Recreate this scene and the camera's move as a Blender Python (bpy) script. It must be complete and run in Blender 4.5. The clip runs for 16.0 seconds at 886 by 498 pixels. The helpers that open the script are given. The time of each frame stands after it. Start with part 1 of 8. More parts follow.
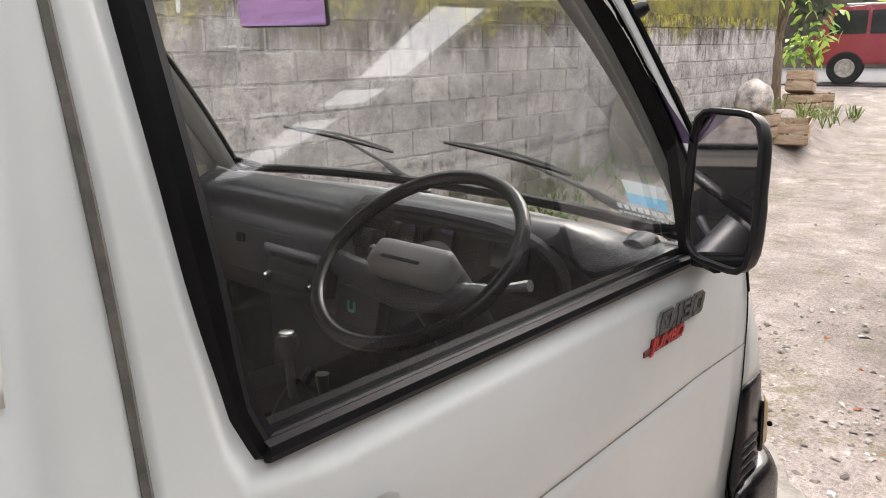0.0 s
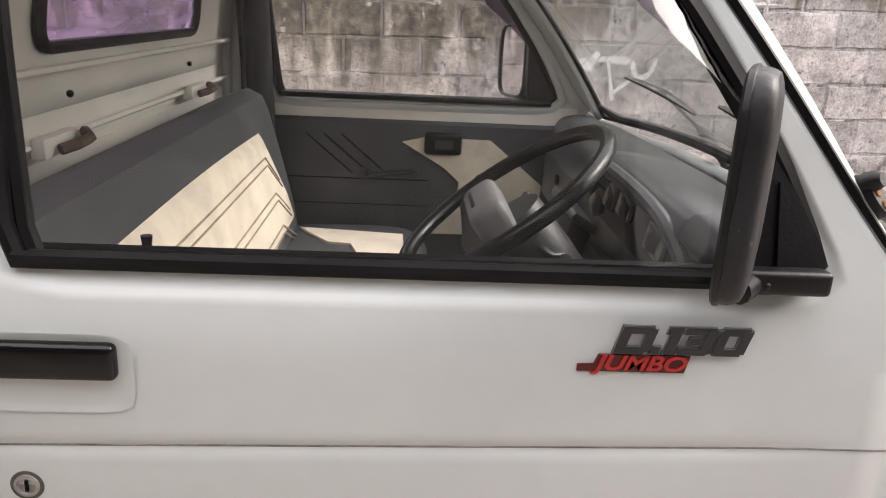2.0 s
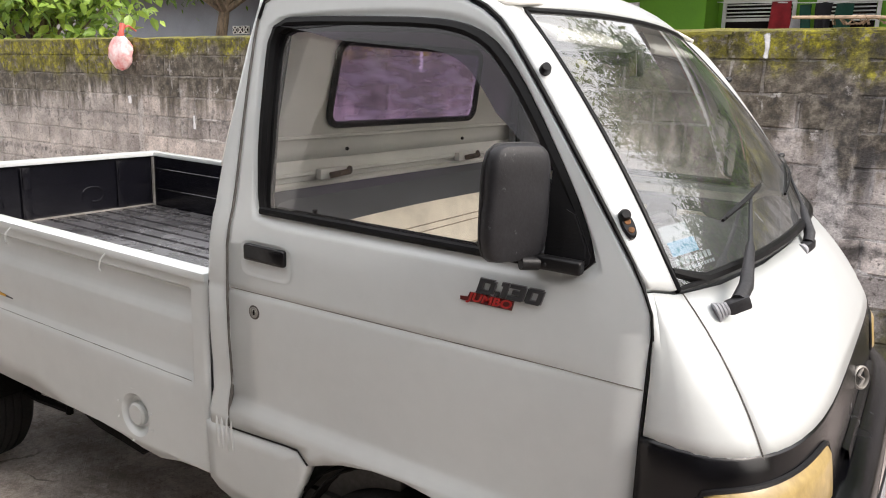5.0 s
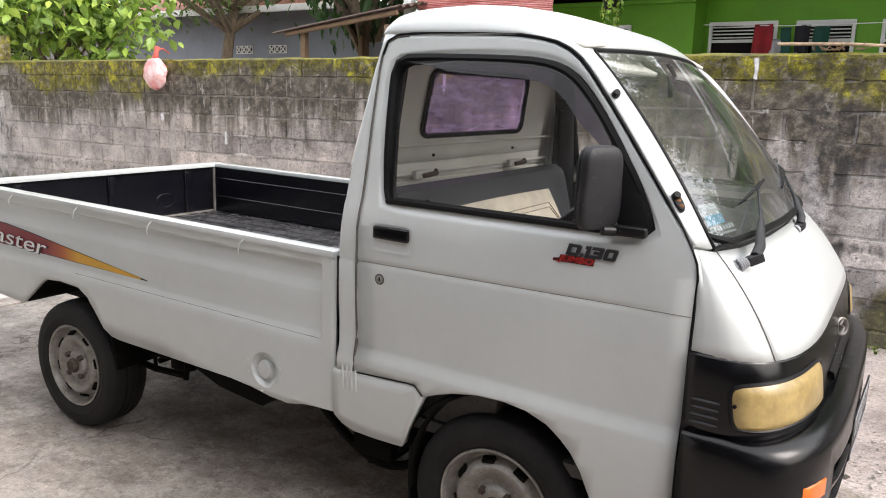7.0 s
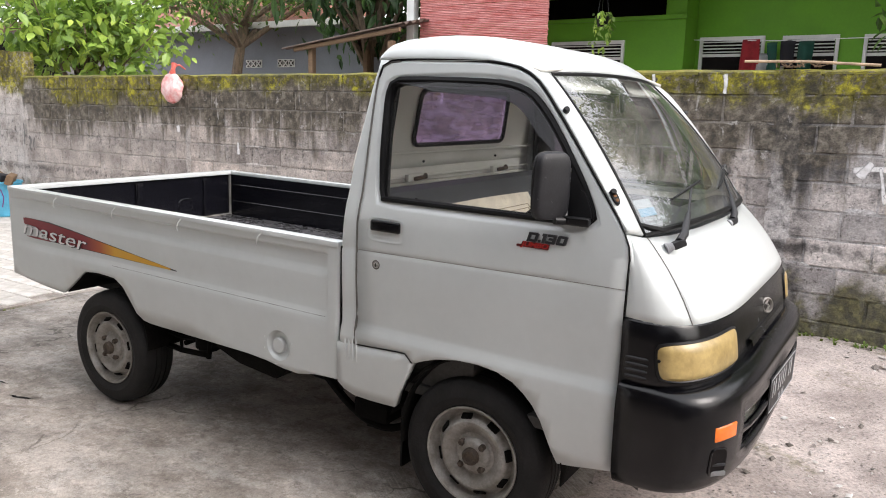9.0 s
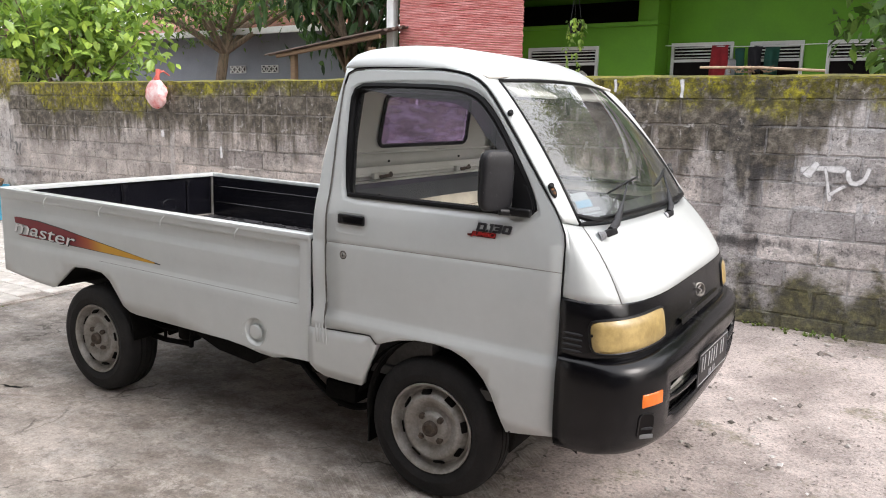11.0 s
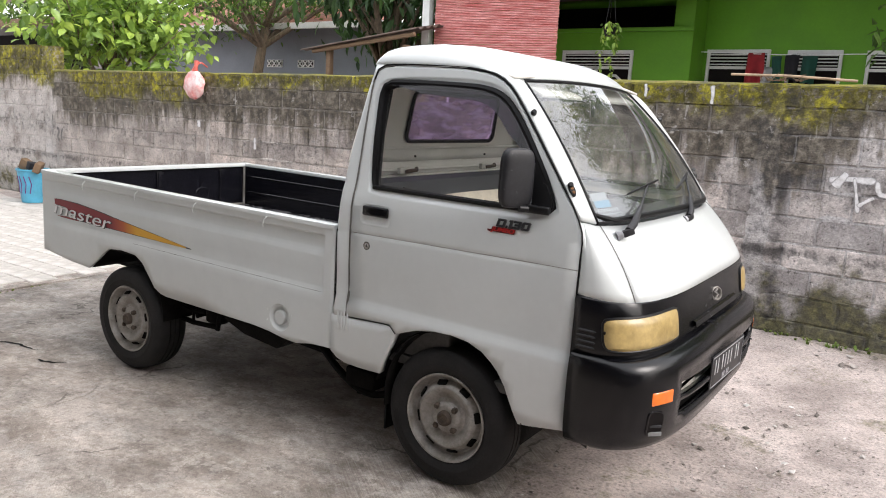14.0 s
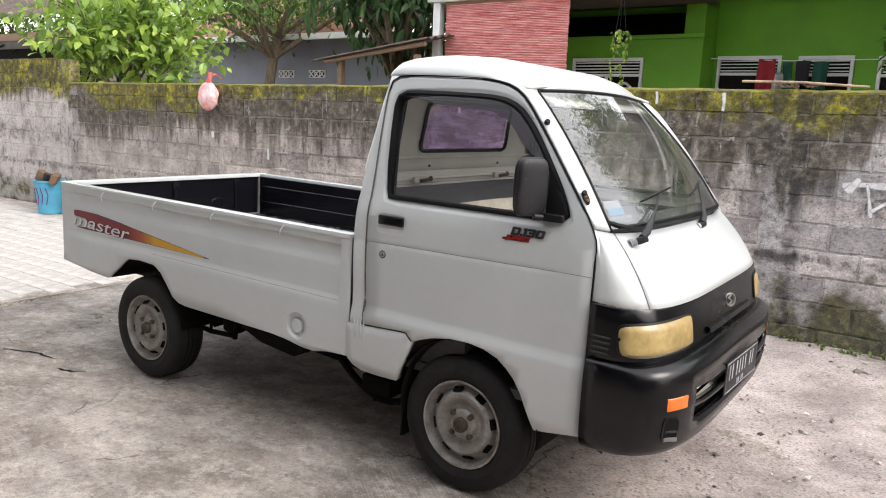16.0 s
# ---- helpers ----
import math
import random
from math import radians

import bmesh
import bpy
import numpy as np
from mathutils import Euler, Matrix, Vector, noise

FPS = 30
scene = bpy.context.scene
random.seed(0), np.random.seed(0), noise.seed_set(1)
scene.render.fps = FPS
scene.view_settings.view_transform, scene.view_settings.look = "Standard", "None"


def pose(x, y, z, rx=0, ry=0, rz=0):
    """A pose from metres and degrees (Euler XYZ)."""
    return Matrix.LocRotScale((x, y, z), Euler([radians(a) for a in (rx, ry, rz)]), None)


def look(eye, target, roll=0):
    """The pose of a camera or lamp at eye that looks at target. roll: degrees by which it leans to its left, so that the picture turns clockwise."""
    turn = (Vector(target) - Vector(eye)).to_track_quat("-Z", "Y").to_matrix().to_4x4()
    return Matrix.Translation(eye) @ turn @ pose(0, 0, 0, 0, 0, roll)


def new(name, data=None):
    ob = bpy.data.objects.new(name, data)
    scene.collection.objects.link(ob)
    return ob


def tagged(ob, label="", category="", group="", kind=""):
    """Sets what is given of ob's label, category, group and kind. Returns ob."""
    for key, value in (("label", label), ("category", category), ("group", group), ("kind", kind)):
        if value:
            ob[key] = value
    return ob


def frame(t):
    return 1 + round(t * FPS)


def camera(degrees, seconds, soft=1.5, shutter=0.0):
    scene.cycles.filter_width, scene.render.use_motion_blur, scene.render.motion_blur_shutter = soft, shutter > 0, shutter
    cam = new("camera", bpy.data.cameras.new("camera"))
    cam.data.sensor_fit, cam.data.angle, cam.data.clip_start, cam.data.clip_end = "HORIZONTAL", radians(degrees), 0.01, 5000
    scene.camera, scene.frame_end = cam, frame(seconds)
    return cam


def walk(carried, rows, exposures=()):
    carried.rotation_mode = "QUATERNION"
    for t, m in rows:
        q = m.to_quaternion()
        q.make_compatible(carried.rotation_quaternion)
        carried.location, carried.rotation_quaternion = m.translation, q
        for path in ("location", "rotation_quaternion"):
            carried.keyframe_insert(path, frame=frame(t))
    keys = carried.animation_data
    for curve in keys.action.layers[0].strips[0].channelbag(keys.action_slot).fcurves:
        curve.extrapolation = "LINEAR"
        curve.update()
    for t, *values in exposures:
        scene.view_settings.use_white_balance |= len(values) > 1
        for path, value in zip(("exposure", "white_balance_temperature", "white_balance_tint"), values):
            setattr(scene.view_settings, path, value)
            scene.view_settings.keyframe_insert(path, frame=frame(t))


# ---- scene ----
cam = camera(61.2, 16.0, 1.0)
PATH = [
    (0, (-0.646, -1.136, 1.386), (0.793, 0.153, 0.869), -0.8),
    (0.5, (-0.557, -1.295, 1.381), (0.691, 0.190, 0.893), 2.1),
    (1, (-0.430, -1.366, 1.355), (0.570, 0.279, 0.812), 1.4),
    (1.5, (-0.224, -1.344, 1.338), (0.354, 0.484, 0.769), 0.9),
    (2, (-0.011, -1.403, 1.348), (0.073, 0.500, 0.736), 1.6),
    (2.5, (0.154, -1.490, 1.377), (-0.114, 0.393, 0.759), 1.8),
    (3, (0.305, -1.438, 1.361), (-0.237, 0.412, 0.830), 2.3),
    (3.5, (0.481, -1.470, 1.381), (-0.342, 0.290, 0.908), 3.3),
    (4, (0.631, -1.594, 1.409), (-0.389, 0.067, 0.960), 2.6),
    (4.2, (0.669, -1.649, 1.408), (-0.393, -0.013, 0.967), 1.6),
    (6.3, (1.019, -2.268, 1.403), (-0.023, -0.612, 0.988), 1.2),
    (6.5, (0.982, -2.330, 1.404), (-0.052, -0.668, 0.997), 1.3),
    (7, (0.886, -2.465, 1.408), (-0.145, -0.798, 1.014), 1.4),
    (7.5, (0.925, -2.564, 1.420), (-0.112, -0.897, 1.038), 1.5),
    (8, (1.076, -2.643, 1.424), (0.029, -0.980, 1.056), 1.7),
    (8.2, (1.127, -2.656, 1.418), (0.061, -1.003, 1.054), 1.4),
    (10.3, (1.214, -2.993, 1.430), (0.200, -1.308, 1.065), 1.1),
    (10.5, (1.268, -2.987, 1.426), (0.252, -1.302, 1.066), 1.1),
    (11, (1.392, -2.951, 1.419), (0.370, -1.269, 1.066), 1.1),
    (11.5, (1.436, -2.960, 1.422), (0.398, -1.286, 1.076), 1.2),
    (12, (1.447, -2.990, 1.426), (0.393, -1.324, 1.086), 1.4),
    (12.5, (1.458, -3.003, 1.419), (0.390, -1.345, 1.082), 1.8),
    (13, (1.458, -2.991, 1.411), (0.383, -1.339, 1.071), 2.1),
    (13.5, (1.457, -2.993, 1.413), (0.376, -1.347, 1.065), 2.5),
    (14, (1.455, -2.995, 1.412), (0.369, -1.354, 1.055), 2.9),
    (14.5, (1.451, -3.000, 1.413), (0.358, -1.363, 1.060), 3.0),
    (15, (1.448, -3.011, 1.422), (0.347, -1.377, 1.075), 3.1),
    (15.5, (1.453, -3.016, 1.418), (0.345, -1.385, 1.081), 2.9),
    (16, (1.460, -3.033, 1.418), (0.348, -1.406, 1.081), 2.4),
]
walk(cam, [(t, look(eye, target, roll)) for t, eye, target, roll in PATH], [(0, 0.71, 6700, 12), (0.5, 0.78, 6700, 12), (1.0, 0.85, 6750, 13), (1.5, 0.95, 6780, 14), (2.0, 0.97, 6780, 14), (2.5, 0.88, 6780, 14), (3.0, 0.89, 6780, 14), (3.5, 0.76, 6750, 14), (4.2, 0.53, 6700, 13), (7.0, 0.52, 6450, 11), (10.5, 0.43, 6400, 11), (16, 0.42, 6400, 11)])

# ---- world, sun ----
world = bpy.data.worlds.new("world")
scene.world = world
world.use_nodes = True
wn = world.node_tree
sky = wn.nodes.new("ShaderNodeTexSky")
sky.sky_type = "NISHITA"
sky.sun_disc = False
sky.sun_elevation, sky.sun_rotation = radians(39), radians(83)
sky.dust_density = 4.0
soft_sky = wn.nodes.new("ShaderNodeMix")
soft_sky.data_type = "RGBA"
soft_sky.inputs[0].default_value = 0.72
soft_sky.inputs[7].default_value = (9.2, 9.15, 9.15, 1)
wn.links.new(sky.outputs[0], soft_sky.inputs[6])
wn.links.new(soft_sky.outputs[2], wn.nodes["Background"].inputs[0])
wn.nodes["Background"].inputs[1].default_value = 0.218
sun_data = bpy.data.lights.new("sun", "SUN")
sun_data.energy, sun_data.angle, sun_data.color = 1.5, radians(24), (1.0, 0.95, 0.915)
sun = new("sun", sun_data)
sun.matrix_world = look((8.9, 1.05, 7.25), (0, 0, 0))


# ---- materials ----
def mat(name, base, rough=0.6, metal=0.0, var=0.15, scale=6.0, fine=60.0, bump=0.1, bump_scale=None, tint=None, coat=0.0,
        rough_var=0.1, stretch=(1, 1, 1), spec=0.5):
    """A surface with two scales of colour change, uneven gloss and fine relief."""
    m = bpy.data.materials.new(name)
    m.use_nodes = True
    nt = m.node_tree
    b = nt.nodes["Principled BSDF"]
    tc = nt.nodes.new("ShaderNodeTexCoord")
    mp = nt.nodes.new("ShaderNodeMapping")
    mp.inputs["Scale"].default_value = stretch
    nt.links.new(tc.outputs["Object"], mp.inputs[0])
    n1, n2 = nt.nodes.new("ShaderNodeTexNoise"), nt.nodes.new("ShaderNodeTexNoise")
    for n, s, d in ((n1, scale, 6), (n2, fine, 3)):
        n.inputs["Scale"].default_value, n.inputs["Detail"].default_value, n.inputs["Roughness"].default_value = s, d, 0.62
        nt.links.new(mp.outputs[0], n.inputs["Vector"])
    base = Vector(base)
    other = Vector(tint) if tint else base * (1 - 2.2 * var)
    r = nt.nodes.new("ShaderNodeValToRGB")
    r.color_ramp.elements[0].position, r.color_ramp.elements[1].position = 0.33, 0.62
    r.color_ramp.elements[0].color, r.color_ramp.elements[1].color = (*other, 1), (*base, 1)
    nt.links.new(n1.outputs[0], r.inputs[0])
    mx = nt.nodes.new("ShaderNodeMix")
    mx.data_type, mx.blend_type = "RGBA", "OVERLAY"
    mx.inputs[0].default_value = min(1.0, var * 1.6)
    nt.links.new(r.outputs[0], mx.inputs[6])
    nt.links.new(n2.outputs[0], mx.inputs[7])
    nt.links.new(mx.outputs[2], b.inputs["Base Color"])
    rr = nt.nodes.new("ShaderNodeMapRange")
    rr.inputs["To Min"].default_value, rr.inputs["To Max"].default_value = max(0.02, rough - rough_var), min(1, rough + rough_var)
    nt.links.new(n1.outputs[0], rr.inputs[0])
    nt.links.new(rr.outputs[0], b.inputs["Roughness"])
    b.inputs["Metallic"].default_value = metal
    b.inputs["Coat Weight"].default_value = coat
    b.inputs["Coat Roughness"].default_value = 0.12
    b.inputs["Specular IOR Level"].default_value = spec
    if bump:
        bp = nt.nodes.new("ShaderNodeBump")
        bp.inputs["Strength"].default_value, bp.inputs["Distance"].default_value = bump, 0.01
        nt.links.new(n2.outputs[0], bp.inputs["Height"])
        nt.links.new(bp.outputs[0], b.inputs["Normal"])
    return m


def nodes_of(m):
    return m.node_tree, m.node_tree.nodes["Principled BSDF"]


def glass_mat(name, color, low, high, rough=0.02, power=3.6, dust_veil=0.0, film=(0.8, 0.8, 0.78)):
    """A thin pane: clear see-through, with a mirror-like face that grows towards grazing, and a pale film for dust and
    painted-in glare.
    """
    m = bpy.data.materials.new(name)
    m.use_nodes = True
    nt = m.node_tree
    nt.nodes.remove(nt.nodes["Principled BSDF"])
    out = nt.nodes["Material Output"]
    tr, gl, mix, lw, mr = (nt.nodes.new("ShaderNode" + k) for k in ("BsdfTransparent", "BsdfGlossy", "MixShader", "LayerWeight", "MapRange"))
    tr.inputs[0].default_value = (*color, 1)
    gl.inputs["Roughness"].default_value = rough
    lw.inputs[0].default_value = 0.5
    pw = nt.nodes.new("ShaderNodeMath")
    pw.operation = "POWER"
    pw.inputs[1].default_value = power
    nt.links.new(lw.outputs["Facing"], pw.inputs[0])
    mr.inputs["To Min"].default_value, mr.inputs["To Max"].default_value = low, high
    nt.links.new(pw.outputs[0], mr.inputs[0])
    nt.links.new(mr.outputs[0], mix.inputs[0])
    nt.links.new(tr.outputs[0], mix.inputs[1])
    nt.links.new(gl.outputs[0], mix.inputs[2])
    last = mix.outputs[0]
    if dust_veil:
        df, dm, nz, rm = (nt.nodes.new("ShaderNode" + k) for k in ("BsdfDiffuse", "MixShader", "TexNoise", "MapRange"))
        tl, half = nt.nodes.new("ShaderNodeBsdfTranslucent"), nt.nodes.new("ShaderNodeMixShader")
        for n in (df, tl):
            n.inputs[0].default_value = (*film, 1)
        nt.links.new(df.outputs[0], half.inputs[1])
        nt.links.new(tl.outputs[0], half.inputs[2])
        nz.inputs["Scale"].default_value, nz.inputs["Detail"].default_value = 6.0, 6
        rm.inputs["From Min"].default_value, rm.inputs["From Max"].default_value = 0.35, 0.7
        rm.inputs["To Min"].default_value, rm.inputs["To Max"].default_value = dust_veil * 0.4, dust_veil * 1.6
        nt.links.new(nz.outputs[0], rm.inputs[0])
        nt.links.new(rm.outputs[0], dm.inputs[0])
        nt.links.new(last, dm.inputs[1])
        nt.links.new(half.outputs[0], dm.inputs[2])
        last = dm.outputs[0]
    nt.links.new(last, out.inputs[0])
    return m


M = {}
M["paint"] = mat("white_paint", (0.63, 0.66, 0.654), 0.34, 0.0, 0.035, 2.0, 25, 0.012, coat=0.55, rough_var=0.05)
M["inner_paint"] = mat("inner_paint", (0.85, 0.83, 0.775), 0.45, 0.0, 0.06, 4.0, 60, 0.04)
M["black_plastic"] = mat("black_plastic", (0.008, 0.008, 0.009), 0.4, 0, 0.15, 9, 220, 0.08, rough_var=0.1, spec=0.35)
M["bumper_black"] = mat("bumper_black", (0.0035, 0.0035, 0.005), 0.24, 0, 0.25, 7, 160, 0.03, rough_var=0.09, spec=0.4)
M["worn_plastic"] = mat("worn_plastic", (0.03, 0.03, 0.033), 0.5, 0, 0.25, 14, 180, 0.12, tint=(0.016, 0.016, 0.018), spec=0.35)
M["rubber"] = mat("rubber", (0.006, 0.006, 0.0065), 0.42, 0, 0.2, 12, 150, 0.03, spec=0.16)
M["tyre"] = mat("tyre_rubber", (0.018, 0.017, 0.017), 0.75, 0, 0.25, 10, 120, 0.25, tint=(0.009, 0.009, 0.009), spec=0.3)
M["rim"] = mat("rim_steel", (0.34, 0.325, 0.305), 0.45, 0.2, 0.25, 14, 90, 0.12, tint=(0.19, 0.172, 0.148))
M["bed_black"] = mat("bed_black", (0.0035, 0.0035, 0.006), 0.22, 0, 0.3, 6, 40, 0.10, tint=(0.008, 0.008, 0.011), rough_var=0.12, spec=0.5)
M["bed_floor"] = mat("bed_floor", (0.15, 0.147, 0.155), 0.27, 0.45, 0.3, 7, 110, 0.12, tint=(0.065, 0.064, 0.068), rough_var=0.1)
M["chassis"] = mat("chassis_black", (0.008, 0.0075, 0.007), 0.8, 0, 0.3, 12, 120, 0.3, spec=0.1)
M["vinyl_dark"] = mat("dark_vinyl", (0.068, 0.072, 0.080), 0.5, 0, 0.15, 8, 260, 0.12)
M["vinyl_cream"] = mat("cream_fabric", (0.74, 0.67, 0.55), 0.8, 0, 0.1, 10, 300, 0.25)
M["dash"] = mat("dash_plastic", (0.036, 0.038, 0.043), 0.34, 0, 0.12, 6, 300, 0.03, spec=0.6)
M["floor_mat"] = mat("floor_rubber", (0.085, 0.083, 0.08), 0.8, 0, 0.25, 9, 90, 0.2)
M["chrome"] = mat("chrome", (0.75, 0.75, 0.76), 0.15, 1.0, 0.05, 10, 80, 0.0)
M["gloss_black"] = mat("gloss_black", (0.004, 0.004, 0.005), 0.12, 0, 0.1, 9, 120, 0.02, rough_var=0.03, spec=0.4)
M["badge_red"] = mat("badge_red", (0.48, 0.025, 0.022), 0.4, 0, 0.1, 20, 90, 0.02)
M["amber"] = mat("amber_lens", (0.85, 0.19, 0.02), 0.2, 0, 0.08, 20, 90, 0.02, coat=0.5)
M["lens"] = mat("yellowed_lens", (0.48, 0.35, 0.14), 0.32, 0, 0.18, 9, 50, 0.04, tint=(0.27, 0.19, 0.07), coat=0.2)
# the film holds dust and a painted veil of glare on the glass
M["glass"] = glass_mat("clear_glass", (0.98, 0.985, 0.98), 0.085, 0.9, power=2.0, dust_veil=0.016)
M["ws_glass"] = glass_mat("windscreen_glass", (0.94, 0.965, 0.955), 0.08, 0.85, power=2.4, dust_veil=0.075)
M["tint_glass"] = glass_mat("purple_film_glass", (0.55, 0.38, 0.64), 0.05, 0.6, dust_veil=0.30, film=(0.46, 0.34, 0.56))
M["visor"] = glass_mat("smoky_visor", (0.16, 0.11, 0.20), 0.03, 0.16, power=2.5)
M["seam_grey"] = mat("grey_seam", (0.13, 0.122, 0.11), 0.8, 0, 0.2, 30, 90, 0.1)
M["crease_dirt"] = mat("dusty_crease", (0.30, 0.275, 0.245), 0.8, 0, 0.25, 30, 90, 0.1)
M["white_decal"] = mat("white_decal", (0.8, 0.8, 0.8), 0.5, 0, 0.05, 9, 60, 0)
M["grey_decal"] = mat("grey_decal", (0.36, 0.36, 0.38), 0.4, 0, 0.05, 9, 60, 0)
M["red_decal"] = mat("red_decal", (0.22, 0.012, 0.02), 0.35, 0, 0.1, 9, 60, 0)
M["yellow_decal"] = mat("yellow_decal", (0.75, 0.36, 0.02), 0.35, 0, 0.1, 9, 60, 0)
M["pad_grey"] = mat("pad_plastic", (0.20, 0.20, 0.205), 0.5, 0, 0.1, 8, 200, 0.1)
M["plate_grey"] = mat("plate_bar_paint", (0.50, 0.50, 0.51), 0.5, 0, 0.15, 30, 90, 0.05)
M["plate_black"] = mat("plate_paint", (0.012, 0.012, 0.014), 0.45, 0, 0.15, 14, 90, 0.05)
M["blue_decal"] = mat("blue_decal", (0.1, 0.35, 0.62), 0.4, 0, 0.1, 9, 60, 0)


# ---- mesh helpers ----
def part(name, bm, material, parent=None, label="", smooth=True, mods=()):
    """Links a bmesh as one mesh object under a thing or a part."""
    me = bpy.data.meshes.new(name)
    bm.to_mesh(me)
    bm.free()
    me.materials.append(M[material] if isinstance(material, str) else material)
    if smooth:
        me.polygons.foreach_set("use_smooth", [True] * len(me.polygons))
        me.set_sharp_from_angle(angle=radians(38))
    ob = new(name, me)
    if parent:
        ob.parent = parent
    if label:
        ob["label"] = label
    for kind, values in mods:
        md = ob.modifiers.new(kind.lower(), kind)
        for k, v in values.items():
            if k == "thickness":
                md.thickness = v
            elif k == "offset":
                md.offset = v
            elif k == "width":
                md.width = v
            elif k == "segments":
                md.segments = v
    return ob


def empty(name, label, category, at=None, group="", kind=""):
    ob = new(name)
    if at is not None:
        ob.matrix_world = at
    return tagged(ob, label, category, group, kind)


def grid(P, bm=None, out=None, skip=None):
    """A sheet from rows of points. out: a function of a face's middle that gives the way its normal should look."""
    bm = bm or bmesh.new()
    vs = [[bm.verts.new(p) for p in row] for row in P]
    fs = []
    for i in range(len(vs) - 1):
        for j in range(len(vs[0]) - 1):
            if skip and skip(i, j):
                continue
            q = (vs[i][j], vs[i][j + 1], vs[i + 1][j + 1], vs[i + 1][j])
            try:
                fs.append(bm.faces.new(q))
            except ValueError:
                pass
    bmesh.ops.remove_doubles(bm, verts=[v for r in vs for v in r], dist=1e-5)
    if out is not None:
        live = [f for f in bm.faces]
        bm.normal_update()
        tot = sum(f.normal.dot(Vector(out(f.calc_center_median()) if callable(out) else out)) * f.calc_area() for f in live)
        if tot < 0:
            bmesh.ops.reverse_faces(bm, faces=live)
    return bm


def box(bm, lo, hi, bevel=0.0, seg=2):
    """A box from corner to corner, with rounded edges."""
    lo, hi = Vector(lo), Vector(hi)
    r = bmesh.ops.create_cube(bm, size=1.0, matrix=Matrix.Translation((lo + hi) / 2) @ Matrix.Diagonal((*(hi - lo), 1)))
    if bevel:
        es = list({e for v in r["verts"] for e in v.link_edges})
        bmesh.ops.bevel(bm, geom=es, offset=bevel, segments=seg, affect="EDGES", profile=0.6)
    return bm


def boxes(*items, bevel=0.0, seg=2):
    bm = bmesh.new()
    for lo, hi in items:
        box(bm, lo, hi, bevel, seg)
    return bm


def obox(bm, m, size, bevel=0.0, seg=2):
    """A box of that size round the pose m."""
    r = bmesh.ops.create_cube(bm, size=1.0, matrix=m @ Matrix.Diagonal((*size, 1)))
    if bevel:
        es = list({e for v in r["verts"] for e in v.link_edges})
        bmesh.ops.bevel(bm, geom=es, offset=bevel, segments=seg, affect="EDGES", profile=0.6)
    return bm


def resample(pts, n):
    """n points at even steps along a polyline."""
    pts = [np.array(p, float) for p in pts]
    d = np.r_[0, np.cumsum([np.linalg.norm(b - a) for a, b in zip(pts, pts[1:])])]
    return [Vector([float(np.interp(s, d, [p[k] for p in pts])) for k in range(len(pts[0]))]) for s in np.linspace(0, d[-1], n)]


def smooth_line(pts, n, rounds=2, closed=False):
    """A polyline with its corners cut, resampled to n points."""
    pts = [Vector(p) for p in pts]
    for _ in range(rounds):
        ring = pts + pts[:1] if closed else pts
        cut = []
        for a, b in zip(ring, ring[1:]):
            cut += [a.lerp(b, 0.25), a.lerp(b, 0.75)]
        pts = cut if closed else [pts[0]] + cut[1:-1] + [pts[-1]]
    if closed:
        pts = pts + pts[:1]
    return resample(pts, n)


def tube(bm, pts, r, sides=8, closed=False, caps=True):
    """A round rod along points; r may be a list."""
    pts = [Vector(p) for p in pts]
    n = len(pts)
    rs = r if isinstance(r, (list, tuple)) else [r] * n
    up = None
    rings = []
    for i, p in enumerate(pts):
        a, b = pts[i - 1] if (i or closed) else p, pts[(i + 1) % n] if (i < n - 1 or closed) else p
        d = (b - a).normalized()
        if up is None:
            up = d.orthogonal().normalized()
        up = (up - d * up.dot(d)).normalized()
        side = d.cross(up)
        rings.append([bm.verts.new(p + float(rs[i]) * (math.cos(2 * math.pi * k / sides) * up + math.sin(2 * math.pi * k / sides) * side)) for k in range(sides)])
    for i in range(n if closed else n - 1):
        A, B = rings[i], rings[(i + 1) % n]
        off = 0
        if closed and i == n - 1:
            off = min(range(sides), key=lambda o: (A[0].co - B[o].co).length)
        for k in range(sides):
            bm.faces.new((A[k], A[(k + 1) % sides], B[(k + 1 + off) % sides], B[(k + off) % sides]))
    if caps and not closed:
        bm.faces.new(rings[0][::-1])
        bm.faces.new(rings[-1])
    return bm


def lathe(profile, steps=48, m=None, bm=None, close=False):
    """Turns a profile of (radius, along) round the y axis of m."""
    bm = bm or bmesh.new()
    m = m or Matrix()
    rings = []
    for k in range(steps):
        a = 2 * math.pi * k / steps
        rings.append([bm.verts.new(m @ Vector((r * math.cos(a), y, r * math.sin(a)))) for r, y in profile])
    for k in range(steps):
        A, B = rings[k], rings[(k + 1) % steps]
        for i in range(len(profile) - (0 if close else 1)):
            j = (i + 1) % len(profile)
            try:
                bm.faces.new((A[i], B[i], B[j], A[j]))
            except ValueError:
                pass
    bmesh.ops.remove_doubles(bm, verts=bm.verts[:], dist=1e-5)
    bmesh.ops.recalc_face_normals(bm, faces=bm.faces[:])
    return bm


def plate(bm, pts, normal, thick):
    """A flat slab with the outline pts, thick along normal."""
    nv = Vector(normal).normalized() * thick
    a = [bm.verts.new(p) for p in pts]
    b = [bm.verts.new(Vector(p) + nv) for p in pts]
    bm.faces.new(a)
    bm.faces.new(b[::-1])
    for i in range(len(pts)):
        j = (i + 1) % len(pts)
        bm.faces.new((a[i], b[i], b[j], a[j]))
    bmesh.ops.recalc_face_normals(bm, faces=bm.faces[:])
    return bm


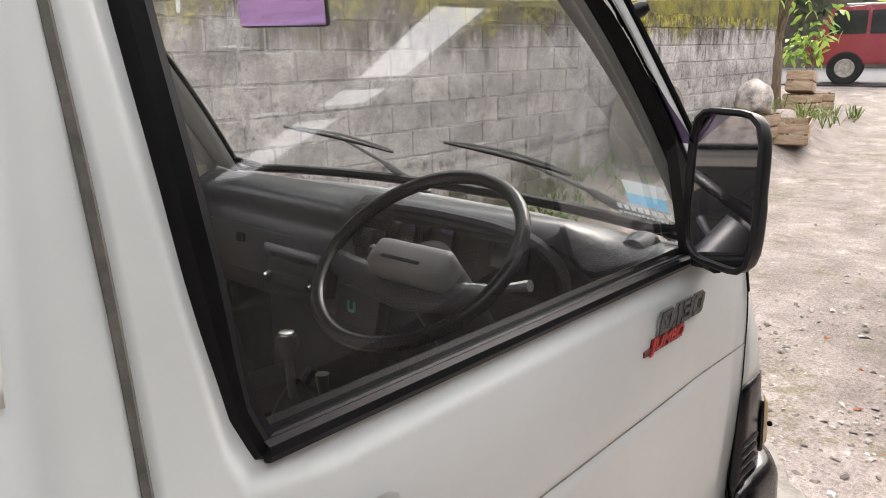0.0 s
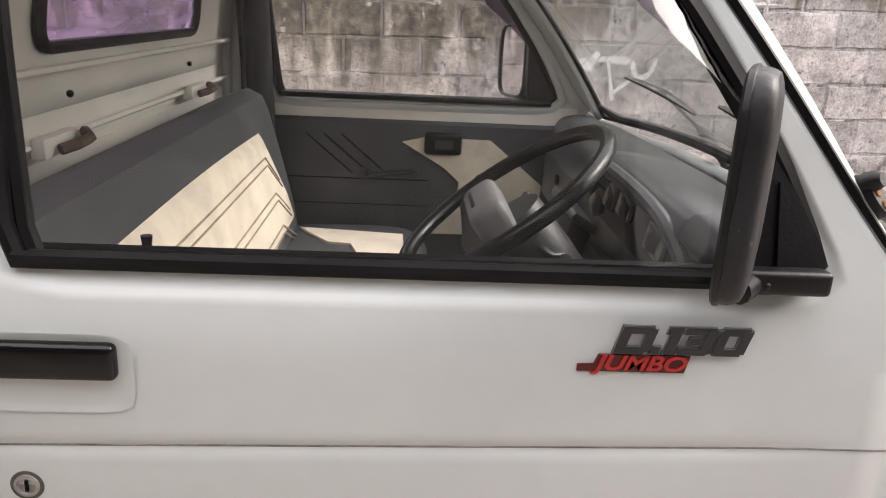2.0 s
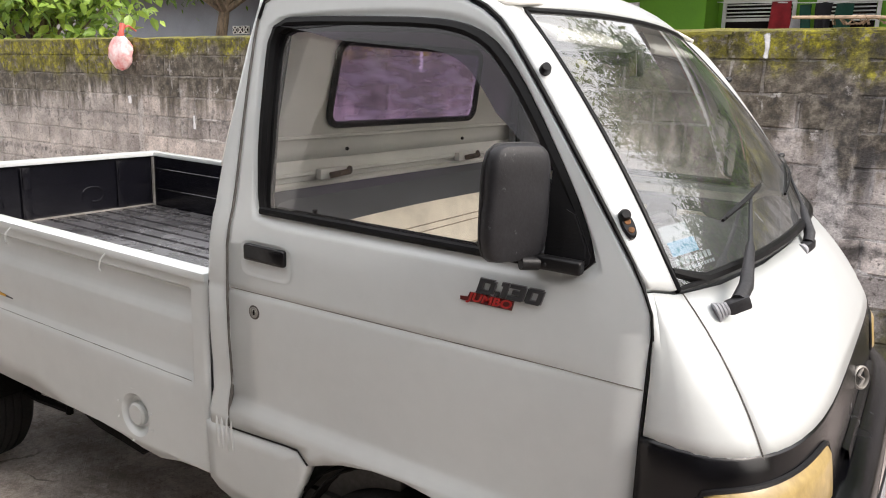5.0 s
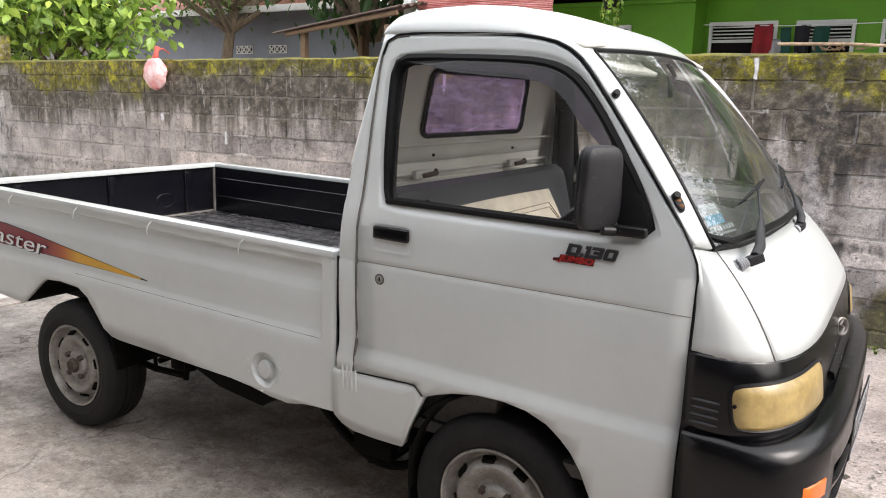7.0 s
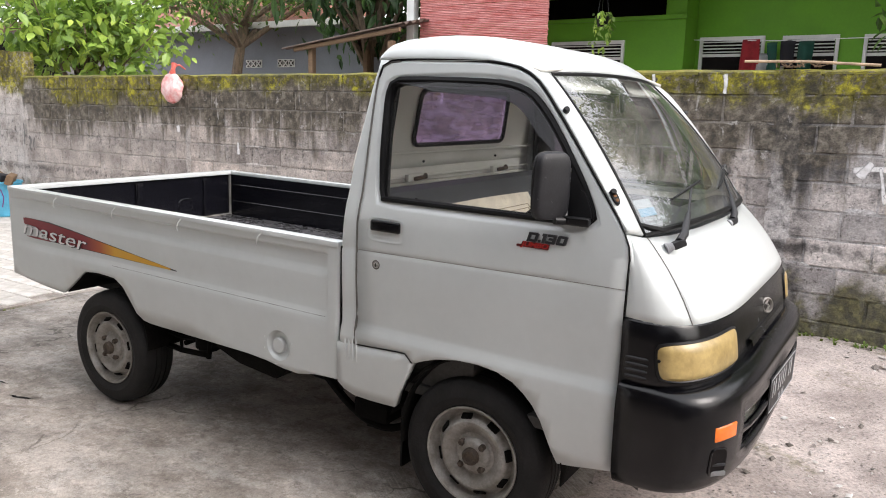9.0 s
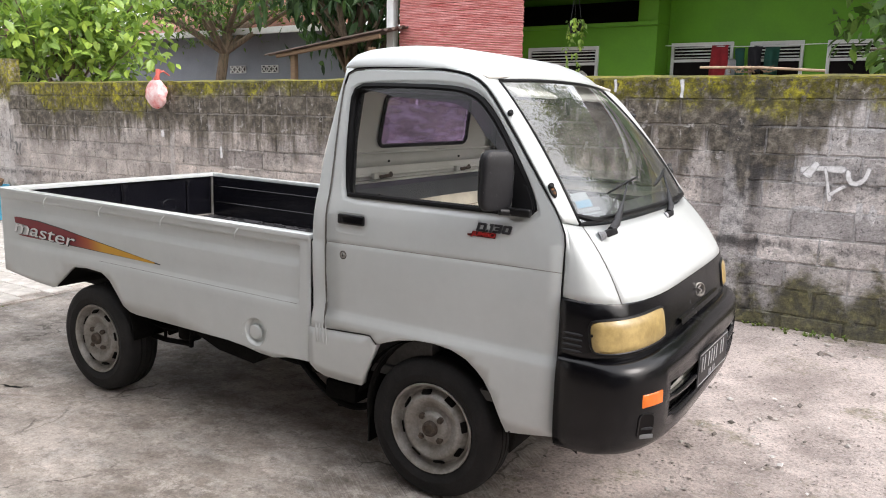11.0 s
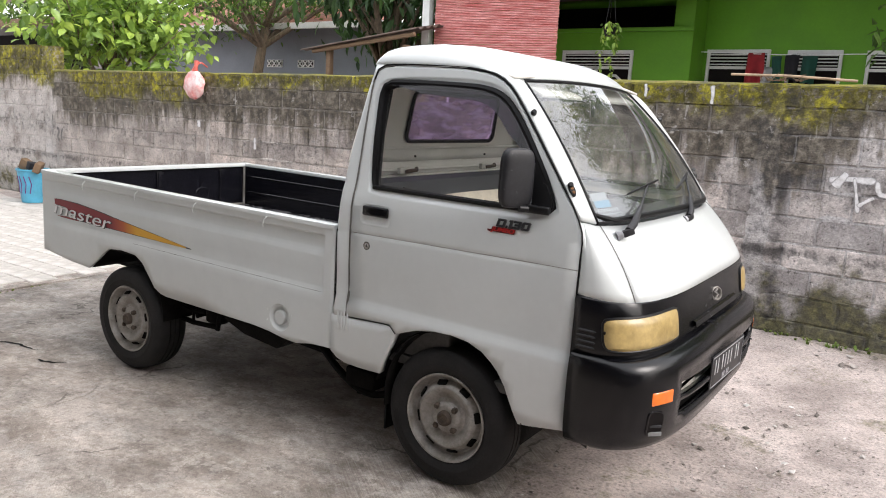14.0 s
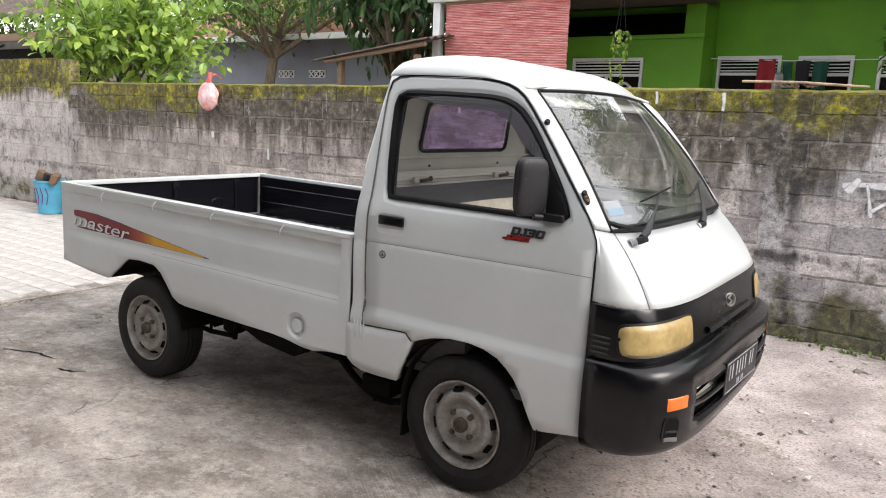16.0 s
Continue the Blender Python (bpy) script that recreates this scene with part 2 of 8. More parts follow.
def text_part(name, words, size, m, material, parent, depth=0.002, shear=0.0, width=None, label="", bold=0.0):
    """Raised lettering in the built-in font, turned into a mesh."""
    cu = bpy.data.curves.new(name, "FONT")
    cu.body, cu.size, cu.extrude, cu.shear, cu.offset = words, size, depth, shear, bold
    cu.align_x, cu.align_y = "CENTER", "CENTER"
    tmp = new(name + "_tmp", cu)
    bpy.context.view_layer.update()
    me = bpy.data.meshes.new_from_object(tmp.evaluated_get(bpy.context.evaluated_depsgraph_get()))
    bpy.data.objects.remove(tmp)
    me.name = name
    xs = [v.co.x for v in me.vertices]
    k = width / (max(xs) - min(xs)) if width else 1.0
    me.transform(m @ Matrix.Diagonal((k, 1, 1, 1)))
    me.materials.clear()
    me.materials.append(M[material])
    ob = new(name, me)
    ob.parent = parent
    if label:
        ob["label"] = label
    return ob

# ---- surfaces of the place ----
def ramp(nt, src, stops):
    r = nt.nodes.new("ShaderNodeValToRGB")
    els = r.color_ramp.elements
    while len(els) < len(stops):
        els.new(0.5)
    for e, (p, c) in zip(els, stops):
        e.position, e.color = p, (*c, 1) if len(c) == 3 else c
    nt.links.new(src, r.inputs[0])
    return r.outputs[0]


def tex(nt, vec, scale, detail=6, rough=0.6, stretch=None):
    n = nt.nodes.new("ShaderNodeTexNoise")
    n.inputs["Scale"].default_value, n.inputs["Detail"].default_value, n.inputs["Roughness"].default_value = scale, detail, rough
    if stretch:
        mp = nt.nodes.new("ShaderNodeMapping")
        mp.inputs["Scale"].default_value = stretch
        nt.links.new(vec, mp.inputs[0])
        vec = mp.outputs[0]
    nt.links.new(vec, n.inputs["Vector"])
    return n.outputs[0]


def calc(nt, op, a, b):
    n = nt.nodes.new("ShaderNodeMath")
    n.operation = op
    n.use_clamp = op in ("MULTIPLY", "ADD", "SUBTRACT") and True
    for i, v in enumerate((a, b)):
        if isinstance(v, (int, float)):
            n.inputs[i].default_value = v
        else:
            nt.links.new(v, n.inputs[i])
    return n.outputs[0]


def addf(nt, a, b):
    n = nt.nodes.new("ShaderNodeMath")
    nt.links.new(a, n.inputs[0])
    nt.links.new(b, n.inputs[1])
    return n.outputs[0]


def blend(nt, fac, a, b):
    n = nt.nodes.new("ShaderNodeMix")
    n.data_type = "RGBA"
    for i, v in ((0, fac), (6, a), (7, b)):
        if isinstance(v, (tuple, float, int)):
            n.inputs[i].default_value = (*v, 1) if isinstance(v, tuple) else v
        else:
            nt.links.new(v, n.inputs[i])
    return n.outputs[2]


def gritty(nt, col, noise_out, lo, hi):
    """Multiplies a colour by a coarse grain."""
    g = ramp(nt, noise_out, [(0.40, (lo, lo, lo)), (0.60, (hi, hi, hi))])
    mx = nt.nodes.new("ShaderNodeMix")
    mx.data_type, mx.blend_type = "RGBA", "MULTIPLY"
    mx.inputs[0].default_value = 1.0
    nt.links.new(col, mx.inputs[6])
    nt.links.new(g, mx.inputs[7])
    return mx.outputs[2]


def band(nt, v, lo, hi):
    n = nt.nodes.new("ShaderNodeMapRange")
    n.interpolation_type = "SMOOTHSTEP"
    n.inputs["From Min"].default_value, n.inputs["From Max"].default_value = lo, hi
    nt.links.new(v, n.inputs[0])
    return n.outputs[0]


def wall_material(name, per_piece=True, grown=0.93):
    """Old concrete blocks: pale below, a dark ragged growth with runs above, moss along the top, damp green at the foot."""
    m = bpy.data.materials.new(name)
    m.use_nodes = True
    nt, b = m.node_tree, m.node_tree.nodes["Principled BSDF"]
    geo = nt.nodes.new("ShaderNodeNewGeometry")
    sep = nt.nodes.new("ShaderNodeSeparateXYZ")
    pos = geo.outputs["Position"]
    nt.links.new(pos, sep.inputs[0])
    x, z = sep.outputs[0], sep.outputs[2]

    def lin(v, k, c):
        n = nt.nodes.new("ShaderNodeMath")
        n.operation = "MULTIPLY_ADD"
        nt.links.new(v, n.inputs[0])
        n.inputs[1].default_value, n.inputs[2].default_value = k, c
        return n.outputs[0]

    wide, mid = tex(nt, pos, 0.85, 4, 0.5), tex(nt, pos, 4.5, 6, 0.58)
    small, fine = tex(nt, pos, 17.0, 6, 0.62), tex(nt, pos, 75.0, 4, 0.6)
    runs = tex(nt, pos, 4.0, 5, 0.55, (2.4, 2.4, 0.30))
    lo, hi = ((0.33, 0.292, 0.272), (0.76, 0.69, 0.65)) if per_piece else ((0.40, 0.362, 0.342), (0.72, 0.665, 0.635))
    col = ramp(nt, mid, [(0.30, lo), (0.5, tuple(0.5 * p + 0.5 * q for p, q in zip(lo, hi))), (0.70, hi)])
    col = blend(nt, calc(nt, "MULTIPLY", band(nt, small, 0.52, 0.66), 0.45), col, (0.30, 0.27, 0.25))
    col = blend(nt, calc(nt, "MULTIPLY", band(nt, small, 0.46, 0.34), 0.50), col, (0.74, 0.69, 0.66))
    if per_piece:
        oi = nt.nodes.new("ShaderNodeObjectInfo")
        shade = ramp(nt, oi.outputs["Random"], [(0.0, (0.68, 0.67, 0.67)), (0.5, (0.92, 0.91, 0.90)), (1.0, (1.14, 1.10, 1.07))])
        mx = nt.nodes.new("ShaderNodeMix")
        mx.data_type, mx.blend_type = "RGBA", "MULTIPLY"
        mx.inputs[0].default_value = 1.0
        nt.links.new(col, mx.inputs[6])
        nt.links.new(shade, mx.inputs[7])
        col = mx.outputs[2]
    # greyer concrete beyond the pier than along the bed of the truck
    cool = ramp(nt, band(nt, x, -0.2, 0.7), [(0.0, (1, 1, 1)), (1.0, (0.95, 1.0, 1.05))])
    mx = nt.nodes.new("ShaderNodeMix")
    mx.data_type, mx.blend_type = "RGBA", "MULTIPLY"
    mx.inputs[0].default_value = 1.0
    nt.links.new(col, mx.inputs[6])
    nt.links.new(cool, mx.inputs[7])
    col = mx.outputs[2]
    # grey-black growth with a ragged lower edge that runs down in streaks; higher up on the tall end of the wall
    edge = lin(z, 3.6, -3.95)
    edge = addf(nt, edge, lin(wide, 3.0, -1.5))
    edge = addf(nt, edge, lin(runs, 3.4, -1.7))
    edge = addf(nt, edge, lin(small, 1.3, -0.65))
    edge = addf(nt, edge, lin(band(nt, x, -8.35, -8.55), -1.5, 0.0))
    edge = addf(nt, edge, lin(band(nt, x, 0.70, 1.1), -1.1, 0.0))
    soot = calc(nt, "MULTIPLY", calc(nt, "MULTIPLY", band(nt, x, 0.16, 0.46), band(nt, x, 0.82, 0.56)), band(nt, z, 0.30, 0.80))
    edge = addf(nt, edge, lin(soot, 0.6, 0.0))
    dark = calc(nt, "MULTIPLY", band(nt, edge, -0.30, 0.60), grown)
    col = blend(nt, dark, col, ramp(nt, small, [(0.36, (0.036, 0.031, 0.022)), (0.50, (0.098, 0.084, 0.062)), (0.64, (0.215, 0.19, 0.155))]))
    # flakes of bare pale concrete and lime in the dark part
    col = blend(nt, calc(nt, "MULTIPLY", band(nt, tex(nt, pos, 11.0, 8, 0.74), 0.60, 0.645), 0.8), col, (0.46, 0.435, 0.415))
    col = blend(nt, calc(nt, "MULTIPLY", band(nt, tex(nt, pos, 7.0, 5, 0.6, (3.2, 3.2, 0.45)), 0.66, 0.71), 0.55), col, (0.52, 0.50, 0.48))
    # moss: thick along the top, hanging lower on one stretch
    moss = addf(nt, lin(z, 4.6, -7.10), lin(tex(nt, pos, 1.6, 7, 0.64), 4.8, -2.15))
    moss = addf(nt, moss, lin(calc(nt, "MULTIPLY", band(nt, x, -7.9, -7.3), band(nt, x, -5.2, -5.9)), 0.75, 0.0))
    moss = calc(nt, "MULTIPLY", band(nt, moss, 0.0, 0.75), band(nt, tex(nt, pos, 26.0, 6, 0.66), 0.36, 0.52))
    col = blend(nt, calc(nt, "MULTIPLY", moss, 0.9), col, ramp(nt, tex(nt, pos, 9.0, 7, 0.7), [(0.36, (0.045, 0.040, 0.010)), (0.50, (0.15, 0.135, 0.016)), (0.64, (0.46, 0.42, 0.03))]))
    # damp green foot
    foot = addf(nt, lin(z, -3.2, 1.30), lin(tex(nt, pos, 2.4, 6, 0.62), 4.4, -2.2))
    col = blend(nt, calc(nt, "MULTIPLY", band(nt, foot, -0.1, 0.5), 0.88), col, ramp(nt, small, [(0.34, (0.035, 0.034, 0.016)), (0.52, (0.085, 0.080, 0.030)), (0.70, (0.20, 0.185, 0.075))]))
    white = calc(nt, "MULTIPLY", band(nt, x, -8.35, -8.55), calc(nt, "MULTIPLY", band(nt, z, 1.55, 1.25), band(nt, mid, 0.36, 0.52)))
    col = blend(nt, calc(nt, "MULTIPLY", white, 0.45), col, (0.64, 0.62, 0.605))
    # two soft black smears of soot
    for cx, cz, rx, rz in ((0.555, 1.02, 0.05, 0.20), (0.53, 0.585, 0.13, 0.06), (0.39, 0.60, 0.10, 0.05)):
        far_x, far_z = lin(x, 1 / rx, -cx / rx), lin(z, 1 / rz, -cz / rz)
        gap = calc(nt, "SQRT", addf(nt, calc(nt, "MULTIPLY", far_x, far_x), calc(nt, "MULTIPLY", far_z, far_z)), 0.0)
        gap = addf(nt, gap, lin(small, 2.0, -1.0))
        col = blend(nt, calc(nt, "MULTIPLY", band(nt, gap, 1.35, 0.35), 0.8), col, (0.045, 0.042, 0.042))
    # pores and grit
    col = blend(nt, calc(nt, "MULTIPLY", band(nt, tex(nt, pos, 40.0, 6, 0.72), 0.44, 0.32), 0.8), col, (0.06, 0.054, 0.048))
    col = gritty(nt, col, fine, 0.84, 1.12)
    nt.links.new(col, b.inputs["Base Color"])
    b.inputs["Roughness"].default_value = 0.92
    b.inputs["Specular IOR Level"].default_value = 0.25
    bp = nt.nodes.new("ShaderNodeBump")
    bp.inputs["Strength"].default_value, bp.inputs["Distance"].default_value = 1.0, 0.02
    nt.links.new(addf(nt, lin(small, 0.8, 0.0), lin(tex(nt, pos, 42.0, 5, 0.7), 0.55, 0.0)), bp.inputs["Height"])
    nt.links.new(bp.outputs[0], b.inputs["Normal"])
    return m


def ground_material():
    """Packed dirt: dusty pink-grey with fine grit, thin moss, and darker brown patches that gather towards +x."""
    m = bpy.data.materials.new("packed_dirt")
    m.use_nodes = True
    nt, b = m.node_tree, m.node_tree.nodes["Principled BSDF"]
    pos = nt.nodes.new("ShaderNodeNewGeometry").outputs["Position"]
    mid, small = tex(nt, pos, 2.4, 9, 0.7), tex(nt, pos, 60.0, 8, 0.8)
    col = ramp(nt, mid, [(0.30, (0.36, 0.302, 0.276)), (0.5, (0.53, 0.455, 0.422)), (0.72, (0.64, 0.562, 0.526))])
    col = blend(nt, calc(nt, "MULTIPLY", band(nt, tex(nt, pos, 0.9, 9, 0.72), 0.54, 0.68), 0.5), col, (0.23, 0.195, 0.165))
    vor = nt.nodes.new("ShaderNodeTexVoronoi")
    vor.inputs["Scale"].default_value = 48.0
    nt.links.new(pos, vor.inputs["Vector"])
    grit = ramp(nt, vor.outputs["Color"], [(0.0, (0.10, 0.085, 0.072)), (0.45, (0.30, 0.265, 0.245)), (0.8, (0.50, 0.46, 0.43)), (1.0, (0.66, 0.63, 0.60))])
    col = blend(nt, calc(nt, "MULTIPLY", band(nt, vor.outputs["Distance"], 0.5, 0.2), 0.55), col, grit)
    col = blend(nt, calc(nt, "MULTIPLY", band(nt, small, 0.46, 0.32), 0.6), col, (0.09, 0.075, 0.062))
    col = blend(nt, calc(nt, "MULTIPLY", band(nt, small, 0.58, 0.72), 0.5), col, (0.58, 0.54, 0.50))
    sx = nt.nodes.new("ShaderNodeSeparateXYZ")
    nt.links.new(pos, sx.inputs[0])
    # darker brown patches, setting in between about x = 1.4 and 2.5
    brownish = calc(nt, "MULTIPLY", band(nt, addf(nt, sx.outputs[0], tex(nt, pos, 1.0, 6)), 1.9, 3.0), band(nt, tex(nt, pos, 2.0, 9, 0.75), 0.30, 0.50))
    col = blend(nt, calc(nt, "MULTIPLY", brownish, 0.6), col, ramp(nt, small, [(0.3, (0.10, 0.085, 0.07)), (0.7, (0.27, 0.235, 0.205))]))
    moss = calc(nt, "MULTIPLY", band(nt, tex(nt, pos, 1.3, 9, 0.75), 0.53, 0.62), band(nt, tex(nt, pos, 17.0, 6, 0.7), 0.42, 0.56))
    col = blend(nt, calc(nt, "MULTIPLY", moss, 0.45), col, ramp(nt, small, [(0.3, (0.06, 0.06, 0.012)), (0.7, (0.20, 0.195, 0.035))]))
    col = gritty(nt, col, tex(nt, pos, 70.0, 8, 0.8), 0.76, 1.2)
    col = gritty(nt, col, tex(nt, pos, 2.3, 9, 0.72), 0.76, 1.08)
    nt.links.new(col, b.inputs["Base Color"])
    b.inputs["Roughness"].default_value = 0.9
    b.inputs["Specular IOR Level"].default_value = 0.25
    bp = nt.nodes.new("ShaderNodeBump")
    bp.inputs["Strength"].default_value, bp.inputs["Distance"].default_value = 0.9, 0.02
    nt.links.new(calc(nt, "ADD", calc(nt, "MULTIPLY", small, 0.5), calc(nt, "MULTIPLY", tex(nt, pos, 14.0, 7, 0.7), 0.6)), bp.inputs["Height"])
    nt.links.new(bp.outputs[0], b.inputs["Normal"])
    return m


def slab_material():
    """Brushed concrete, worn and stained, grey-brown with pale worn patches."""
    m = bpy.data.materials.new("worn_concrete")
    m.use_nodes = True
    nt, b = m.node_tree, m.node_tree.nodes["Principled BSDF"]
    pos = nt.nodes.new("ShaderNodeNewGeometry").outputs["Position"]
    mid, small = tex(nt, pos, 2.0, 10, 0.7), tex(nt, pos, 60.0, 8, 0.78)
    # brushed lines stay sharp only in one stretch beside the truck
    turned = nt.nodes.new("ShaderNodeVectorRotate")
    turned.inputs["Angle"].default_value = radians(38)
    nt.links.new(pos, turned.inputs["Vector"])
    brush = tex(nt, turned.outputs[0], 6.0, 5, 0.6, (1.0, 24.0, 1.0))
    part_xyz = nt.nodes.new("ShaderNodeSeparateXYZ")
    nt.links.new(pos, part_xyz.inputs[0])
    patch = calc(nt, "MULTIPLY", band(nt, addf(nt, part_xyz.outputs[0], tex(nt, pos, 1.4, 5)), -0.10, 0.30), 1.0)
    col = ramp(nt, mid, [(0.30, (0.21, 0.178, 0.151)), (0.47, (0.35, 0.305, 0.268)), (0.62, (0.485, 0.436, 0.392)), (0.75, (0.615, 0.563, 0.518))])
    col = blend(nt, calc(nt, "MULTIPLY", band(nt, tex(nt, pos, 0.75, 9, 0.7), 0.50, 0.64), 0.50), col, (0.20, 0.172, 0.145))
    col = blend(nt, calc(nt, "MULTIPLY", band(nt, tex(nt, pos, 4.5, 10, 0.8, (1, 1.6, 1)), 0.47, 0.68), 0.62), col, (0.52, 0.495, 0.47))
    col = blend(nt, calc(nt, "MULTIPLY", band(nt, tex(nt, pos, 5.5, 10, 0.8), 0.50, 0.68), 0.6), col, (0.15, 0.133, 0.115))
    col = blend(nt, calc(nt, "MULTIPLY", calc(nt, "MULTIPLY", band(nt, brush, 0.52, 0.62), patch), 0.35), col, (0.62, 0.59, 0.55))
    col = blend(nt, calc(nt, "MULTIPLY", calc(nt, "MULTIPLY", band(nt, brush, 0.47, 0.37), patch), 0.40), col, (0.14, 0.122, 0.104))
    # thin scaled-off flakes with sharp edges, and the darker skin left between them
    col = blend(nt, calc(nt, "MULTIPLY", band(nt, tex(nt, pos, 7.5, 12, 0.78), 0.535, 0.56), 0.42), col, (0.60, 0.545, 0.50))
    col = blend(nt, calc(nt, "MULTIPLY", band(nt, tex(nt, pos, 10.5, 12, 0.8, (1, 1.4, 1)), 0.455, 0.43), 0.45), col, (0.185, 0.158, 0.132))
    col = blend(nt, calc(nt, "MULTIPLY", band(nt, small, 0.45, 0.3), 0.55), col, (0.10, 0.086, 0.071))
    vein = nt.nodes.new("ShaderNodeTexVoronoi")
    vein.feature = "DISTANCE_TO_EDGE"
    vein.inputs["Scale"].default_value = 1.15
    warp = nt.nodes.new("ShaderNodeMix")
    warp.data_type = "RGBA"
    warp.inputs[0].default_value = 0.22
    nt.links.new(pos, warp.inputs[6])
    bend = nt.nodes.new("ShaderNodeTexNoise")
    bend.inputs["Scale"].default_value, bend.inputs["Detail"].default_value = 3.5, 6
    nt.links.new(pos, bend.inputs["Vector"])
    nt.links.new(bend.outputs["Color"], warp.inputs[7])
    nt.links.new(warp.outputs[2], vein.inputs["Vector"])
    hair = calc(nt, "MULTIPLY", band(nt, vein.outputs["Distance"], 0.006, 0.0015), band(nt, tex(nt, pos, 1.1, 4), 0.50, 0.56))
    col = blend(nt, calc(nt, "MULTIPLY", hair, 0.75), col, (0.10, 0.088, 0.075))
    col = gritty(nt, col, tex(nt, pos, 70.0, 8, 0.8), 0.82, 1.14)
    col = gritty(nt, col, tex(nt, pos, 1.6, 10, 0.72, (1, 1.5, 1)), 0.68, 1.14)
    nt.links.new(col, b.inputs["Base Color"])
    b.inputs["Roughness"].default_value = 0.82
    b.inputs["Specular IOR Level"].default_value = 0.3
    bp = nt.nodes.new("ShaderNodeBump")
    bp.inputs["Strength"].default_value, bp.inputs["Distance"].default_value = 0.7, 0.010
    nt.links.new(calc(nt, "ADD", calc(nt, "MULTIPLY", small, 0.45), calc(nt, "MULTIPLY", brush, 0.3)), bp.inputs["Height"])
    nt.links.new(bp.outputs[0], b.inputs["Normal"])
    return m


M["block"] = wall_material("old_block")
M["mortar"] = wall_material("old_mortar", False, 0.6)
M["plaster"] = wall_material("old_plaster", False, 0.9)
M["dirt"] = ground_material()
M["slab"] = slab_material()
M["paver"] = mat("grey_paver", (0.58, 0.55, 0.515), 0.85, 0, 0.15, 5, 60, 0.35, tint=(0.38, 0.36, 0.33))
M["green_wall"] = mat("green_wall_paint", (0.125, 0.33, 0.014), 0.7, 0, 0.06, 1.2, 30, 0.05, tint=(0.10, 0.27, 0.012))
# grey darkened in the paint to hold the shade on the wall
M["shaded_grey"] = mat("shaded_grey_paint", (0.20, 0.215, 0.245), 0.8, 0, 0.08, 1.4, 30, 0.05)
M["white_wood"] = mat("white_frame", (0.72, 0.72, 0.70), 0.55, 0, 0.06, 6, 60, 0.05)
# near-black, painted where rooms, recesses and holes would lie in shade
M["opening_shade"] = mat("painted_opening_shade", (0.012, 0.010, 0.010), 0.9, 0, 0.2, 3, 30, 0.0, spec=0.1)
M["bamboo_red"] = mat("red_bamboo", (0.66, 0.30, 0.28), 0.7, 0, 0.4, 3, 30, 0.2, tint=(0.44, 0.10, 0.09), stretch=(1, 1, 6))
M["wood"] = mat("old_wood", (0.20, 0.13, 0.075), 0.75, 0, 0.25, 8, 60, 0.3, tint=(0.16, 0.10, 0.06), stretch=(1, 6, 6))
M["bark"] = mat("bark", (0.20, 0.145, 0.10), 0.9, 0, 0.3, 9, 50, 0.6, tint=(0.09, 0.07, 0.05), stretch=(3, 3, 0.7))
M["tile_red"] = mat("roof_tile", (0.36, 0.15, 0.10), 0.8, 0, 0.25, 6, 40, 0.3, tint=(0.20, 0.10, 0.08))
M["tin"] = mat("rusty_tin", (0.13, 0.09, 0.07), 0.7, 0.2, 0.3, 6, 40, 0.3, tint=(0.06, 0.045, 0.04))
M["leaf_lime"] = mat("bright_leaf", (0.40, 0.56, 0.12), 0.38, 0, 0.1, 3, 40, 0.05, tint=(0.20, 0.34, 0.06))
M["leaf_mid"] = mat("mid_leaf", (0.12, 0.22, 0.035), 0.5, 0, 0.2, 3, 40, 0.05, tint=(0.065, 0.13, 0.02))
M["leaf_dark"] = mat("dark_leaf", (0.055, 0.12, 0.035), 0.45, 0, 0.2, 3, 40, 0.05, tint=(0.03, 0.07, 0.02))
for k in ("leaf_lime", "leaf_mid", "leaf_dark"):
    nt, b = nodes_of(M[k])
    isl = nt.nodes.new("ShaderNodeNewGeometry")
    tone = ramp(nt, isl.outputs["Random Per Island"], [(0.0, (0.36, 0.42, 0.42)), (0.55, (0.85, 0.88, 0.85)), (1.0, (1.45, 1.30, 1.1))])
    mxl = nt.nodes.new("ShaderNodeMix")
    mxl.data_type, mxl.blend_type = "RGBA", "MULTIPLY"
    mxl.inputs[0].default_value = 1.0
    nt.links.new(b.inputs["Base Color"].links[0].from_socket, mxl.inputs[6])
    nt.links.new(tone, mxl.inputs[7])
    nt.links.new(mxl.outputs[2], b.inputs["Base Color"])
    tl = nt.nodes.new("ShaderNodeBsdfTranslucent")
    ad = nt.nodes.new("ShaderNodeMixShader")
    ad.inputs[0].default_value = 0.35
    nt.links.new(b.inputs["Base Color"].links[0].from_socket, tl.inputs[0])
    nt.links.new(b.outputs[0], ad.inputs[1])
    nt.links.new(tl.outputs[0], ad.inputs[2])
    nt.links.new(ad.outputs[0], nt.nodes["Material Output"].inputs[0])
M["bucket_blue"] = mat("blue_plastic", (0.10, 0.42, 0.62), 0.45, 0, 0.1, 9, 60, 0.03)
M["bag_pink"] = mat("thin_plastic_bag", (0.88, 0.70, 0.69), 0.3, 0, 0.2, 7, 50, 0.6, tint=(0.66, 0.10, 0.09))
M["bag_white"] = mat("white_film", (0.85, 0.80, 0.78), 0.35, 0, 0.2, 12, 60, 0.5)
M["bag_red"] = mat("red_film", (0.65, 0.13, 0.10), 0.4, 0, 0.2, 12, 60, 0.4)
M["pipe"] = mat("cast_concrete", (0.30, 0.265, 0.225), 0.9, 0, 0.2, 4, 50, 0.4, tint=(0.15, 0.125, 0.10))
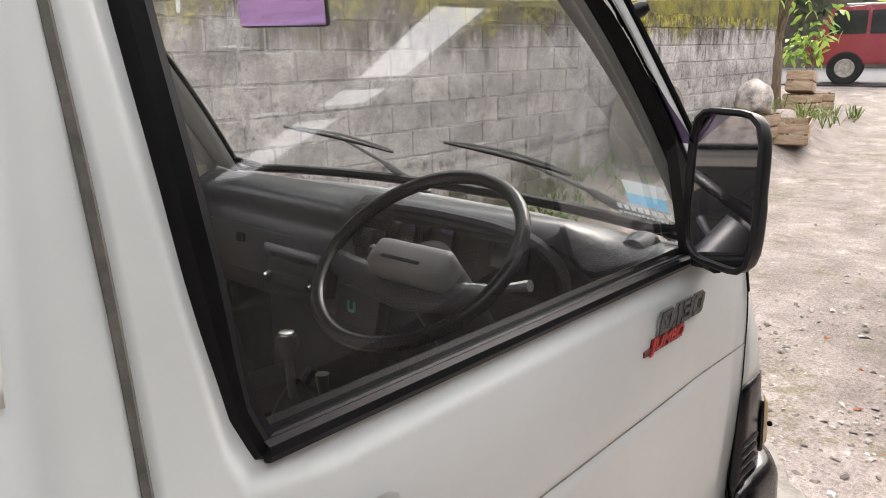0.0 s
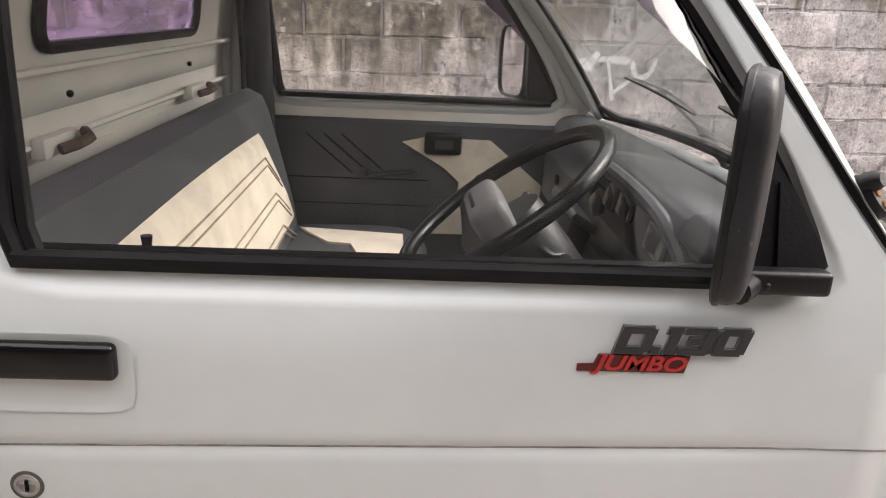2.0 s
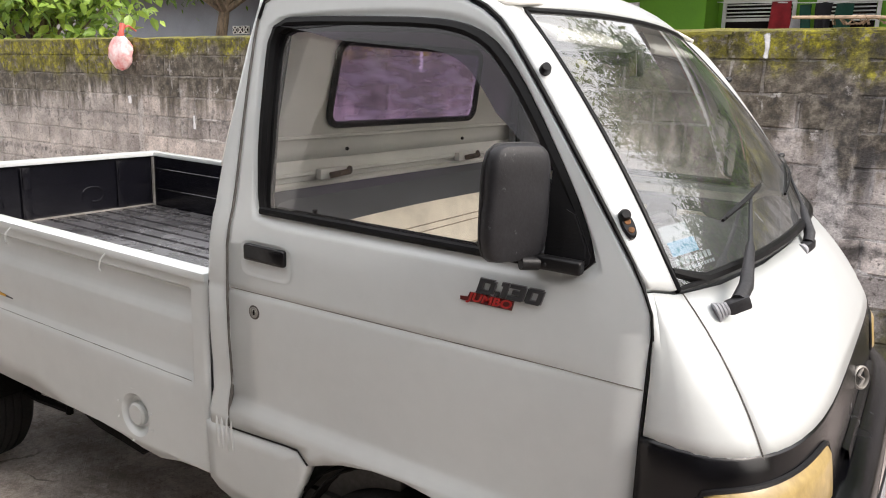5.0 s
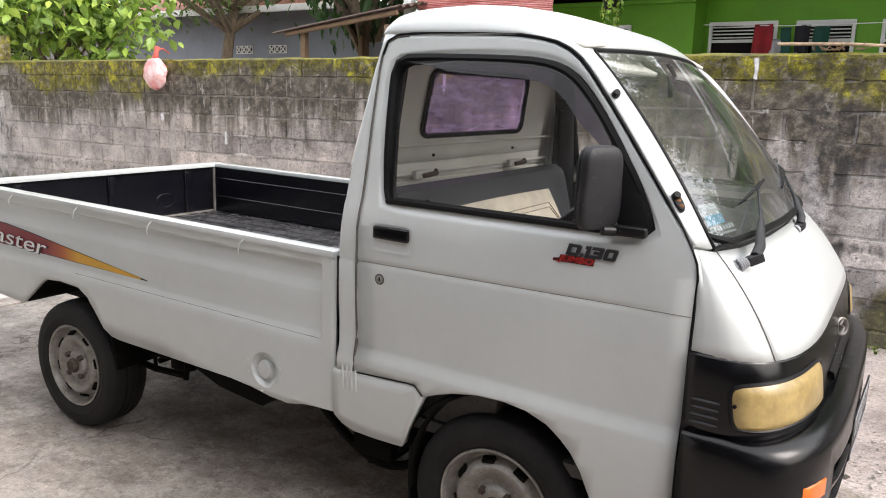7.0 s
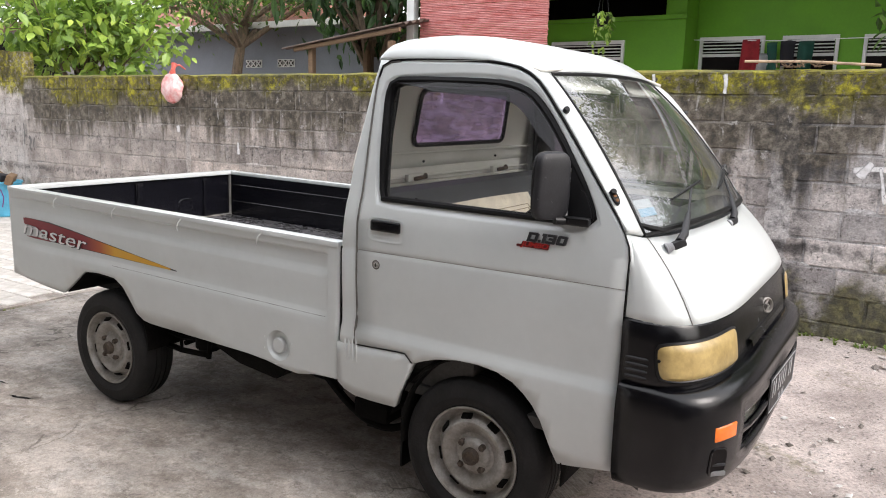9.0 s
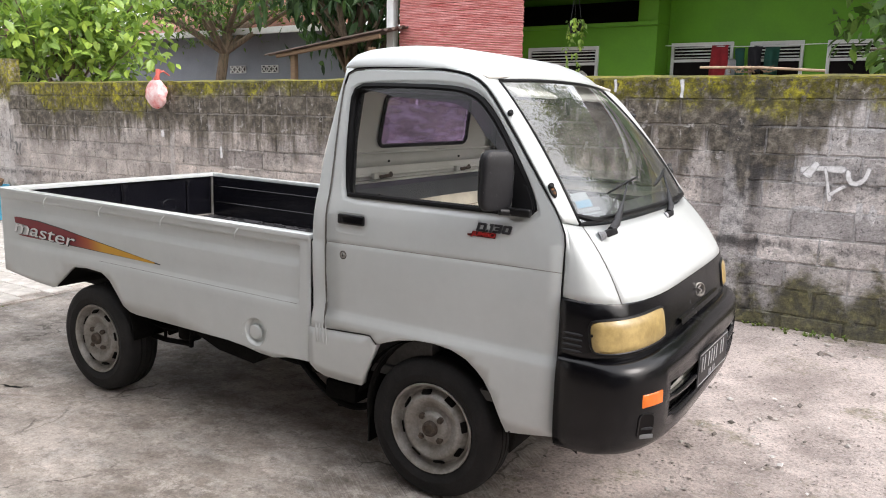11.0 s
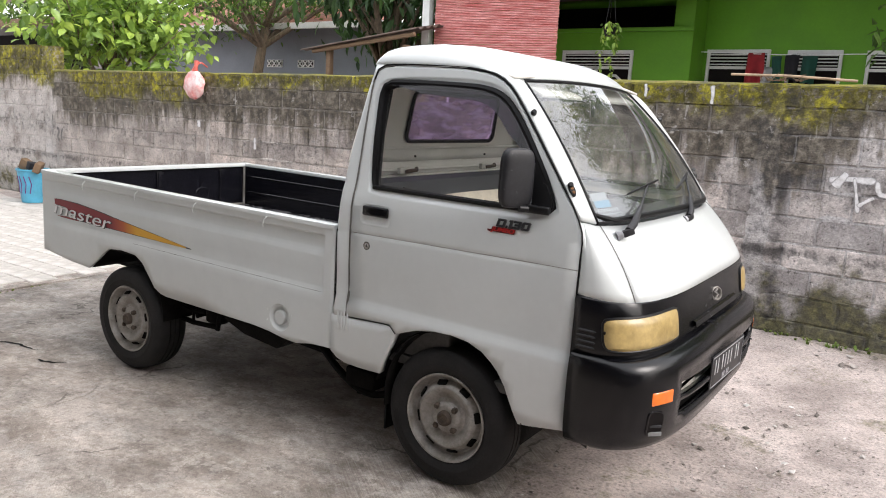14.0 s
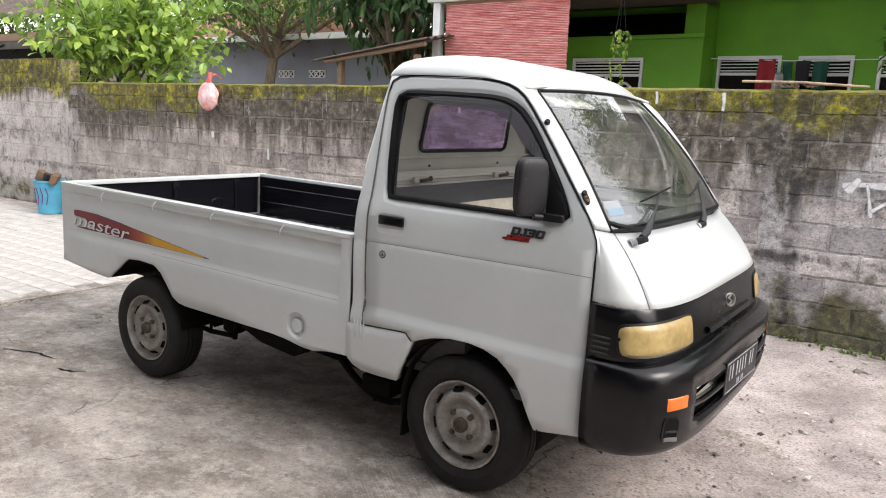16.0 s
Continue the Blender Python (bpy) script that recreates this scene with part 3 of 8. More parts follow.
M["car_red"] = mat("red_car_paint", (0.22, 0.018, 0.03), 0.25, 0, 0.05, 3, 30, 0, coat=0.6)
M["asphalt"] = mat("asphalt", (0.13, 0.13, 0.135), 0.85, 0, 0.15, 3, 70, 0.3)
M["cloth_red"] = mat("red_cloth", (0.30, 0.018, 0.025), 0.9, 0, 0.15, 8, 80, 0.2)
M["cloth_teal"] = mat("teal_cloth", (0.012, 0.07, 0.05), 0.9, 0, 0.15, 8, 80, 0.2)
M["cloth_black"] = mat("black_cloth", (0.015, 0.015, 0.02), 0.9, 0, 0.15, 8, 80, 0.2)
M["cloth_grey"] = mat("grey_cloth", (0.35, 0.35, 0.36), 0.9, 0, 0.15, 8, 80, 0.2)
M["stone"] = mat("pebble", (0.55, 0.50, 0.46), 0.85, 0, 0.3, 3, 40, 0.3, tint=(0.33, 0.30, 0.27))
M["brick_bit"] = mat("brick_bit", (0.42, 0.16, 0.08), 0.85, 0, 0.2, 6, 40, 0.3)
M["grass"] = mat("weed", (0.10, 0.17, 0.02), 0.6, 0, 0.2, 2, 40, 0, tint=(0.16, 0.20, 0.03))
rnd = random.Random(7)


def structure(ob, label, category):
    return tagged(ob, label, category, kind="structure")


def stuff(ob, label, category):
    return tagged(ob, label, category, kind="stuff")


# ---- ground: one wide sheet of packed dirt, the slab and the paving lie on it ----
def coords(lo, hi, fine_lo, fine_hi, step, coarse):
    a = list(np.arange(fine_lo, fine_hi + 1e-6, step))
    return [lo] + list(np.linspace(lo, fine_lo, coarse)[1:-1]) + a + list(np.linspace(fine_hi, hi, coarse)[1:-1]) + [hi]


def smooth_step(v, a, b):
    f = min(1.0, max(0.0, (v - a) / (b - a)))
    return f * f * (3 - 2 * f)


def bank(x, y):
    """Earth heaped against the foot of the wall, higher towards its far end."""
    return 0.46 * smooth_step(x, 3.4, 7.6) * (1 - smooth_step(x, 10.4, 12.2)) * smooth_step(y, 1.45, 2.55)


GROUND = -0.010


def ground_z(x, y):
    h = GROUND - 0.012 + 0.46 * smooth_step(x, 8.0, 18.0) + bank(x, y)
    return h + (0.05 * min(1, (y - 1.6) / 0.7) if 1.6 < y < 2.6 and x > -3.5 else 0.0)


rows = []
for y in coords(-120, 120, -4, 3, 0.12, 6):
    row = []
    for x in sorted(coords(-120, 120, 0.0, 9, 0.12, 6) + [10 + k for k in range(10)]):
        h = ground_z(x, y)
        if -4 < y < 3 and 0.0 < x < 9:
            h += 0.016 * noise.noise((x * 1.3, y * 1.3, 0)) + 0.008 * noise.noise((x * 4, y * 4, 3))
        row.append(Vector((x, y, h if not (abs(x) < 0.4 and -1 < y < 1) else min(h, -0.004))))
    rows.append(row)
ground = structure(part("ground", grid(rows, None, (0, 0, 1)), "dirt"), "packed dusty dirt with pebbles and moss", "ground")


def slab_edge(y):
    return 0.16 + 0.10 * noise.noise((0, y * 0.9, 5)) + 0.05 * noise.noise((0, y * 3.5, 9)) + 0.10 * (y + 0.7)


rows = []
for y in np.linspace(-6.0, 2.2, 70):
    e = slab_edge(y) if y < 0.9 else slab_edge(0.9) - 0.6 * (y - 0.9)
    top = 2.15 + 0.08 * noise.noise((y, 0, 2))
    xs = [-4.05 - 0.25 * noise.noise((0, y * 1.2, 7)), -3.6, -3, -2.4, -1.8, -1.2, -0.7, -0.35, e - 0.2, e - 0.08, e + 0.0, e + 0.16]
    rows.append([Vector((x, min(y, top), (-0.04 if k == len(xs) - 1 else -0.007 if k == len(xs) - 2 else -0.002 if k == len(xs) - 3 else 0.0015 if k == 0 else 0.0) + GROUND)) for k, x in enumerate(xs)])
structure(part("concrete_slab", grid(rows, None, (0, 0, 1)), "slab", None, mods=(("SOLIDIFY", {"thickness": 0.05, "offset": -1.0}),)), "worn brushed concrete slab with a broken edge", "pavement")

# a pale spill of old concrete in front of the slab
rows = []
for f in np.linspace(0, 1, 12):
    y = -0.62 + 0.36 * f
    x1 = 1.62 + 0.5 * f + 0.05 * noise.noise((f * 6, 0, 0))
    rows.append([Vector((x, y, GROUND + (0.016 if k < 5 else -0.02))) for k, x in enumerate((1.52 + 0.06 * noise.noise((f * 5, 3, 0)), 1.55, 1.58, x1 - 0.1, x1 - 0.02, x1 + 0.02))])
M["pale_concrete"] = mat("pale_concrete", (0.34, 0.31, 0.28), 0.85, 0, 0.25, 5, 60, 0.3, tint=(0.22, 0.20, 0.175))
structure(part("concrete_patch", grid(rows, None, (0, 0, 1)), "pale_concrete"), "pale spill of old concrete on the dirt", "pavement")

# ---- boundary wall: mortar core, blocks laid on its face ----
WALL_Y = 2.5
core = structure(part("wall_north", boxes(((-8.45, WALL_Y - 0.003, -0.2), (10.2, WALL_Y + 0.13, 1.70)), ((-26, WALL_Y - 0.003, -0.2), (-8.45, WALL_Y + 0.15, 2.02))), "mortar"),
                 "weathered mossy concrete block boundary wall", "wall")


def block_mesh(seed, lx=0.372, lz=0.167):
    """A rough block face with chipped corners, its origin at the middle of the wall's face."""
    r = random.Random(seed)
    nx, nz = 5, 3
    rows = []
    prof = [(-1, 0.02), (-0.96, 0.0)] + [(-1 + 2 * (k + 1) / nx, 0.0) for k in range(nx - 1)] + [(0.96, 0.0), (1, 0.02)]
    zprof = [(-1, 0.02), (-0.94, 0.0), (0.0, 0.0), (0.94, 0.0), (1, 0.02)]
    for w, dz in zprof:
        row = []
        for u, dx in prof:
            d = max(dx, dz) * 0.5
            row.append(Vector((u * lx / 2 + r.uniform(-0.004, 0.004), d + r.uniform(-0.0015, 0.0015), w * lz / 2 + r.uniform(-0.004, 0.004))))
        rows.append(row)
    bm = grid(rows, None, (0, -1, 0))
    me = bpy.data.meshes.new("block")
    bm.to_mesh(me)
    bm.free()
    me.materials.append(M["block"])
    return me


BLOCKS = [block_mesh(k) for k in range(8)]
rest = bmesh.new()
pieces = []
for c in range(10):
    z, tall = (0.031 + c * 0.180, 1.0) if c < 9 else (1.6355, 0.86)
    x = -8.26 + (0.1925 if c % 2 else 0.0)
    while x < 10.1:
        near = -5.6 < x < 4.9
        me = BLOCKS[rnd.randrange(8)]
        d = rnd.uniform(-0.003, 0.003)
        if near:
            pieces.append((me, x, d, z, tall))
        else:
            tmp = bmesh.new()
            tmp.from_mesh(me)
            tmp.transform(Matrix.Translation((x, WALL_Y - 0.013 + d, z)) @ Matrix.Diagonal((1, 1, tall, 1)))
            vs = [rest.verts.new(v.co) for v in tmp.verts]
            tmp.verts.index_update()
            for f in tmp.faces:
                rest.faces.new([vs[v.index] for v in f.verts])
            tmp.free()
        x += 0.385
for c in range(10):
    z = 0.115 + c * 0.203
    for k in range(28):
        x = -8.70 - k * 0.40 - (0.2 if c % 2 else 0)
        me = BLOCKS[rnd.randrange(8)]
        off = [rest.verts.new(Vector((v.co.x * 1.04, v.co.y, v.co.z * 1.13)) + Vector((x, WALL_Y - 0.011 + rnd.uniform(-0.006, 0.005), z))) for v in me.vertices]
        for p in me.polygons:
            rest.faces.new([off[i] for i in p.vertices])
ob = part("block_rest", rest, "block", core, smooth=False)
ob["kind"] = "stuff"
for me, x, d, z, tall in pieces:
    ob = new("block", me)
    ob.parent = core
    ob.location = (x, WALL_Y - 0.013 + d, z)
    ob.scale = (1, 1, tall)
# mossy capping and rough plaster piers
rows = []
for x in np.linspace(-8.45, 10.2, 190):
    a = 0.012 * noise.noise((x * 2.2, 0, 1)) + 0.006 * noise.noise((x * 9, 0, 4)) + 0.036 * max(0.0, x - 3.4)
    rows.append([Vector((x, WALL_Y - 0.014 + 0.004 * noise.noise((x * 7, 1, 1)), 1.69)), Vector((x, WALL_Y - 0.010, 1.705 + a)), Vector((x, WALL_Y + 0.02, 1.722 + a)), Vector((x, WALL_Y + 0.10, 1.722 + a)), Vector((x, WALL_Y + 0.15, 1.70 + a)), Vector((x, WALL_Y + 0.15, 1.66))])
M["moss_cap"] = mat("moss_cap", (0.20, 0.18, 0.025), 0.95, 0, 0.4, 5, 60, 0.8, tint=(0.06, 0.058, 0.03))
part("wall_capping", grid(rows, None, (0, -0.5, 1)), "moss_cap", core, "moss-grown wall capping")
for px, w in ((-8.50, 0.12), (-5.36, 0.10), (0.42, 0.20), (5.3, 0.22)):
    rows = []
    for z in np.linspace(0.0, 1.715, 40):
        rows.append([Vector((px + u * w / 2 * (1 + 0.22 * noise.noise((z * 5, u, px)) + 0.1 * noise.noise((z * 17, u * 3, px))), WALL_Y - 0.019 + 0.022 * abs(u) ** 4 + 0.012 * noise.noise((z * 8, u * 2, px + 3)), z)) for u in np.linspace(-1, 1, 9)])
    part("plaster_pier", grid(rows, None, (0, -1, 0)), "plaster", core)


r2 = random.Random(12)
bm = bmesh.new()
for _ in range(140):
    cx, c = r2.uniform(-8.2, 4.5), r2.randrange(1, 10)
    cz = c * 0.180 - 0.059 + r2.gauss(0, 0.012)
    along = r2.random() < 0.65
    w, h = (r2.uniform(0.05, 0.20), r2.uniform(0.012, 0.03)) if along else (r2.uniform(0.012, 0.03), r2.uniform(0.04, 0.09))
    y = WALL_Y - 0.0135 - r2.uniform(0, 0.006)
    mid_v = bm.verts.new((cx, y - 0.004, cz))
    rim = [bm.verts.new((cx + w * math.cos(a) * r2.uniform(0.6, 1.1), y + 0.006, cz + h * math.sin(a) * r2.uniform(0.6, 1.2))) for a in np.linspace(0, 2 * math.pi, 15)[:-1]]
    for k in range(14):
        bm.faces.new((mid_v, rim[k], rim[(k + 1) % 14]))
bmesh.ops.recalc_face_normals(bm, faces=bm.faces[:])
ob = part("mortar_smears", bm, "plaster", core)
ob["kind"] = "stuff"


def stroke(pts, w, material, parent, name, y):
    """A sprayed stroke on the wall: full in the middle, thin towards its edges."""
    line = smooth_line([(x, y, z) for x, z in pts], 26, 2)
    bm = bmesh.new()
    cover = bm.verts.layers.float.new("cover")
    last = None
    for k, p in enumerate(line):
        q = line[min(k + 1, 25)] - line[max(k - 1, 0)]
        nrm = Vector((-q.z, 0, q.x)).normalized()
        ww = 1.7 * w * (0.85 + 0.3 * noise.noise((p.x * 9, 0, p.z * 9)))
        row = [bm.verts.new(p + nrm * ww * f) for f in (-0.5, -0.25, 0, 0.25, 0.5)]
        for v, c in zip(row, (0.0, 0.7, 1.0, 0.7, 0.0)):
            v[cover] = c * min(1.0, (min(k, 25 - k) + 0.2) / 2.5)
        if last:
            for a in range(4):
                bm.faces.new((last[a], last[a + 1], row[a + 1], row[a]))
        last = row
    for f in bm.faces:
        f.normal_update()
        if f.normal.y > 0:
            f.normal_flip()
    return part(name, bm, material, parent)


def spray(name, base, tint, full):
    """Paint that lets the wall show where the spray is thin."""
    m = mat(name, base, 0.8, 0, 0.15, 20, 80, 0.3, tint=tint)
    nt, b = nodes_of(m)
    at = nt.nodes.new("ShaderNodeAttribute")
    at.attribute_name = "cover"
    grain = tex(nt, nt.nodes.new("ShaderNodeNewGeometry").outputs["Position"], 38.0, 7, 0.72)
    body = band(nt, addf(nt, at.outputs["Fac"], grain), 0.66, 1.35)
    clear, mix = nt.nodes.new("ShaderNodeBsdfTransparent"), nt.nodes.new("ShaderNodeMixShader")
    nt.links.new(calc(nt, "MULTIPLY", body, full), mix.inputs[0])
    nt.links.new(clear.outputs[0], mix.inputs[1])
    nt.links.new(b.outputs[0], mix.inputs[2])
    nt.links.new(mix.outputs[0], nt.nodes["Material Output"].inputs[0])
    return m


M["spray_white"] = spray("white_spray", (0.84, 0.83, 0.84), (0.60, 0.59, 0.58), 0.92)
M["spray_black"] = spray("black_spray", (0.13, 0.125, 0.12), (0.19, 0.18, 0.17), 0.8)
SCRAWL = (([(0.81, 1.105), (0.87, 1.115), (0.95, 1.125), (1.02, 1.12), (1.10, 1.12)], 0.042), ([(0.855, 1.06), (0.89, 1.11), (0.925, 1.165)], 0.050), ([(0.965, 1.14), (0.985, 1.06), (1.0, 0.98), (1.015, 0.90)], 0.022),
          ([(1.005, 0.95), (1.05, 0.99), (1.10, 1.02)], 0.022), ([(1.10, 1.13), (1.11, 1.05), (1.15, 1.03), (1.20, 1.06), (1.22, 1.15)], 0.030))
for k, (pts, w) in enumerate(SCRAWL):
    stroke(pts, w, "spray_white", core, "white_scrawl", WALL_Y - 0.020 - 0.0012 * k)
for k, (pts, w) in enumerate((([(-8.46, 1.15), (-8.45, 1.0), (-8.47, 0.86)], 0.03), ([(-8.36, 0.98), (-8.30, 0.93), (-8.36, 0.84), (-8.30, 0.80)], 0.04), ([(-8.22, 0.97), (-8.27, 0.88), (-8.24, 0.80)], 0.03))):
    stroke(pts, w, "spray_black", core, "black_smear", WALL_Y - 0.034 - 0.0012 * k)
for px, z0, z1, w in ((0.02, 1.56, 1.70, 0.03), (-0.46, 1.60, 1.70, 0.022), (1.42, 1.57, 1.70, 0.025), (-2.2, 1.45, 1.66, 0.025), (-5.5, 1.12, 1.2, 0.06), (-4.6, 0.93, 1.06, 0.04)):
    stroke([(px, z0), (px + 0.005, (z0 + z1) / 2), (px - 0.004, z1)], w, "spray_white", core, "lime_drip", WALL_Y - 0.020)


# ---- plants ----
def leaf_cloud(bm, centres, count, size, spread, r, droop=0.3, slim=0.42, flat=0.8):
    """Many folded leaves round a set of twig ends."""
    for _ in range(count):
        c = centres[r.randrange(len(centres))]
        p = Vector(c) + Vector((r.gauss(0, spread), r.gauss(0, spread), r.gauss(0, spread * flat)))
        s = size * r.uniform(0.6, 1.25)
        m = Matrix.Translation(p) @ Euler((r.uniform(-0.9, 0.9), r.uniform(-0.3, 0.9) + droop, r.uniform(0, 6.28))).to_matrix().to_4x4()
        w = s * slim
        a, b, c2, d, e, f = (bm.verts.new(m @ Vector(q)) for q in ((0, 0, 0), (0.35 * s, w / 2, 0.06 * s), (0.35 * s, -w / 2, 0.06 * s), (0.75 * s, w * 0.38, 0.03 * s), (0.75 * s, -w * 0.38, 0.03 * s), (1.08 * s, 0, -0.10 * s)))
        g = bm.verts.new(m @ Vector((0.55 * s, 0, 0.0)))
        for q in ((a, g, b), (a, c2, g), (b, g, d), (c2, e, g), (d, g, f), (e, f, g)):
            bm.faces.new(q)
    return bm


def tree(name, label, base, height, crown_r, limbs, leaves, size, material, seed, trunk_r=0.12, bare=0.5, lean=(0, 0), slim=0.42, spread=0.22, droop=0.3, flat=0.8, low=4):
    r = random.Random(seed)
    t = empty(name, label, "tree", Matrix.Translation(base))
    bm = bmesh.new()
    pts = [Vector((lean[0] * f + 0.10 * height * 0.12 * math.sin(5 * f + seed), lean[1] * f + 0.05 * math.sin(7 * f), height * bare * f)) for f in np.linspace(0, 1, 8)]
    tube(bm, pts, [trunk_r * (1.15 - 0.45 * f) for f in np.linspace(0, 1, 8)], 9)
    ends = []
    top = pts[-1]
    for k in range(limbs):
        a = 6.283 * k / limbs + r.uniform(-0.4, 0.4)
        start = pts[r.randrange(low, 8)]
        reach = crown_r * r.uniform(0.55, 1.0)
        end = Vector((top.x + reach * math.cos(a), top.y + reach * math.sin(a), height * r.uniform(bare + 0.05, 1.0)))
        mid = start.lerp(end, 0.5) + Vector((r.uniform(-0.15, 0.15), r.uniform(-0.15, 0.15), 0.12 * height * r.uniform(0.2, 1)))
        line = smooth_line([start, mid, end], 9, 2)
        tube(bm, line, [trunk_r * 0.5 * (1 - 0.85 * f) for f in np.linspace(0, 1, 9)], 6)
        ends += line[4:]
        for _ in range(3):
            q = line[r.randrange(3, 8)]
            e2 = q + Vector((r.uniform(-1, 1), r.uniform(-1, 1), r.uniform(-0.3, 0.8))) * crown_r * 0.38
            tube(bm, [q, q.lerp(e2, 0.5) + Vector((0, 0, 0.03)), e2], [trunk_r * 0.14, trunk_r * 0.1, trunk_r * 0.04], 5)
            ends += [q.lerp(e2, 0.5), e2, e2]
    part("trunk", bm, "bark", t)
    bm = bmesh.new()
    leaf_cloud(bm, ends, leaves, size, spread, r, droop, slim, flat)
    part("crown", bm, material, t, smooth=False)
    return t


tree("shrub_tree", "leafy shrub tree with bright green leaves above the wall", (-8.80, 3.55, 0), 3.4, 1.3, 20, 3400, 0.155, "leaf_lime", 3, 0.05, 0.60, spread=0.18, slim=0.58)
tree("shade_tree", "spreading tree with fine foliage behind the wall", (-11.1, 8.0, 0), 4.5, 3.2, 14, 9000, 0.12, "leaf_mid", 5, 0.125, 0.66, (0.7, 0), low=6, spread=0.42, slim=0.4, flat=0.5)
tree("mango_tree", "dark long-leaved tree behind the wall", (-6.3, 6.9, 0), 5.0, 1.5, 14, 1900, 0.25, "leaf_dark", 8, 0.13, 0.55, slim=0.36, droop=0.55, spread=0.28)
tree("garden_tree", "leafy tree beside the green house", (3.7, 6.9, 0), 7.0, 2.2, 30, 22000, 0.14, "leaf_mid", 11, 0.14, 0.55, (-1.6, 0.2), slim=0.45, spread=0.30)
tree("broad_tree", "broad leafy tree behind the wall", (3.7, 6.3, 0), 4.8, 1.7, 18, 7000, 0.16, "leaf_mid", 27, 0.11, 0.34, slim=0.45, spread=0.28)
tree("garden_shrub", "leafy garden shrub with glossy leaves beside the green house", (1.75, 5.0, 0), 3.3, 0.95, 16, 1500, 0.15, "leaf_mid", 17, 0.05, 0.42, spread=0.16, slim=0.5)
tree("roadside_tree", "slender tree at the wall's end", (12.0, 2.9, 0.1), 4.2, 1.2, 9, 420, 0.16, "leaf_lime", 14, 0.075, 0.42, (0.0, 0.25), spread=0.25)
tree("sapling", "young bright green sapling beside the crates", (14.2, 3.15, 0.25), 1.75, 0.36, 7, 120, 0.19, "leaf_lime", 21, 0.025, 0.5, spread=0.13)
for k, (x, y) in enumerate(((14, 9), (19, 10), (25, 12), (33, 9), (8, 9), (-17, 13), (-24, 11))):
    tree("far_tree", "dense dark green tree in the distance", (x, y, 0), 6.0, 2.8, 11, 4200, 0.24, "leaf_dark" if k % 2 else "leaf_mid", 30 + k, 0.2, 0.3, spread=0.6)


# ---- houses behind the wall ----
def window(name, parent, x0, x1, z0, z1, y, slats=4, mull=()):
    """A white-framed window with louvres above; a near-black sheet stands in for the shade of the room."""
    zl = z1 - 0.24 * (1 if slats else 0)
    w = part(name, boxes(((x0, y - 0.03, z0), (x0 + 0.042, y + 0.06, z1)), ((x1 - 0.042, y - 0.03, z0), (x1, y + 0.06, z1)), ((x0, y - 0.032, z1 - 0.05), (x1, y + 0.06, z1)), ((x0, y - 0.02, zl - 0.03), (x1, y + 0.06, zl + 0.01)),
                         *[((m - 0.025, y - 0.02, z0), (m + 0.025, y + 0.06, zl)) for m in mull], bevel=0.004), "white_wood", parent)
    part("pane", boxes(((x0 + 0.05, y - 0.012, z0), (x1 - 0.05, y + 0.005, z1 - 0.045))), "opening_shade", w)
    for k in range(slats):
        z = zl + 0.035 + k * (z1 - 0.06 - zl) / slats
        part("louvre", obox(bmesh.new(), Matrix.Translation(((x0 + x1) / 2, y - 0.018, z)) @ Matrix.Rotation(radians(35), 4, "X"), (x1 - x0 - 0.10, 0.006, 0.016)), "white_wood", w)
    return w


gh = empty("green_house", "bright green rendered house with white louvred windows", "house", Matrix.Translation((0, 0, 0)))
for a, b in (((-6.5, 7.8, 0), (-1.72, 11, 2.74)), ((-6.5, 7.8, 3.16), (-1.72, 11, 3.55)), ((-2.0, 7.8, 2.74), (-1.72, 11, 3.16)), ((-6.5, 8.6, 2.7), (-2.0, 8.7, 3.2)), ((-1.72, 8.4, 0), (9, 11, 3.75))):
    part("house_wall", boxes((a, b), bevel=0.008), "green_wall", gh, "bright green painted wall")
part("balcony_ledge", boxes(((-6.5, 7.74, 2.70), (-1.70, 7.80, 2.755)), bevel=0.006), "green_wall", gh)
# near-black sheet stands in for the shade at the back of the recess
part("balcony_back", boxes(((-6.4, 8.56, 2.74), (-2.0, 8.6, 3.16))), "opening_shade", gh, "dark recess")
part("eave", boxes(((-6.6, 7.5, 3.30), (9.2, 8.6, 3.36)), bevel=0.01), "white_wood", gh, "white eave board")
part("house_roof", boxes(((-6.7, 7.4, 3.75), (9.3, 11.2, 3.85)), bevel=0.01), "tile_red", gh)
# unseen roof, added only to cast shade on the green wall behind
part("porch_roof", boxes(((-1.55, 5.6, 3.70), (9.2, 7.5, 3.75)), bevel=0.01), "tin", gh, "dark sheet roof over the terrace")
window("door_window", gh, -3.66, -2.55, 0.4, 2.44, 7.79, 4, (-3.1,))
bm = bmesh.new()
for cx in (-3.36, -2.83):
    tube(bm, smooth_line([(cx - 0.17, 7.775, 1.3), (cx - 0.17, 7.775, 1.98), (cx, 7.775, 2.12), (cx + 0.17, 7.775, 1.98), (cx + 0.17, 7.775, 1.3)], 20, 2), 0.02, 6)
part("door_arch", bm, "white_wood", gh)
window("house_window", gh, -1.66, -0.80, 1.2, 2.50, 8.39, 4)
window("house_window", gh, -0.58, 0.10, 1.2, 2.49, 8.39, 4)
window("house_window", gh, 0.38, 1.25, 1.2, 2.48, 8.39, 4)
bm = bmesh.new()
tube(bm, [(-1.66, 8.05, 2.44), (-0.6, 8.05, 2.40), (1.8, 8.05, 2.42)], 0.006, 5)
line = tagged(part("clothes_line", bm, "white_decal"), "thin washing line strung along the house", "washing line")


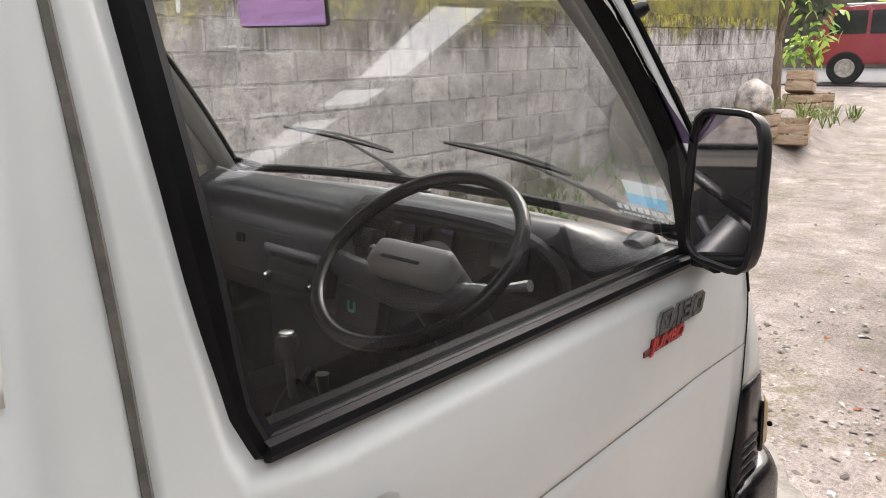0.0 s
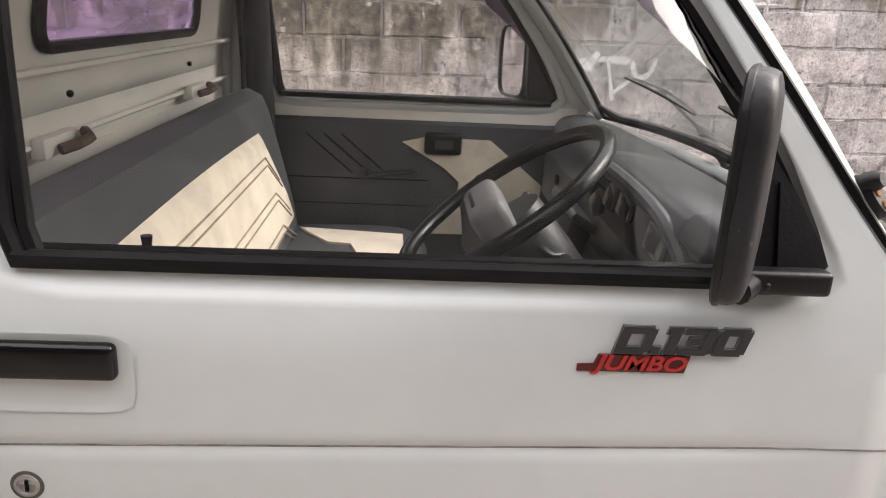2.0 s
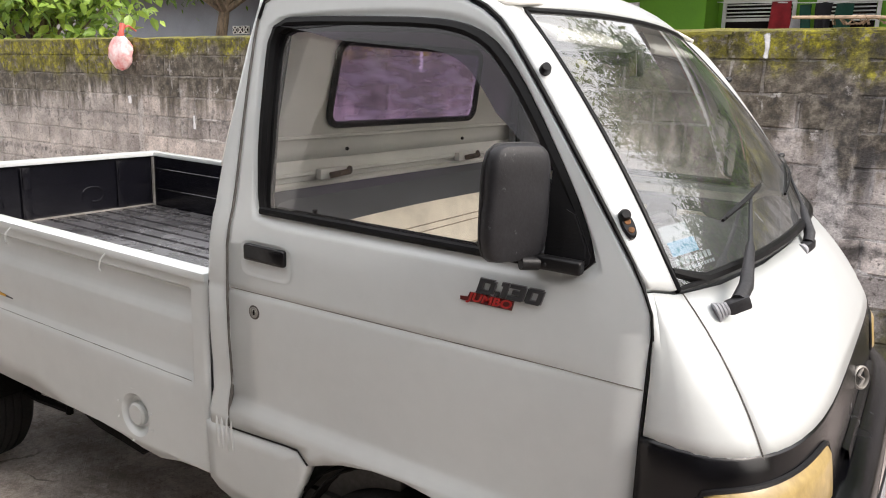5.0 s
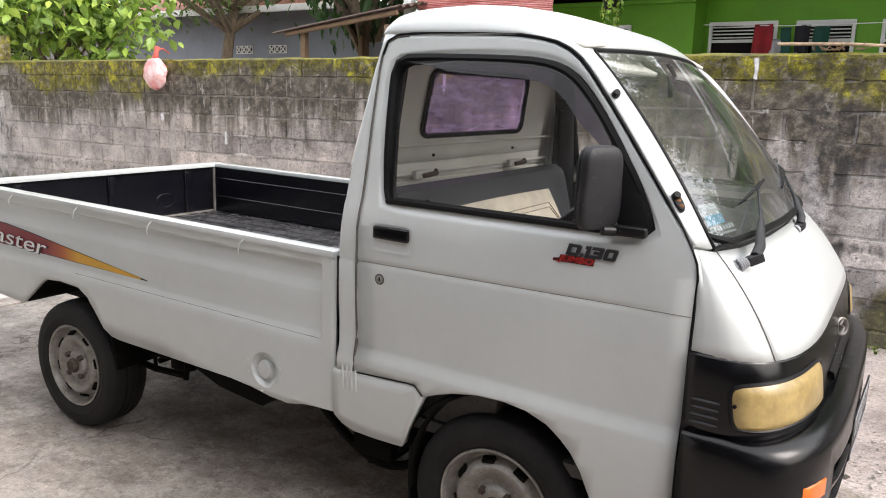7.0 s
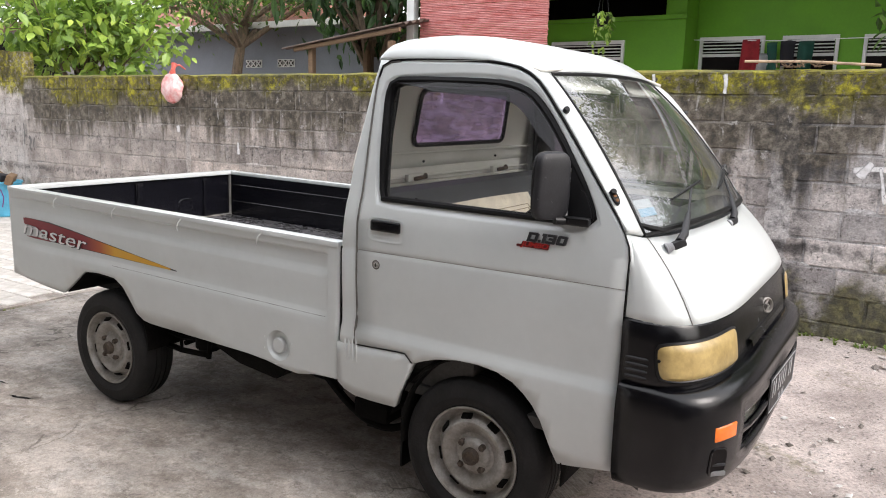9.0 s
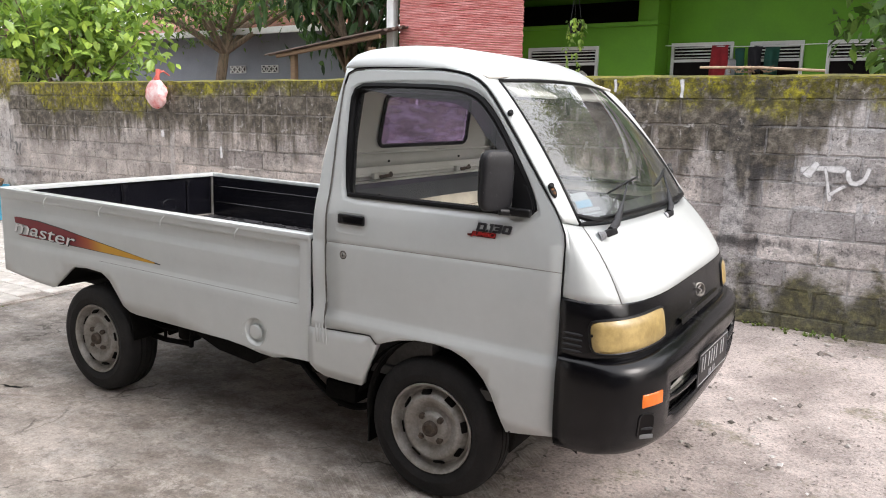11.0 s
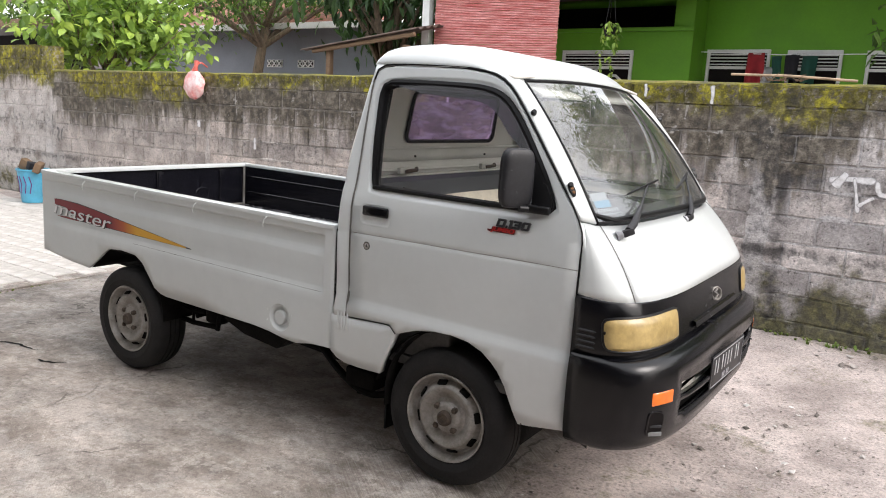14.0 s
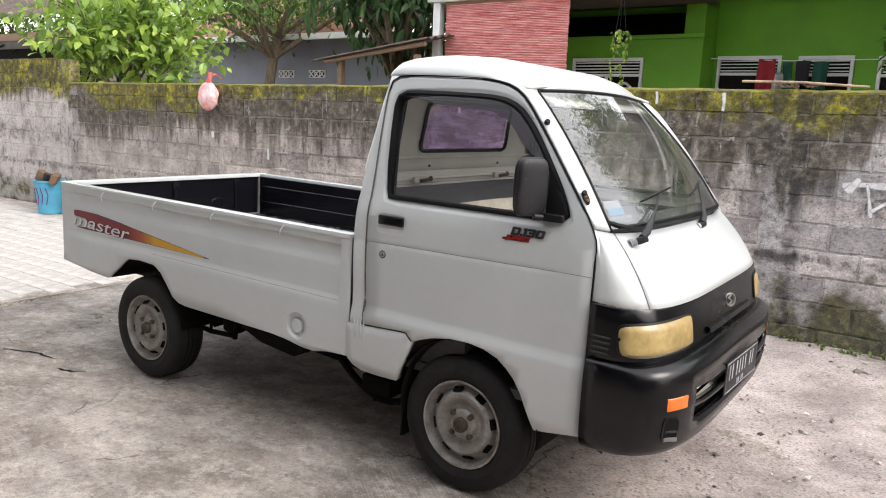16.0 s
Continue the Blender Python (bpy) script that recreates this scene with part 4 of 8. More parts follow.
def garment(name, x0, x1, z0, z1, material, label):
    rows = []
    for i, z in enumerate(np.linspace(z1, z0, 8)):
        rows.append([Vector((x + 0.01 * math.sin(9 * z + x * 7), 8.05 + 0.05 * math.sin(34 * x + 3 * z) * (0.3 + i / 10) + (0.012 if i == 0 else -0.012), z + (0.035 * math.sin(17 * x + 40 * x0) if i == 7 else 0))) for x in np.linspace(x0, x1, 13)])
    return tagged(part(name, grid(rows, None, (0, -1, 0)), material, None, mods=(("SOLIDIFY", {"thickness": 0.01, "offset": 0.0}),)), label, "laundry", "laundry on the line")


garment("towel", -1.03, -0.80, 1.92, 2.425, "cloth_red", "red cloth hung over a washing line")
garment("shirt", -0.82, -0.70, 2.02, 2.24, "cloth_grey", "pale grey cloth hung on a washing line")
garment("shirt", -0.71, -0.58, 1.95, 2.38, "cloth_teal", "dark teal shirt hung on a washing line")
garment("trousers", -0.54, -0.37, 2.05, 2.40, "cloth_black", "black trousers hung on a washing line")
garment("shirt", -0.33, -0.16, 2.0, 2.385, "cloth_teal", "dark teal shirt hung on a washing line")

# porch with a red bamboo blind on a white post
porch = empty("porch", "porch with white post and white roof edge", "porch", Matrix())
part("post", boxes(((-5.02, 5.95, 0), (-4.90, 6.07, 3.3)), bevel=0.01), "white_wood", porch)
part("beam", boxes(((-5.1, 5.9, 3.06), (2.4, 6.06, 3.16)), bevel=0.01), "white_wood", porch)
part("canopy", boxes(((-5.2, 5.8, 3.16), (-1.6, 8.0, 3.2)), bevel=0.01), "tin", porch)
blind = empty("bamboo_blind", "faded red bamboo roll blind", "blind", Matrix())
bm = bmesh.new()
for k in range(46):
    z = 2.06 + k * 0.0215
    tube(bm, [(-4.80 + rnd.uniform(-0.008, 0.008), 5.97 + rnd.uniform(-0.003, 0.003), z), (-3.9, 5.965 + rnd.uniform(-0.003, 0.003), z + rnd.uniform(-0.003, 0.003)), (-2.90 + rnd.uniform(-0.008, 0.008), 5.97, z)], 0.0105, 5)
ob = part("slats", bm, "bamboo_red", blind)
ob["kind"] = "stuff"
part("blind_rail", boxes(((-4.82, 5.95, 3.02), (-2.88, 5.99, 3.06)), bevel=0.008), "wood", blind)

pot = empty("hanging_planter", "black hanging pot with a trailing plant", "plant pot", Matrix.Translation((-2.2, 5.97, 2.52)))
part("pot", lathe([(0.0, -0.09), (0.055, -0.09), (0.075, 0.0), (0.082, 0.005), (0.082, 0.02), (0.07, 0.015), (0.0, 0.0)], 20, Matrix.Rotation(radians(90), 4, "X")), "black_plastic", pot)
for a in range(3):
    bm = bmesh.new()
    tube(bm, [(0.078 * math.cos(2.1 * a), 0.078 * math.sin(2.1 * a), 0.015), (0, 0, 0.55)], 0.003, 5)
    part("hanger", bm, "black_plastic", pot)
bm = bmesh.new()
vines = []
for k in range(9):
    a = rnd.uniform(0, 6.28)
    for f in np.linspace(0, 1, 9):
        vines.append((0.09 * math.cos(a) + 0.02 * math.sin(6 * f), 0.09 * math.sin(a), 0.06 + 0.06 * math.sin(3 * f) - (0.15 + 0.07 * k) * f))
leaf_cloud(bm, vines, 150, 0.06, 0.014, rnd, 0.7, 0.6)
part("vine", bm, "leaf_lime", pot, smooth=False)

gr = empty("grey_house", "grey painted house with a red tile roof", "house", Matrix())
part("house_wall", boxes(((-15.2, 9, 0), (-8.2, 13, 3.05)), bevel=0.01), "shaded_grey", gr)
rows = []
for k in range(19):
    y = 8.3 + 0.26 * k
    for dz in (0.0, 0.035):
        rows.append([Vector((x, y + (0.24 if dz == 0 else 0), 3.0 + 0.105 * k + (0.11 if dz == 0 else 0.0) + 0.02 * math.sin(x * 20))) for x in np.linspace(-15.6, -7.6, 80)])
part("tile_roof", grid(rows, None, (0, -1, 1)), "tile_red", gr, "red clay tile roof")
part("gutter_board", boxes(((-15.6, 8.22, 2.93), (-7.6, 8.30, 3.05)), bevel=0.01), "white_wood", gr)
for x0 in (-11.40, -10.46):
    v = part("vent", boxes(((x0, 8.975, 2.22), (x0 + 0.47, 9.0, 2.38)), bevel=0.004), "white_wood", gr, "white pierced vent block")
    for k in range(3):
        for a in (45, -45):
            part("vent_bar", obox(bmesh.new(), Matrix.Translation((x0 + 0.08 + 0.155 * k, 8.968, 2.30)) @ Matrix.Rotation(radians(a), 4, "Y"), (0.17, 0.02, 0.02)), "white_wood", v)
        part("vent_hole", boxes(((x0 + 0.015 + 0.155 * k, 8.972, 2.235), (x0 + 0.145 + 0.155 * k, 8.9745, 2.365))), "opening_shade", v)
M["far_grey"] = mat("far_house_grey", (0.22, 0.21, 0.20), 0.85, 0, 0.2, 1.2, 30, 0.1)
fl = empty("corner_house", "pale house with a dark open porch and grey tin roof", "house", Matrix())
part("house_wall", boxes(((-30, 8.6, 0), (-17.5, 12, 3.4)), bevel=0.01), "far_grey", fl)
rows = [[Vector((x, 7.6 + 0.9 * f, 3.7 + 0.5 * f + 0.03 * math.sin(x * 24))) for x in np.linspace(-31, -17.0, 200)] for f in (0, 0.5, 1, 2)]
part("tin_roof", grid(rows, None, (0, -1, 1)), "tin", fl, "corrugated tin roof")
part("porch_beam", boxes(((-31, 7.7, 3.1), (-17.2, 7.8, 3.3)), bevel=0.01), "wood", fl)
# near-black sheet on the wall, painted as the porch's shade
part("porch_opening", boxes(((-29, 8.58, 0.2), (-17.9, 8.598, 3.0))), "opening_shade", fl)

shed = empty("lean_to_shed", "dark tin lean-to roof on wooden posts", "shed", Matrix())
rows = [[Vector((-6.75 + 2.1 * f, 5.3 + 1.6 * g, 2.22 + 0.27 * f + 0.30 * g + 0.018 * math.sin(g * 60))) for g in np.linspace(0, 1, 60)] for f in np.linspace(0, 1, 5)]
part("tin_roof", grid(rows, None, (0, 0, 1)), "tin", shed, mods=(("SOLIDIFY", {"thickness": 0.012, "offset": 0.0}),))
for x, y in ((-6.3, 5.45), (-4.9, 5.45), (-6.3, 6.7)):
    part("post", boxes(((x - 0.04, y - 0.04, 0), (x + 0.04, y + 0.04, 2.3)), bevel=0.006), "wood", shed)
bm = bmesh.new()
tube(bm, [(-6.55, 5.36, 2.215), (-5.6, 5.36, 2.325), (-4.7, 5.36, 2.43)], 0.032, 6)
part("rafter", bm, "wood", shed)
part("shed_wall", boxes(((-6.2, 6.75, 0), (-4.7, 6.8, 2.2))), "shaded_grey", shed)

# ---- loose things along the wall ----
bag = empty("plastic_bag", "red and white plastic bag hung on the wall", "plastic bag", Matrix.Translation((-5.44, 2.38, 1.575)))
rows = []
for v in np.linspace(-1, 1, 15):
    row = []
    for k in range(25):
        a = 2 * math.pi * k / 24
        w = 0.138 * math.sqrt(max(0.0, 1 - v * v)) * (1 + 0.22 * noise.noise((math.cos(a) * 2.0, math.sin(a) * 2.0, v * 2.5)) + 0.05 * math.sin(7 * a + 2 * v))
        if v > 0.7:
            w = max(w, 0.02)
        row.append(Vector((w * math.cos(a), 0.55 * w * math.sin(a), 0.158 * v)))
    rows.append(row)
part("bag_body", grid(rows, None, None), "bag_pink", bag)
bm = bmesh.new()
tube(bm, [(0.01, 0.0, 0.15), (0.03, 0.0, 0.20), (0.02, 0.02, 0.25)], [0.035, 0.02, 0.03], 8)
tube(bm, [(0.02, 0.0, 0.22), (0.05, 0.06, 0.24), (0.04, 0.14, 0.20)], [0.012, 0.01, 0.008], 6)
part("bag_knot", bm, "bag_red", bag)

bucket = empty("bucket", "blue plastic bucket with purple marks, full of scrap wood", "bucket", Matrix.Translation((-8.35, 2.12, GROUND + 0.02)))
part("bucket_body", lathe([(0.0, 0.01), (0.14, 0.01), (0.145, 0.0), (0.185, 0.40), (0.20, 0.41), (0.20, 0.43), (0.18, 0.43), (0.14, 0.03), (0.0, 0.03)], 32, Matrix.Rotation(radians(90), 4, "X")), "bucket_blue", bucket)
M["purple_mark"] = mat("purple_mark", (0.22, 0.03, 0.22), 0.6, 0, 0.2, 10, 60, 0)
for k in range(4):
    a = radians(-110 + 22 * k)
    bm = bmesh.new()
    tube(bm, [(0.156 * math.cos(a), 0.156 * math.sin(a), 0.12), (0.170 * math.cos(a + 0.15), 0.170 * math.sin(a + 0.15), 0.24), (0.181 * math.cos(a), 0.181 * math.sin(a), 0.34)], 0.006, 5)
    part("painted_mark", bm, "purple_mark", bucket)
for k, (sx, sy, sz, m) in enumerate(((0.16, 0.10, 0.14, "wood"), (0.12, 0.12, 0.10, "cloth_black"), (0.2, 0.08, 0.12, "wood"))):
    tagged(part("scrap_wood", obox(bmesh.new(), Matrix.Translation((-8.45 + 0.14 * k, 2.1, 0.47)) @ Euler((0.2 * k, 0.5 - 0.3 * k, 0.4 + k)).to_matrix().to_4x4(), (sx, sy, sz), 0.008), m), "offcut of wood sticking out of a bucket", "wood offcut", "scraps in the bucket")

bm = bmesh.new()
M["dry_bamboo"] = mat("dry_bamboo", (0.50, 0.36, 0.24), 0.7, 0, 0.2, 12, 60, 0.2)
tube(bm, [(0.12, 2.53, 1.775), (0.5, 2.52, 1.768), (0.90, 2.54, 1.742)], 0.009, 7)
tagged(part("bamboo_pole", bm, "dry_bamboo"), "thin pale bamboo pole lying on the wall", "pole")
bm = bmesh.new()
for k in range(26):
    a = rnd.uniform(0, 6.28)
    p = Vector((0.47 + rnd.uniform(-0.16, 0.12), 2.52 + rnd.uniform(-0.03, 0.03), 1.735))
    tube(bm, [p, p + Vector((0.07 * math.cos(a), 0.04 * math.sin(a), rnd.uniform(0.0, 0.06)))], [0.004, 0.001], 4)
stuff(part("dry_twigs", bm, "wood"), "dry twigs heaped on the wall", "twigs")

ring = empty("concrete_pipe", "short weathered concrete drain pipe beside the wall", "pipe", Matrix.Translation((6.07, 2.24, 0.645)))
part("pipe_ring", lathe([(0.375, -0.24), (0.385, -0.22), (0.385, 0.18), (0.375, 0.20), (0.33, 0.20), (0.32, 0.18), (0.32, -0.22), (0.33, -0.24)], 44, Matrix.Rotation(radians(4), 4, "Z"), close=True), "pipe", ring)


def crate(x, y, z, turn, sx, sy, sz, label, lean=0.0):
    """An open slatted crate: boards nailed to four corner posts."""
    c = empty("wooden_crate", label, "crate", pose(x, y, z, 0, lean, turn), "crates at the wall's end")
    n = max(2, int(sz / 0.115))
    for k in range(n):
        h = (k + 0.5) * sz / n
        w = 0.42 * sz / n
        for a, b in (((-sx / 2, -sy / 2 - 0.012, h - w), (sx / 2, -sy / 2, h + w)), ((-sx / 2, sy / 2, h - w), (sx / 2, sy / 2 + 0.012, h + w)), ((-sx / 2 - 0.012, -sy / 2, h - w), (-sx / 2, sy / 2, h + w)), ((sx / 2, -sy / 2, h - w), (sx / 2 + 0.012, sy / 2, h + w))):
            part("slat", boxes((a, b), bevel=0.002), "pale_wood", c)
    for u in (-1, 1):
        for v in (-1, 1):
            part("corner_post", boxes(((u * (sx / 2 - 0.02) - 0.018, v * (sy / 2 - 0.02) - 0.018, 0.0), (u * (sx / 2 - 0.02) + 0.018, v * (sy / 2 - 0.02) + 0.018, sz))), "wood", c)
    part("crate_base", boxes(((-sx / 2, -sy / 2, 0.0), (sx / 2, sy / 2, 0.015))), "wood", c)


M["pale_wood"] = mat("weathered_board", (0.46, 0.34, 0.24), 0.8, 0, 0.3, 6, 50, 0.3, tint=(0.26, 0.18, 0.12), stretch=(1, 1, 5))
crate(9.35, 1.98, 0.20, 14, 0.95, 0.55, 0.26, "low old wooden crate on the ground")
crate(8.72, 2.16, 0.28, -8, 0.46, 0.42, 0.30, "old reddish crate under a stained sack")
crate(12.5, 2.75, 0.18, -14, 0.45, 0.40, 0.42, "weathered wooden crate on the ground")
crate(12.45, 2.78, 0.62, 8, 0.42, 0.38, 0.34, "weathered wooden crate tipped on another", 9)
crate(12.9, 2.58, 0.20, 25, 0.34, 0.34, 0.40, "reddish weathered wooden crate on the ground")
rows = []
for v in np.linspace(0, 1, 16):
    w = 0.23 * (1 - (2 * v - 0.9) ** 4 * 0.62) * (1 - 0.35 * v * v)
    rows.append([Vector((8.70 + w * math.cos(a) * (1 + 0.25 * noise.noise((math.cos(a) * 1.7, math.sin(a) * 1.7, v * 3))), 2.17 + w * math.sin(a) * (1 + 0.25 * noise.noise((math.cos(a) * 1.7 + 5, math.sin(a) * 1.7, v * 3))), 0.585 + 0.40 * v + 0.05 * noise.noise((math.cos(a), math.sin(a), 9)))) for a in np.linspace(0, 2 * math.pi, 29)])
M["sack_cloth"] = mat("stained_sack", (0.62, 0.55, 0.50), 0.85, 0, 0.4, 5, 60, 0.5, tint=(0.10, 0.09, 0.09))
sack = part("junk_sack", grid(rows, None, None), "sack_cloth")
tagged(sack, "stained crumpled sack lying on an old crate", "sack")

# red car parked on the road beyond
suv = empty("parked_car", "dark red off-road car parked on the road beyond", "car", pose(19.5, 2.57, 0.46, 0, 0, -78))
body = smooth_line([(-2.1, 0, 0.45), (-2.12, 0, 0.95), (-1.95, 0, 1.05), (-1.75, 0, 1.62), (-1.5, 0, 1.72), (0.35, 0, 1.72), (0.95, 0, 1.12), (1.95, 0, 1.02), (2.1, 0, 0.85), (2.12, 0, 0.45)], 40, 1)
bm = bmesh.new()
plate(bm, [(p.x, -0.85, p.z) for p in body], (0, 1, 0), 1.7)
bmesh.ops.bevel(bm, geom=[e for e in bm.edges if abs(e.verts[0].co.y - e.verts[1].co.y) < 0.01], offset=0.05, segments=2, affect="EDGES")
part("body", bm, "car_red", suv)
M["car_glass"] = mat("dark_car_glass", (0.01, 0.012, 0.015), 0.08, 0, 0.05, 3, 30, 0, coat=0.5)
for x0, x1 in ((-1.7, -0.95), (-0.88, -0.1), (-0.03, 0.65)):
    for s in (-1, 1):
        top = 1.62 if x1 < 0.5 else 1.58
        bm = bmesh.new()
        plate(bm, [(x0, s * 0.855, 1.12), (x1, s * 0.855, 1.12), (x1 - (0.35 if x1 > 0.5 else 0.0), s * 0.855, top), (x0 + (0.1 if x0 < -1.5 else 0), s * 0.855, top)], (0, s, 0), 0.01)
        part("side_window", bm, "car_glass", suv)
for x in (-1.3, 1.3):
    for s in (-1, 1):
        w = part("wheel", lathe([(0.20, 0.0), (0.34, 0.02), (0.37, 0.0), (0.37, -0.2), (0.2, -0.2)], 28, Matrix.Translation((x, s * 0.86, 0.37)) @ Matrix.Rotation(radians(0 if s > 0 else 180), 4, "Z")), "tyre", suv)
        part("wheel_rim", lathe([(0.21, 0.0), (0.19, 0.015), (0.12, -0.01), (0.05, 0.01), (0.0, 0.01)], 20, Matrix.Translation((x, s * 0.86, 0.37)) @ Matrix.Rotation(radians(0 if s > 0 else 180), 4, "Z")), "rim", w)
for s in (-1, 1):
    part("roof_rail", boxes(((-1.4, s * 0.705 - 0.015, 1.74), (0.2, s * 0.705 + 0.015, 1.78)), bevel=0.01), "chrome", suv)
rows = [[Vector((x, y, 0.47)) for y in np.linspace(-40, 40, 9)] for x in (18.2, 21, 25, 31)]
structure(part("road", grid(rows, None, (0, 0, 1)), "asphalt"), "grey asphalt road beyond the yard", "road")
# brown darkened in the paint so the distant wall reads as shaded
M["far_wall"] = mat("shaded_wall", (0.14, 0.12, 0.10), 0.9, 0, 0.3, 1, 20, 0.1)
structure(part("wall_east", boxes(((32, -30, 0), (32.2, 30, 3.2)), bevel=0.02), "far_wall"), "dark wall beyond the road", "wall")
# carport behind the camera, unseen: closes the yard and shades the near side of the truck; its faces are pale to bounce
# light back
M["carport_wall"] = mat("light_bounce_wall", (0.74, 0.72, 0.70), 0.85, 0, 0.12, 1.2, 30, 0.1)
M["carport_tin"] = mat("light_bounce_sheet", (0.58, 0.575, 0.565), 0.7, 0, 0.15, 2, 30, 0.1)
structure(part("wall_south", boxes(((-24, -12.4, -0.1), (30, -12.2, 3.3)), bevel=0.02), "carport_wall"), "plain house wall closing the yard", "wall")
# unseen wall, added to block sky light from the bed side
structure(part("wall_west", boxes(((-12, -2.5, -0.1), (-2.0, -2.25, 2.94)), bevel=0.02), "carport_tin"), "grey house wall along the side of the yard", "wall")
# unseen end wall, added so the wing mirror reflects no bright sky
structure(part("wall_end", boxes(((-24.3, -12.2, -0.1), (-24, 2.4, 4.6)), bevel=0.02), "tin"), "dark sheet wall closing the far end of the yard", "wall")
# its roof has a row of open skylights between beams; the strip out over the yard is added to shade the bed
def light_edge(y, side_x):
    """The two long edges of the row of open skylights."""
    return side_x + 0.215 * (-y - 3.9)


bm = boxes(((-12, -2.7, 2.95), (-1.7, -1.0, 3.0)))
plate(bm, [(-12, -12.2, 3.0), (light_edge(-12.2, 3.58), -12.2, 3.0), (light_edge(-2.7, 3.58), -2.7, 3.0), (-12, -2.7, 3.0)], (0, 0, 1), 0.05)
# run on to x = 30 to keep a strip of sky out of the glass
plate(bm, [(light_edge(-12.2, 4.24), -12.2, 3.0), (30, -12.2, 3.0), (30, -2.7, 3.0), (light_edge(-2.7, 4.24), -2.7, 3.0)], (0, 0, 1), 0.05)
for y0, y1 in ((-12.2, -9.2), (-6.05, -5.65), (-5.02, -4.80), (-3.45, -2.7)):
    plate(bm, [(light_edge(y, sx), y, 3.0) for y, sx in ((y0, 3.58), (y0, 4.24), (y1, 4.24), (y1, 3.58))], (0, 0, 1), 0.05)
roof_south = structure(part("carport_roof", bm, "carport_tin", smooth=False), "carport roof with open skylights", "roof")
for x in (-11.5, 11.5, 29.5):
    part("carport_post", boxes(((x - 0.06, -2.9, -0.05), (x + 0.06, -2.78, 3.0)), bevel=0.01), "wood", roof_south)

# ---- the pickup truck (x ahead, y to its left, z up; it sits a little nose-down) ----
truck = empty("pickup_truck", "small white cab-over pickup truck with black bumper and open bed", "pickup truck",
              pose(0, 0, 0, 0, 1.08, 0))


def crease_z(x):
    """Height of the pressed line across the door, which climbs a little towards the front."""
    return 0.921 + 0.016 * (x + 0.49)


def W(z, x=None):
    """Half width of the cab's side at height z; with x, the pressed line of the door is cut in."""
    w = float(np.interp(z, [0.34, 0.40, 0.575, 0.604, 0.616, 0.622, 0.650, 0.657, 0.69, 0.80, 0.905, 1.02, 1.04, 1.06, 1.08, 1.095, 1.11, 1.30, 1.50, 1.58],
                        [0.738, 0.748, 0.757, 0.7575, 0.757, 0.7555, 0.7445, 0.7430, 0.743, 0.75, 0.752, 0.7488, 0.7472, 0.7444, 0.7402, 0.7358, 0.7308, 0.697, 0.653, 0.635]))
    if x is not None and x > 0.18 and 0.88 < z < 1.20:
        flat = float(np.interp(z, [0.88, 0.98, 1.03, 1.08, 1.13, 1.20], [0.7513, 0.7490, 0.7450, 0.7390, 0.7300, 0.7145]))
        w += (flat - w) * min(1.0, (x - 0.18) / 0.17)
    if x is not None and -0.6 < x < 0.44:
        w -= 0.0042 * math.exp(-(((z - crease_z(x)) / 0.0065) ** 2)) * min(1.0, max(0.0, (0.44 - x) / 0.12))
    return w


DOOR_TOP = [(0.485, 1.02), (0.4825, 1.045), (0.475, 1.07), (0.462, 1.095), (0.44, 1.125), (0.40, 1.175), (0.30, 1.305), (0.21, 1.415), (0.135, 1.502), (0.085, 1.54), (0.02, 1.562),
            (-0.10, 1.574), (-0.41, 1.576), (-0.466, 1.566), (-0.485, 1.54), (-0.489, 1.45), (-0.483, 1.25), (-0.483, 1.08), (-0.487, 1.02)]
WINDOW = [(0.345, 1.106), (0.362, 1.111), (0.369, 1.126), (0.352, 1.16), (0.30, 1.25), (0.205, 1.378), (0.135, 1.455), (0.085, 1.488), (0.02, 1.505),
          (-0.10, 1.511), (-0.39, 1.512), (-0.427, 1.503), (-0.440, 1.475), (-0.438, 1.42), (-0.423, 1.24), (-0.415, 1.15), (-0.411, 1.122), (-0.402, 1.108)]
SILL_X = [(-0.49, 0.575), (-0.36, 0.58), (-0.27, 0.588), (-0.235, 0.556), (-0.19, 0.575), (-0.14, 0.592), (-0.06, 0.607), (0.02, 0.61), (0.09, 0.602), (0.15, 0.58),
          (0.19, 0.55), (0.22, 0.52), (0.25, 0.475), (0.27, 0.43), (0.29, 0.385), (0.31, 0.345), (0.36, 0.352), (0.43, 0.365), (0.485, 0.375)]


def side(p, s, off=0.0):
    """A point of the side skin from (x, z); s is -1 for the right side."""
    return Vector((p[0], s * (W(p[1], p[0]) + off), p[1]))


def solid(t):
    return (("SOLIDIFY", {"thickness": t, "offset": -1.0}),)


# front plan: columns by their share of the half width
Q = [1.0, 0.995, 0.985, 0.965, 0.94, 0.905, 0.865, 0.82, 0.77, 0.70, 0.62, 0.52, 0.40, 0.27, 0.13, 0.0]
QS = [(q, -1) for q in Q] + [(q, 1) for q in Q[-2::-1]]


def nose(q, s, z, xc, a, w, m=5.0):
    return Vector((xc - a + a * max(0.0, 1 - q ** m) ** 0.5, s * q * w, z))


def nose_row(z, xc, a, w, m=5.0, start=0.4885):
    mid = [nose(q, s, z, xc, a, w, m) for q, s in QS]
    return [Vector((start, -w, z)), Vector((0.5 * start + 0.5 * (xc - a), -w, z)), *mid, Vector((0.5 * start + 0.5 * (xc - a), w, z)), Vector((start, w, z))]


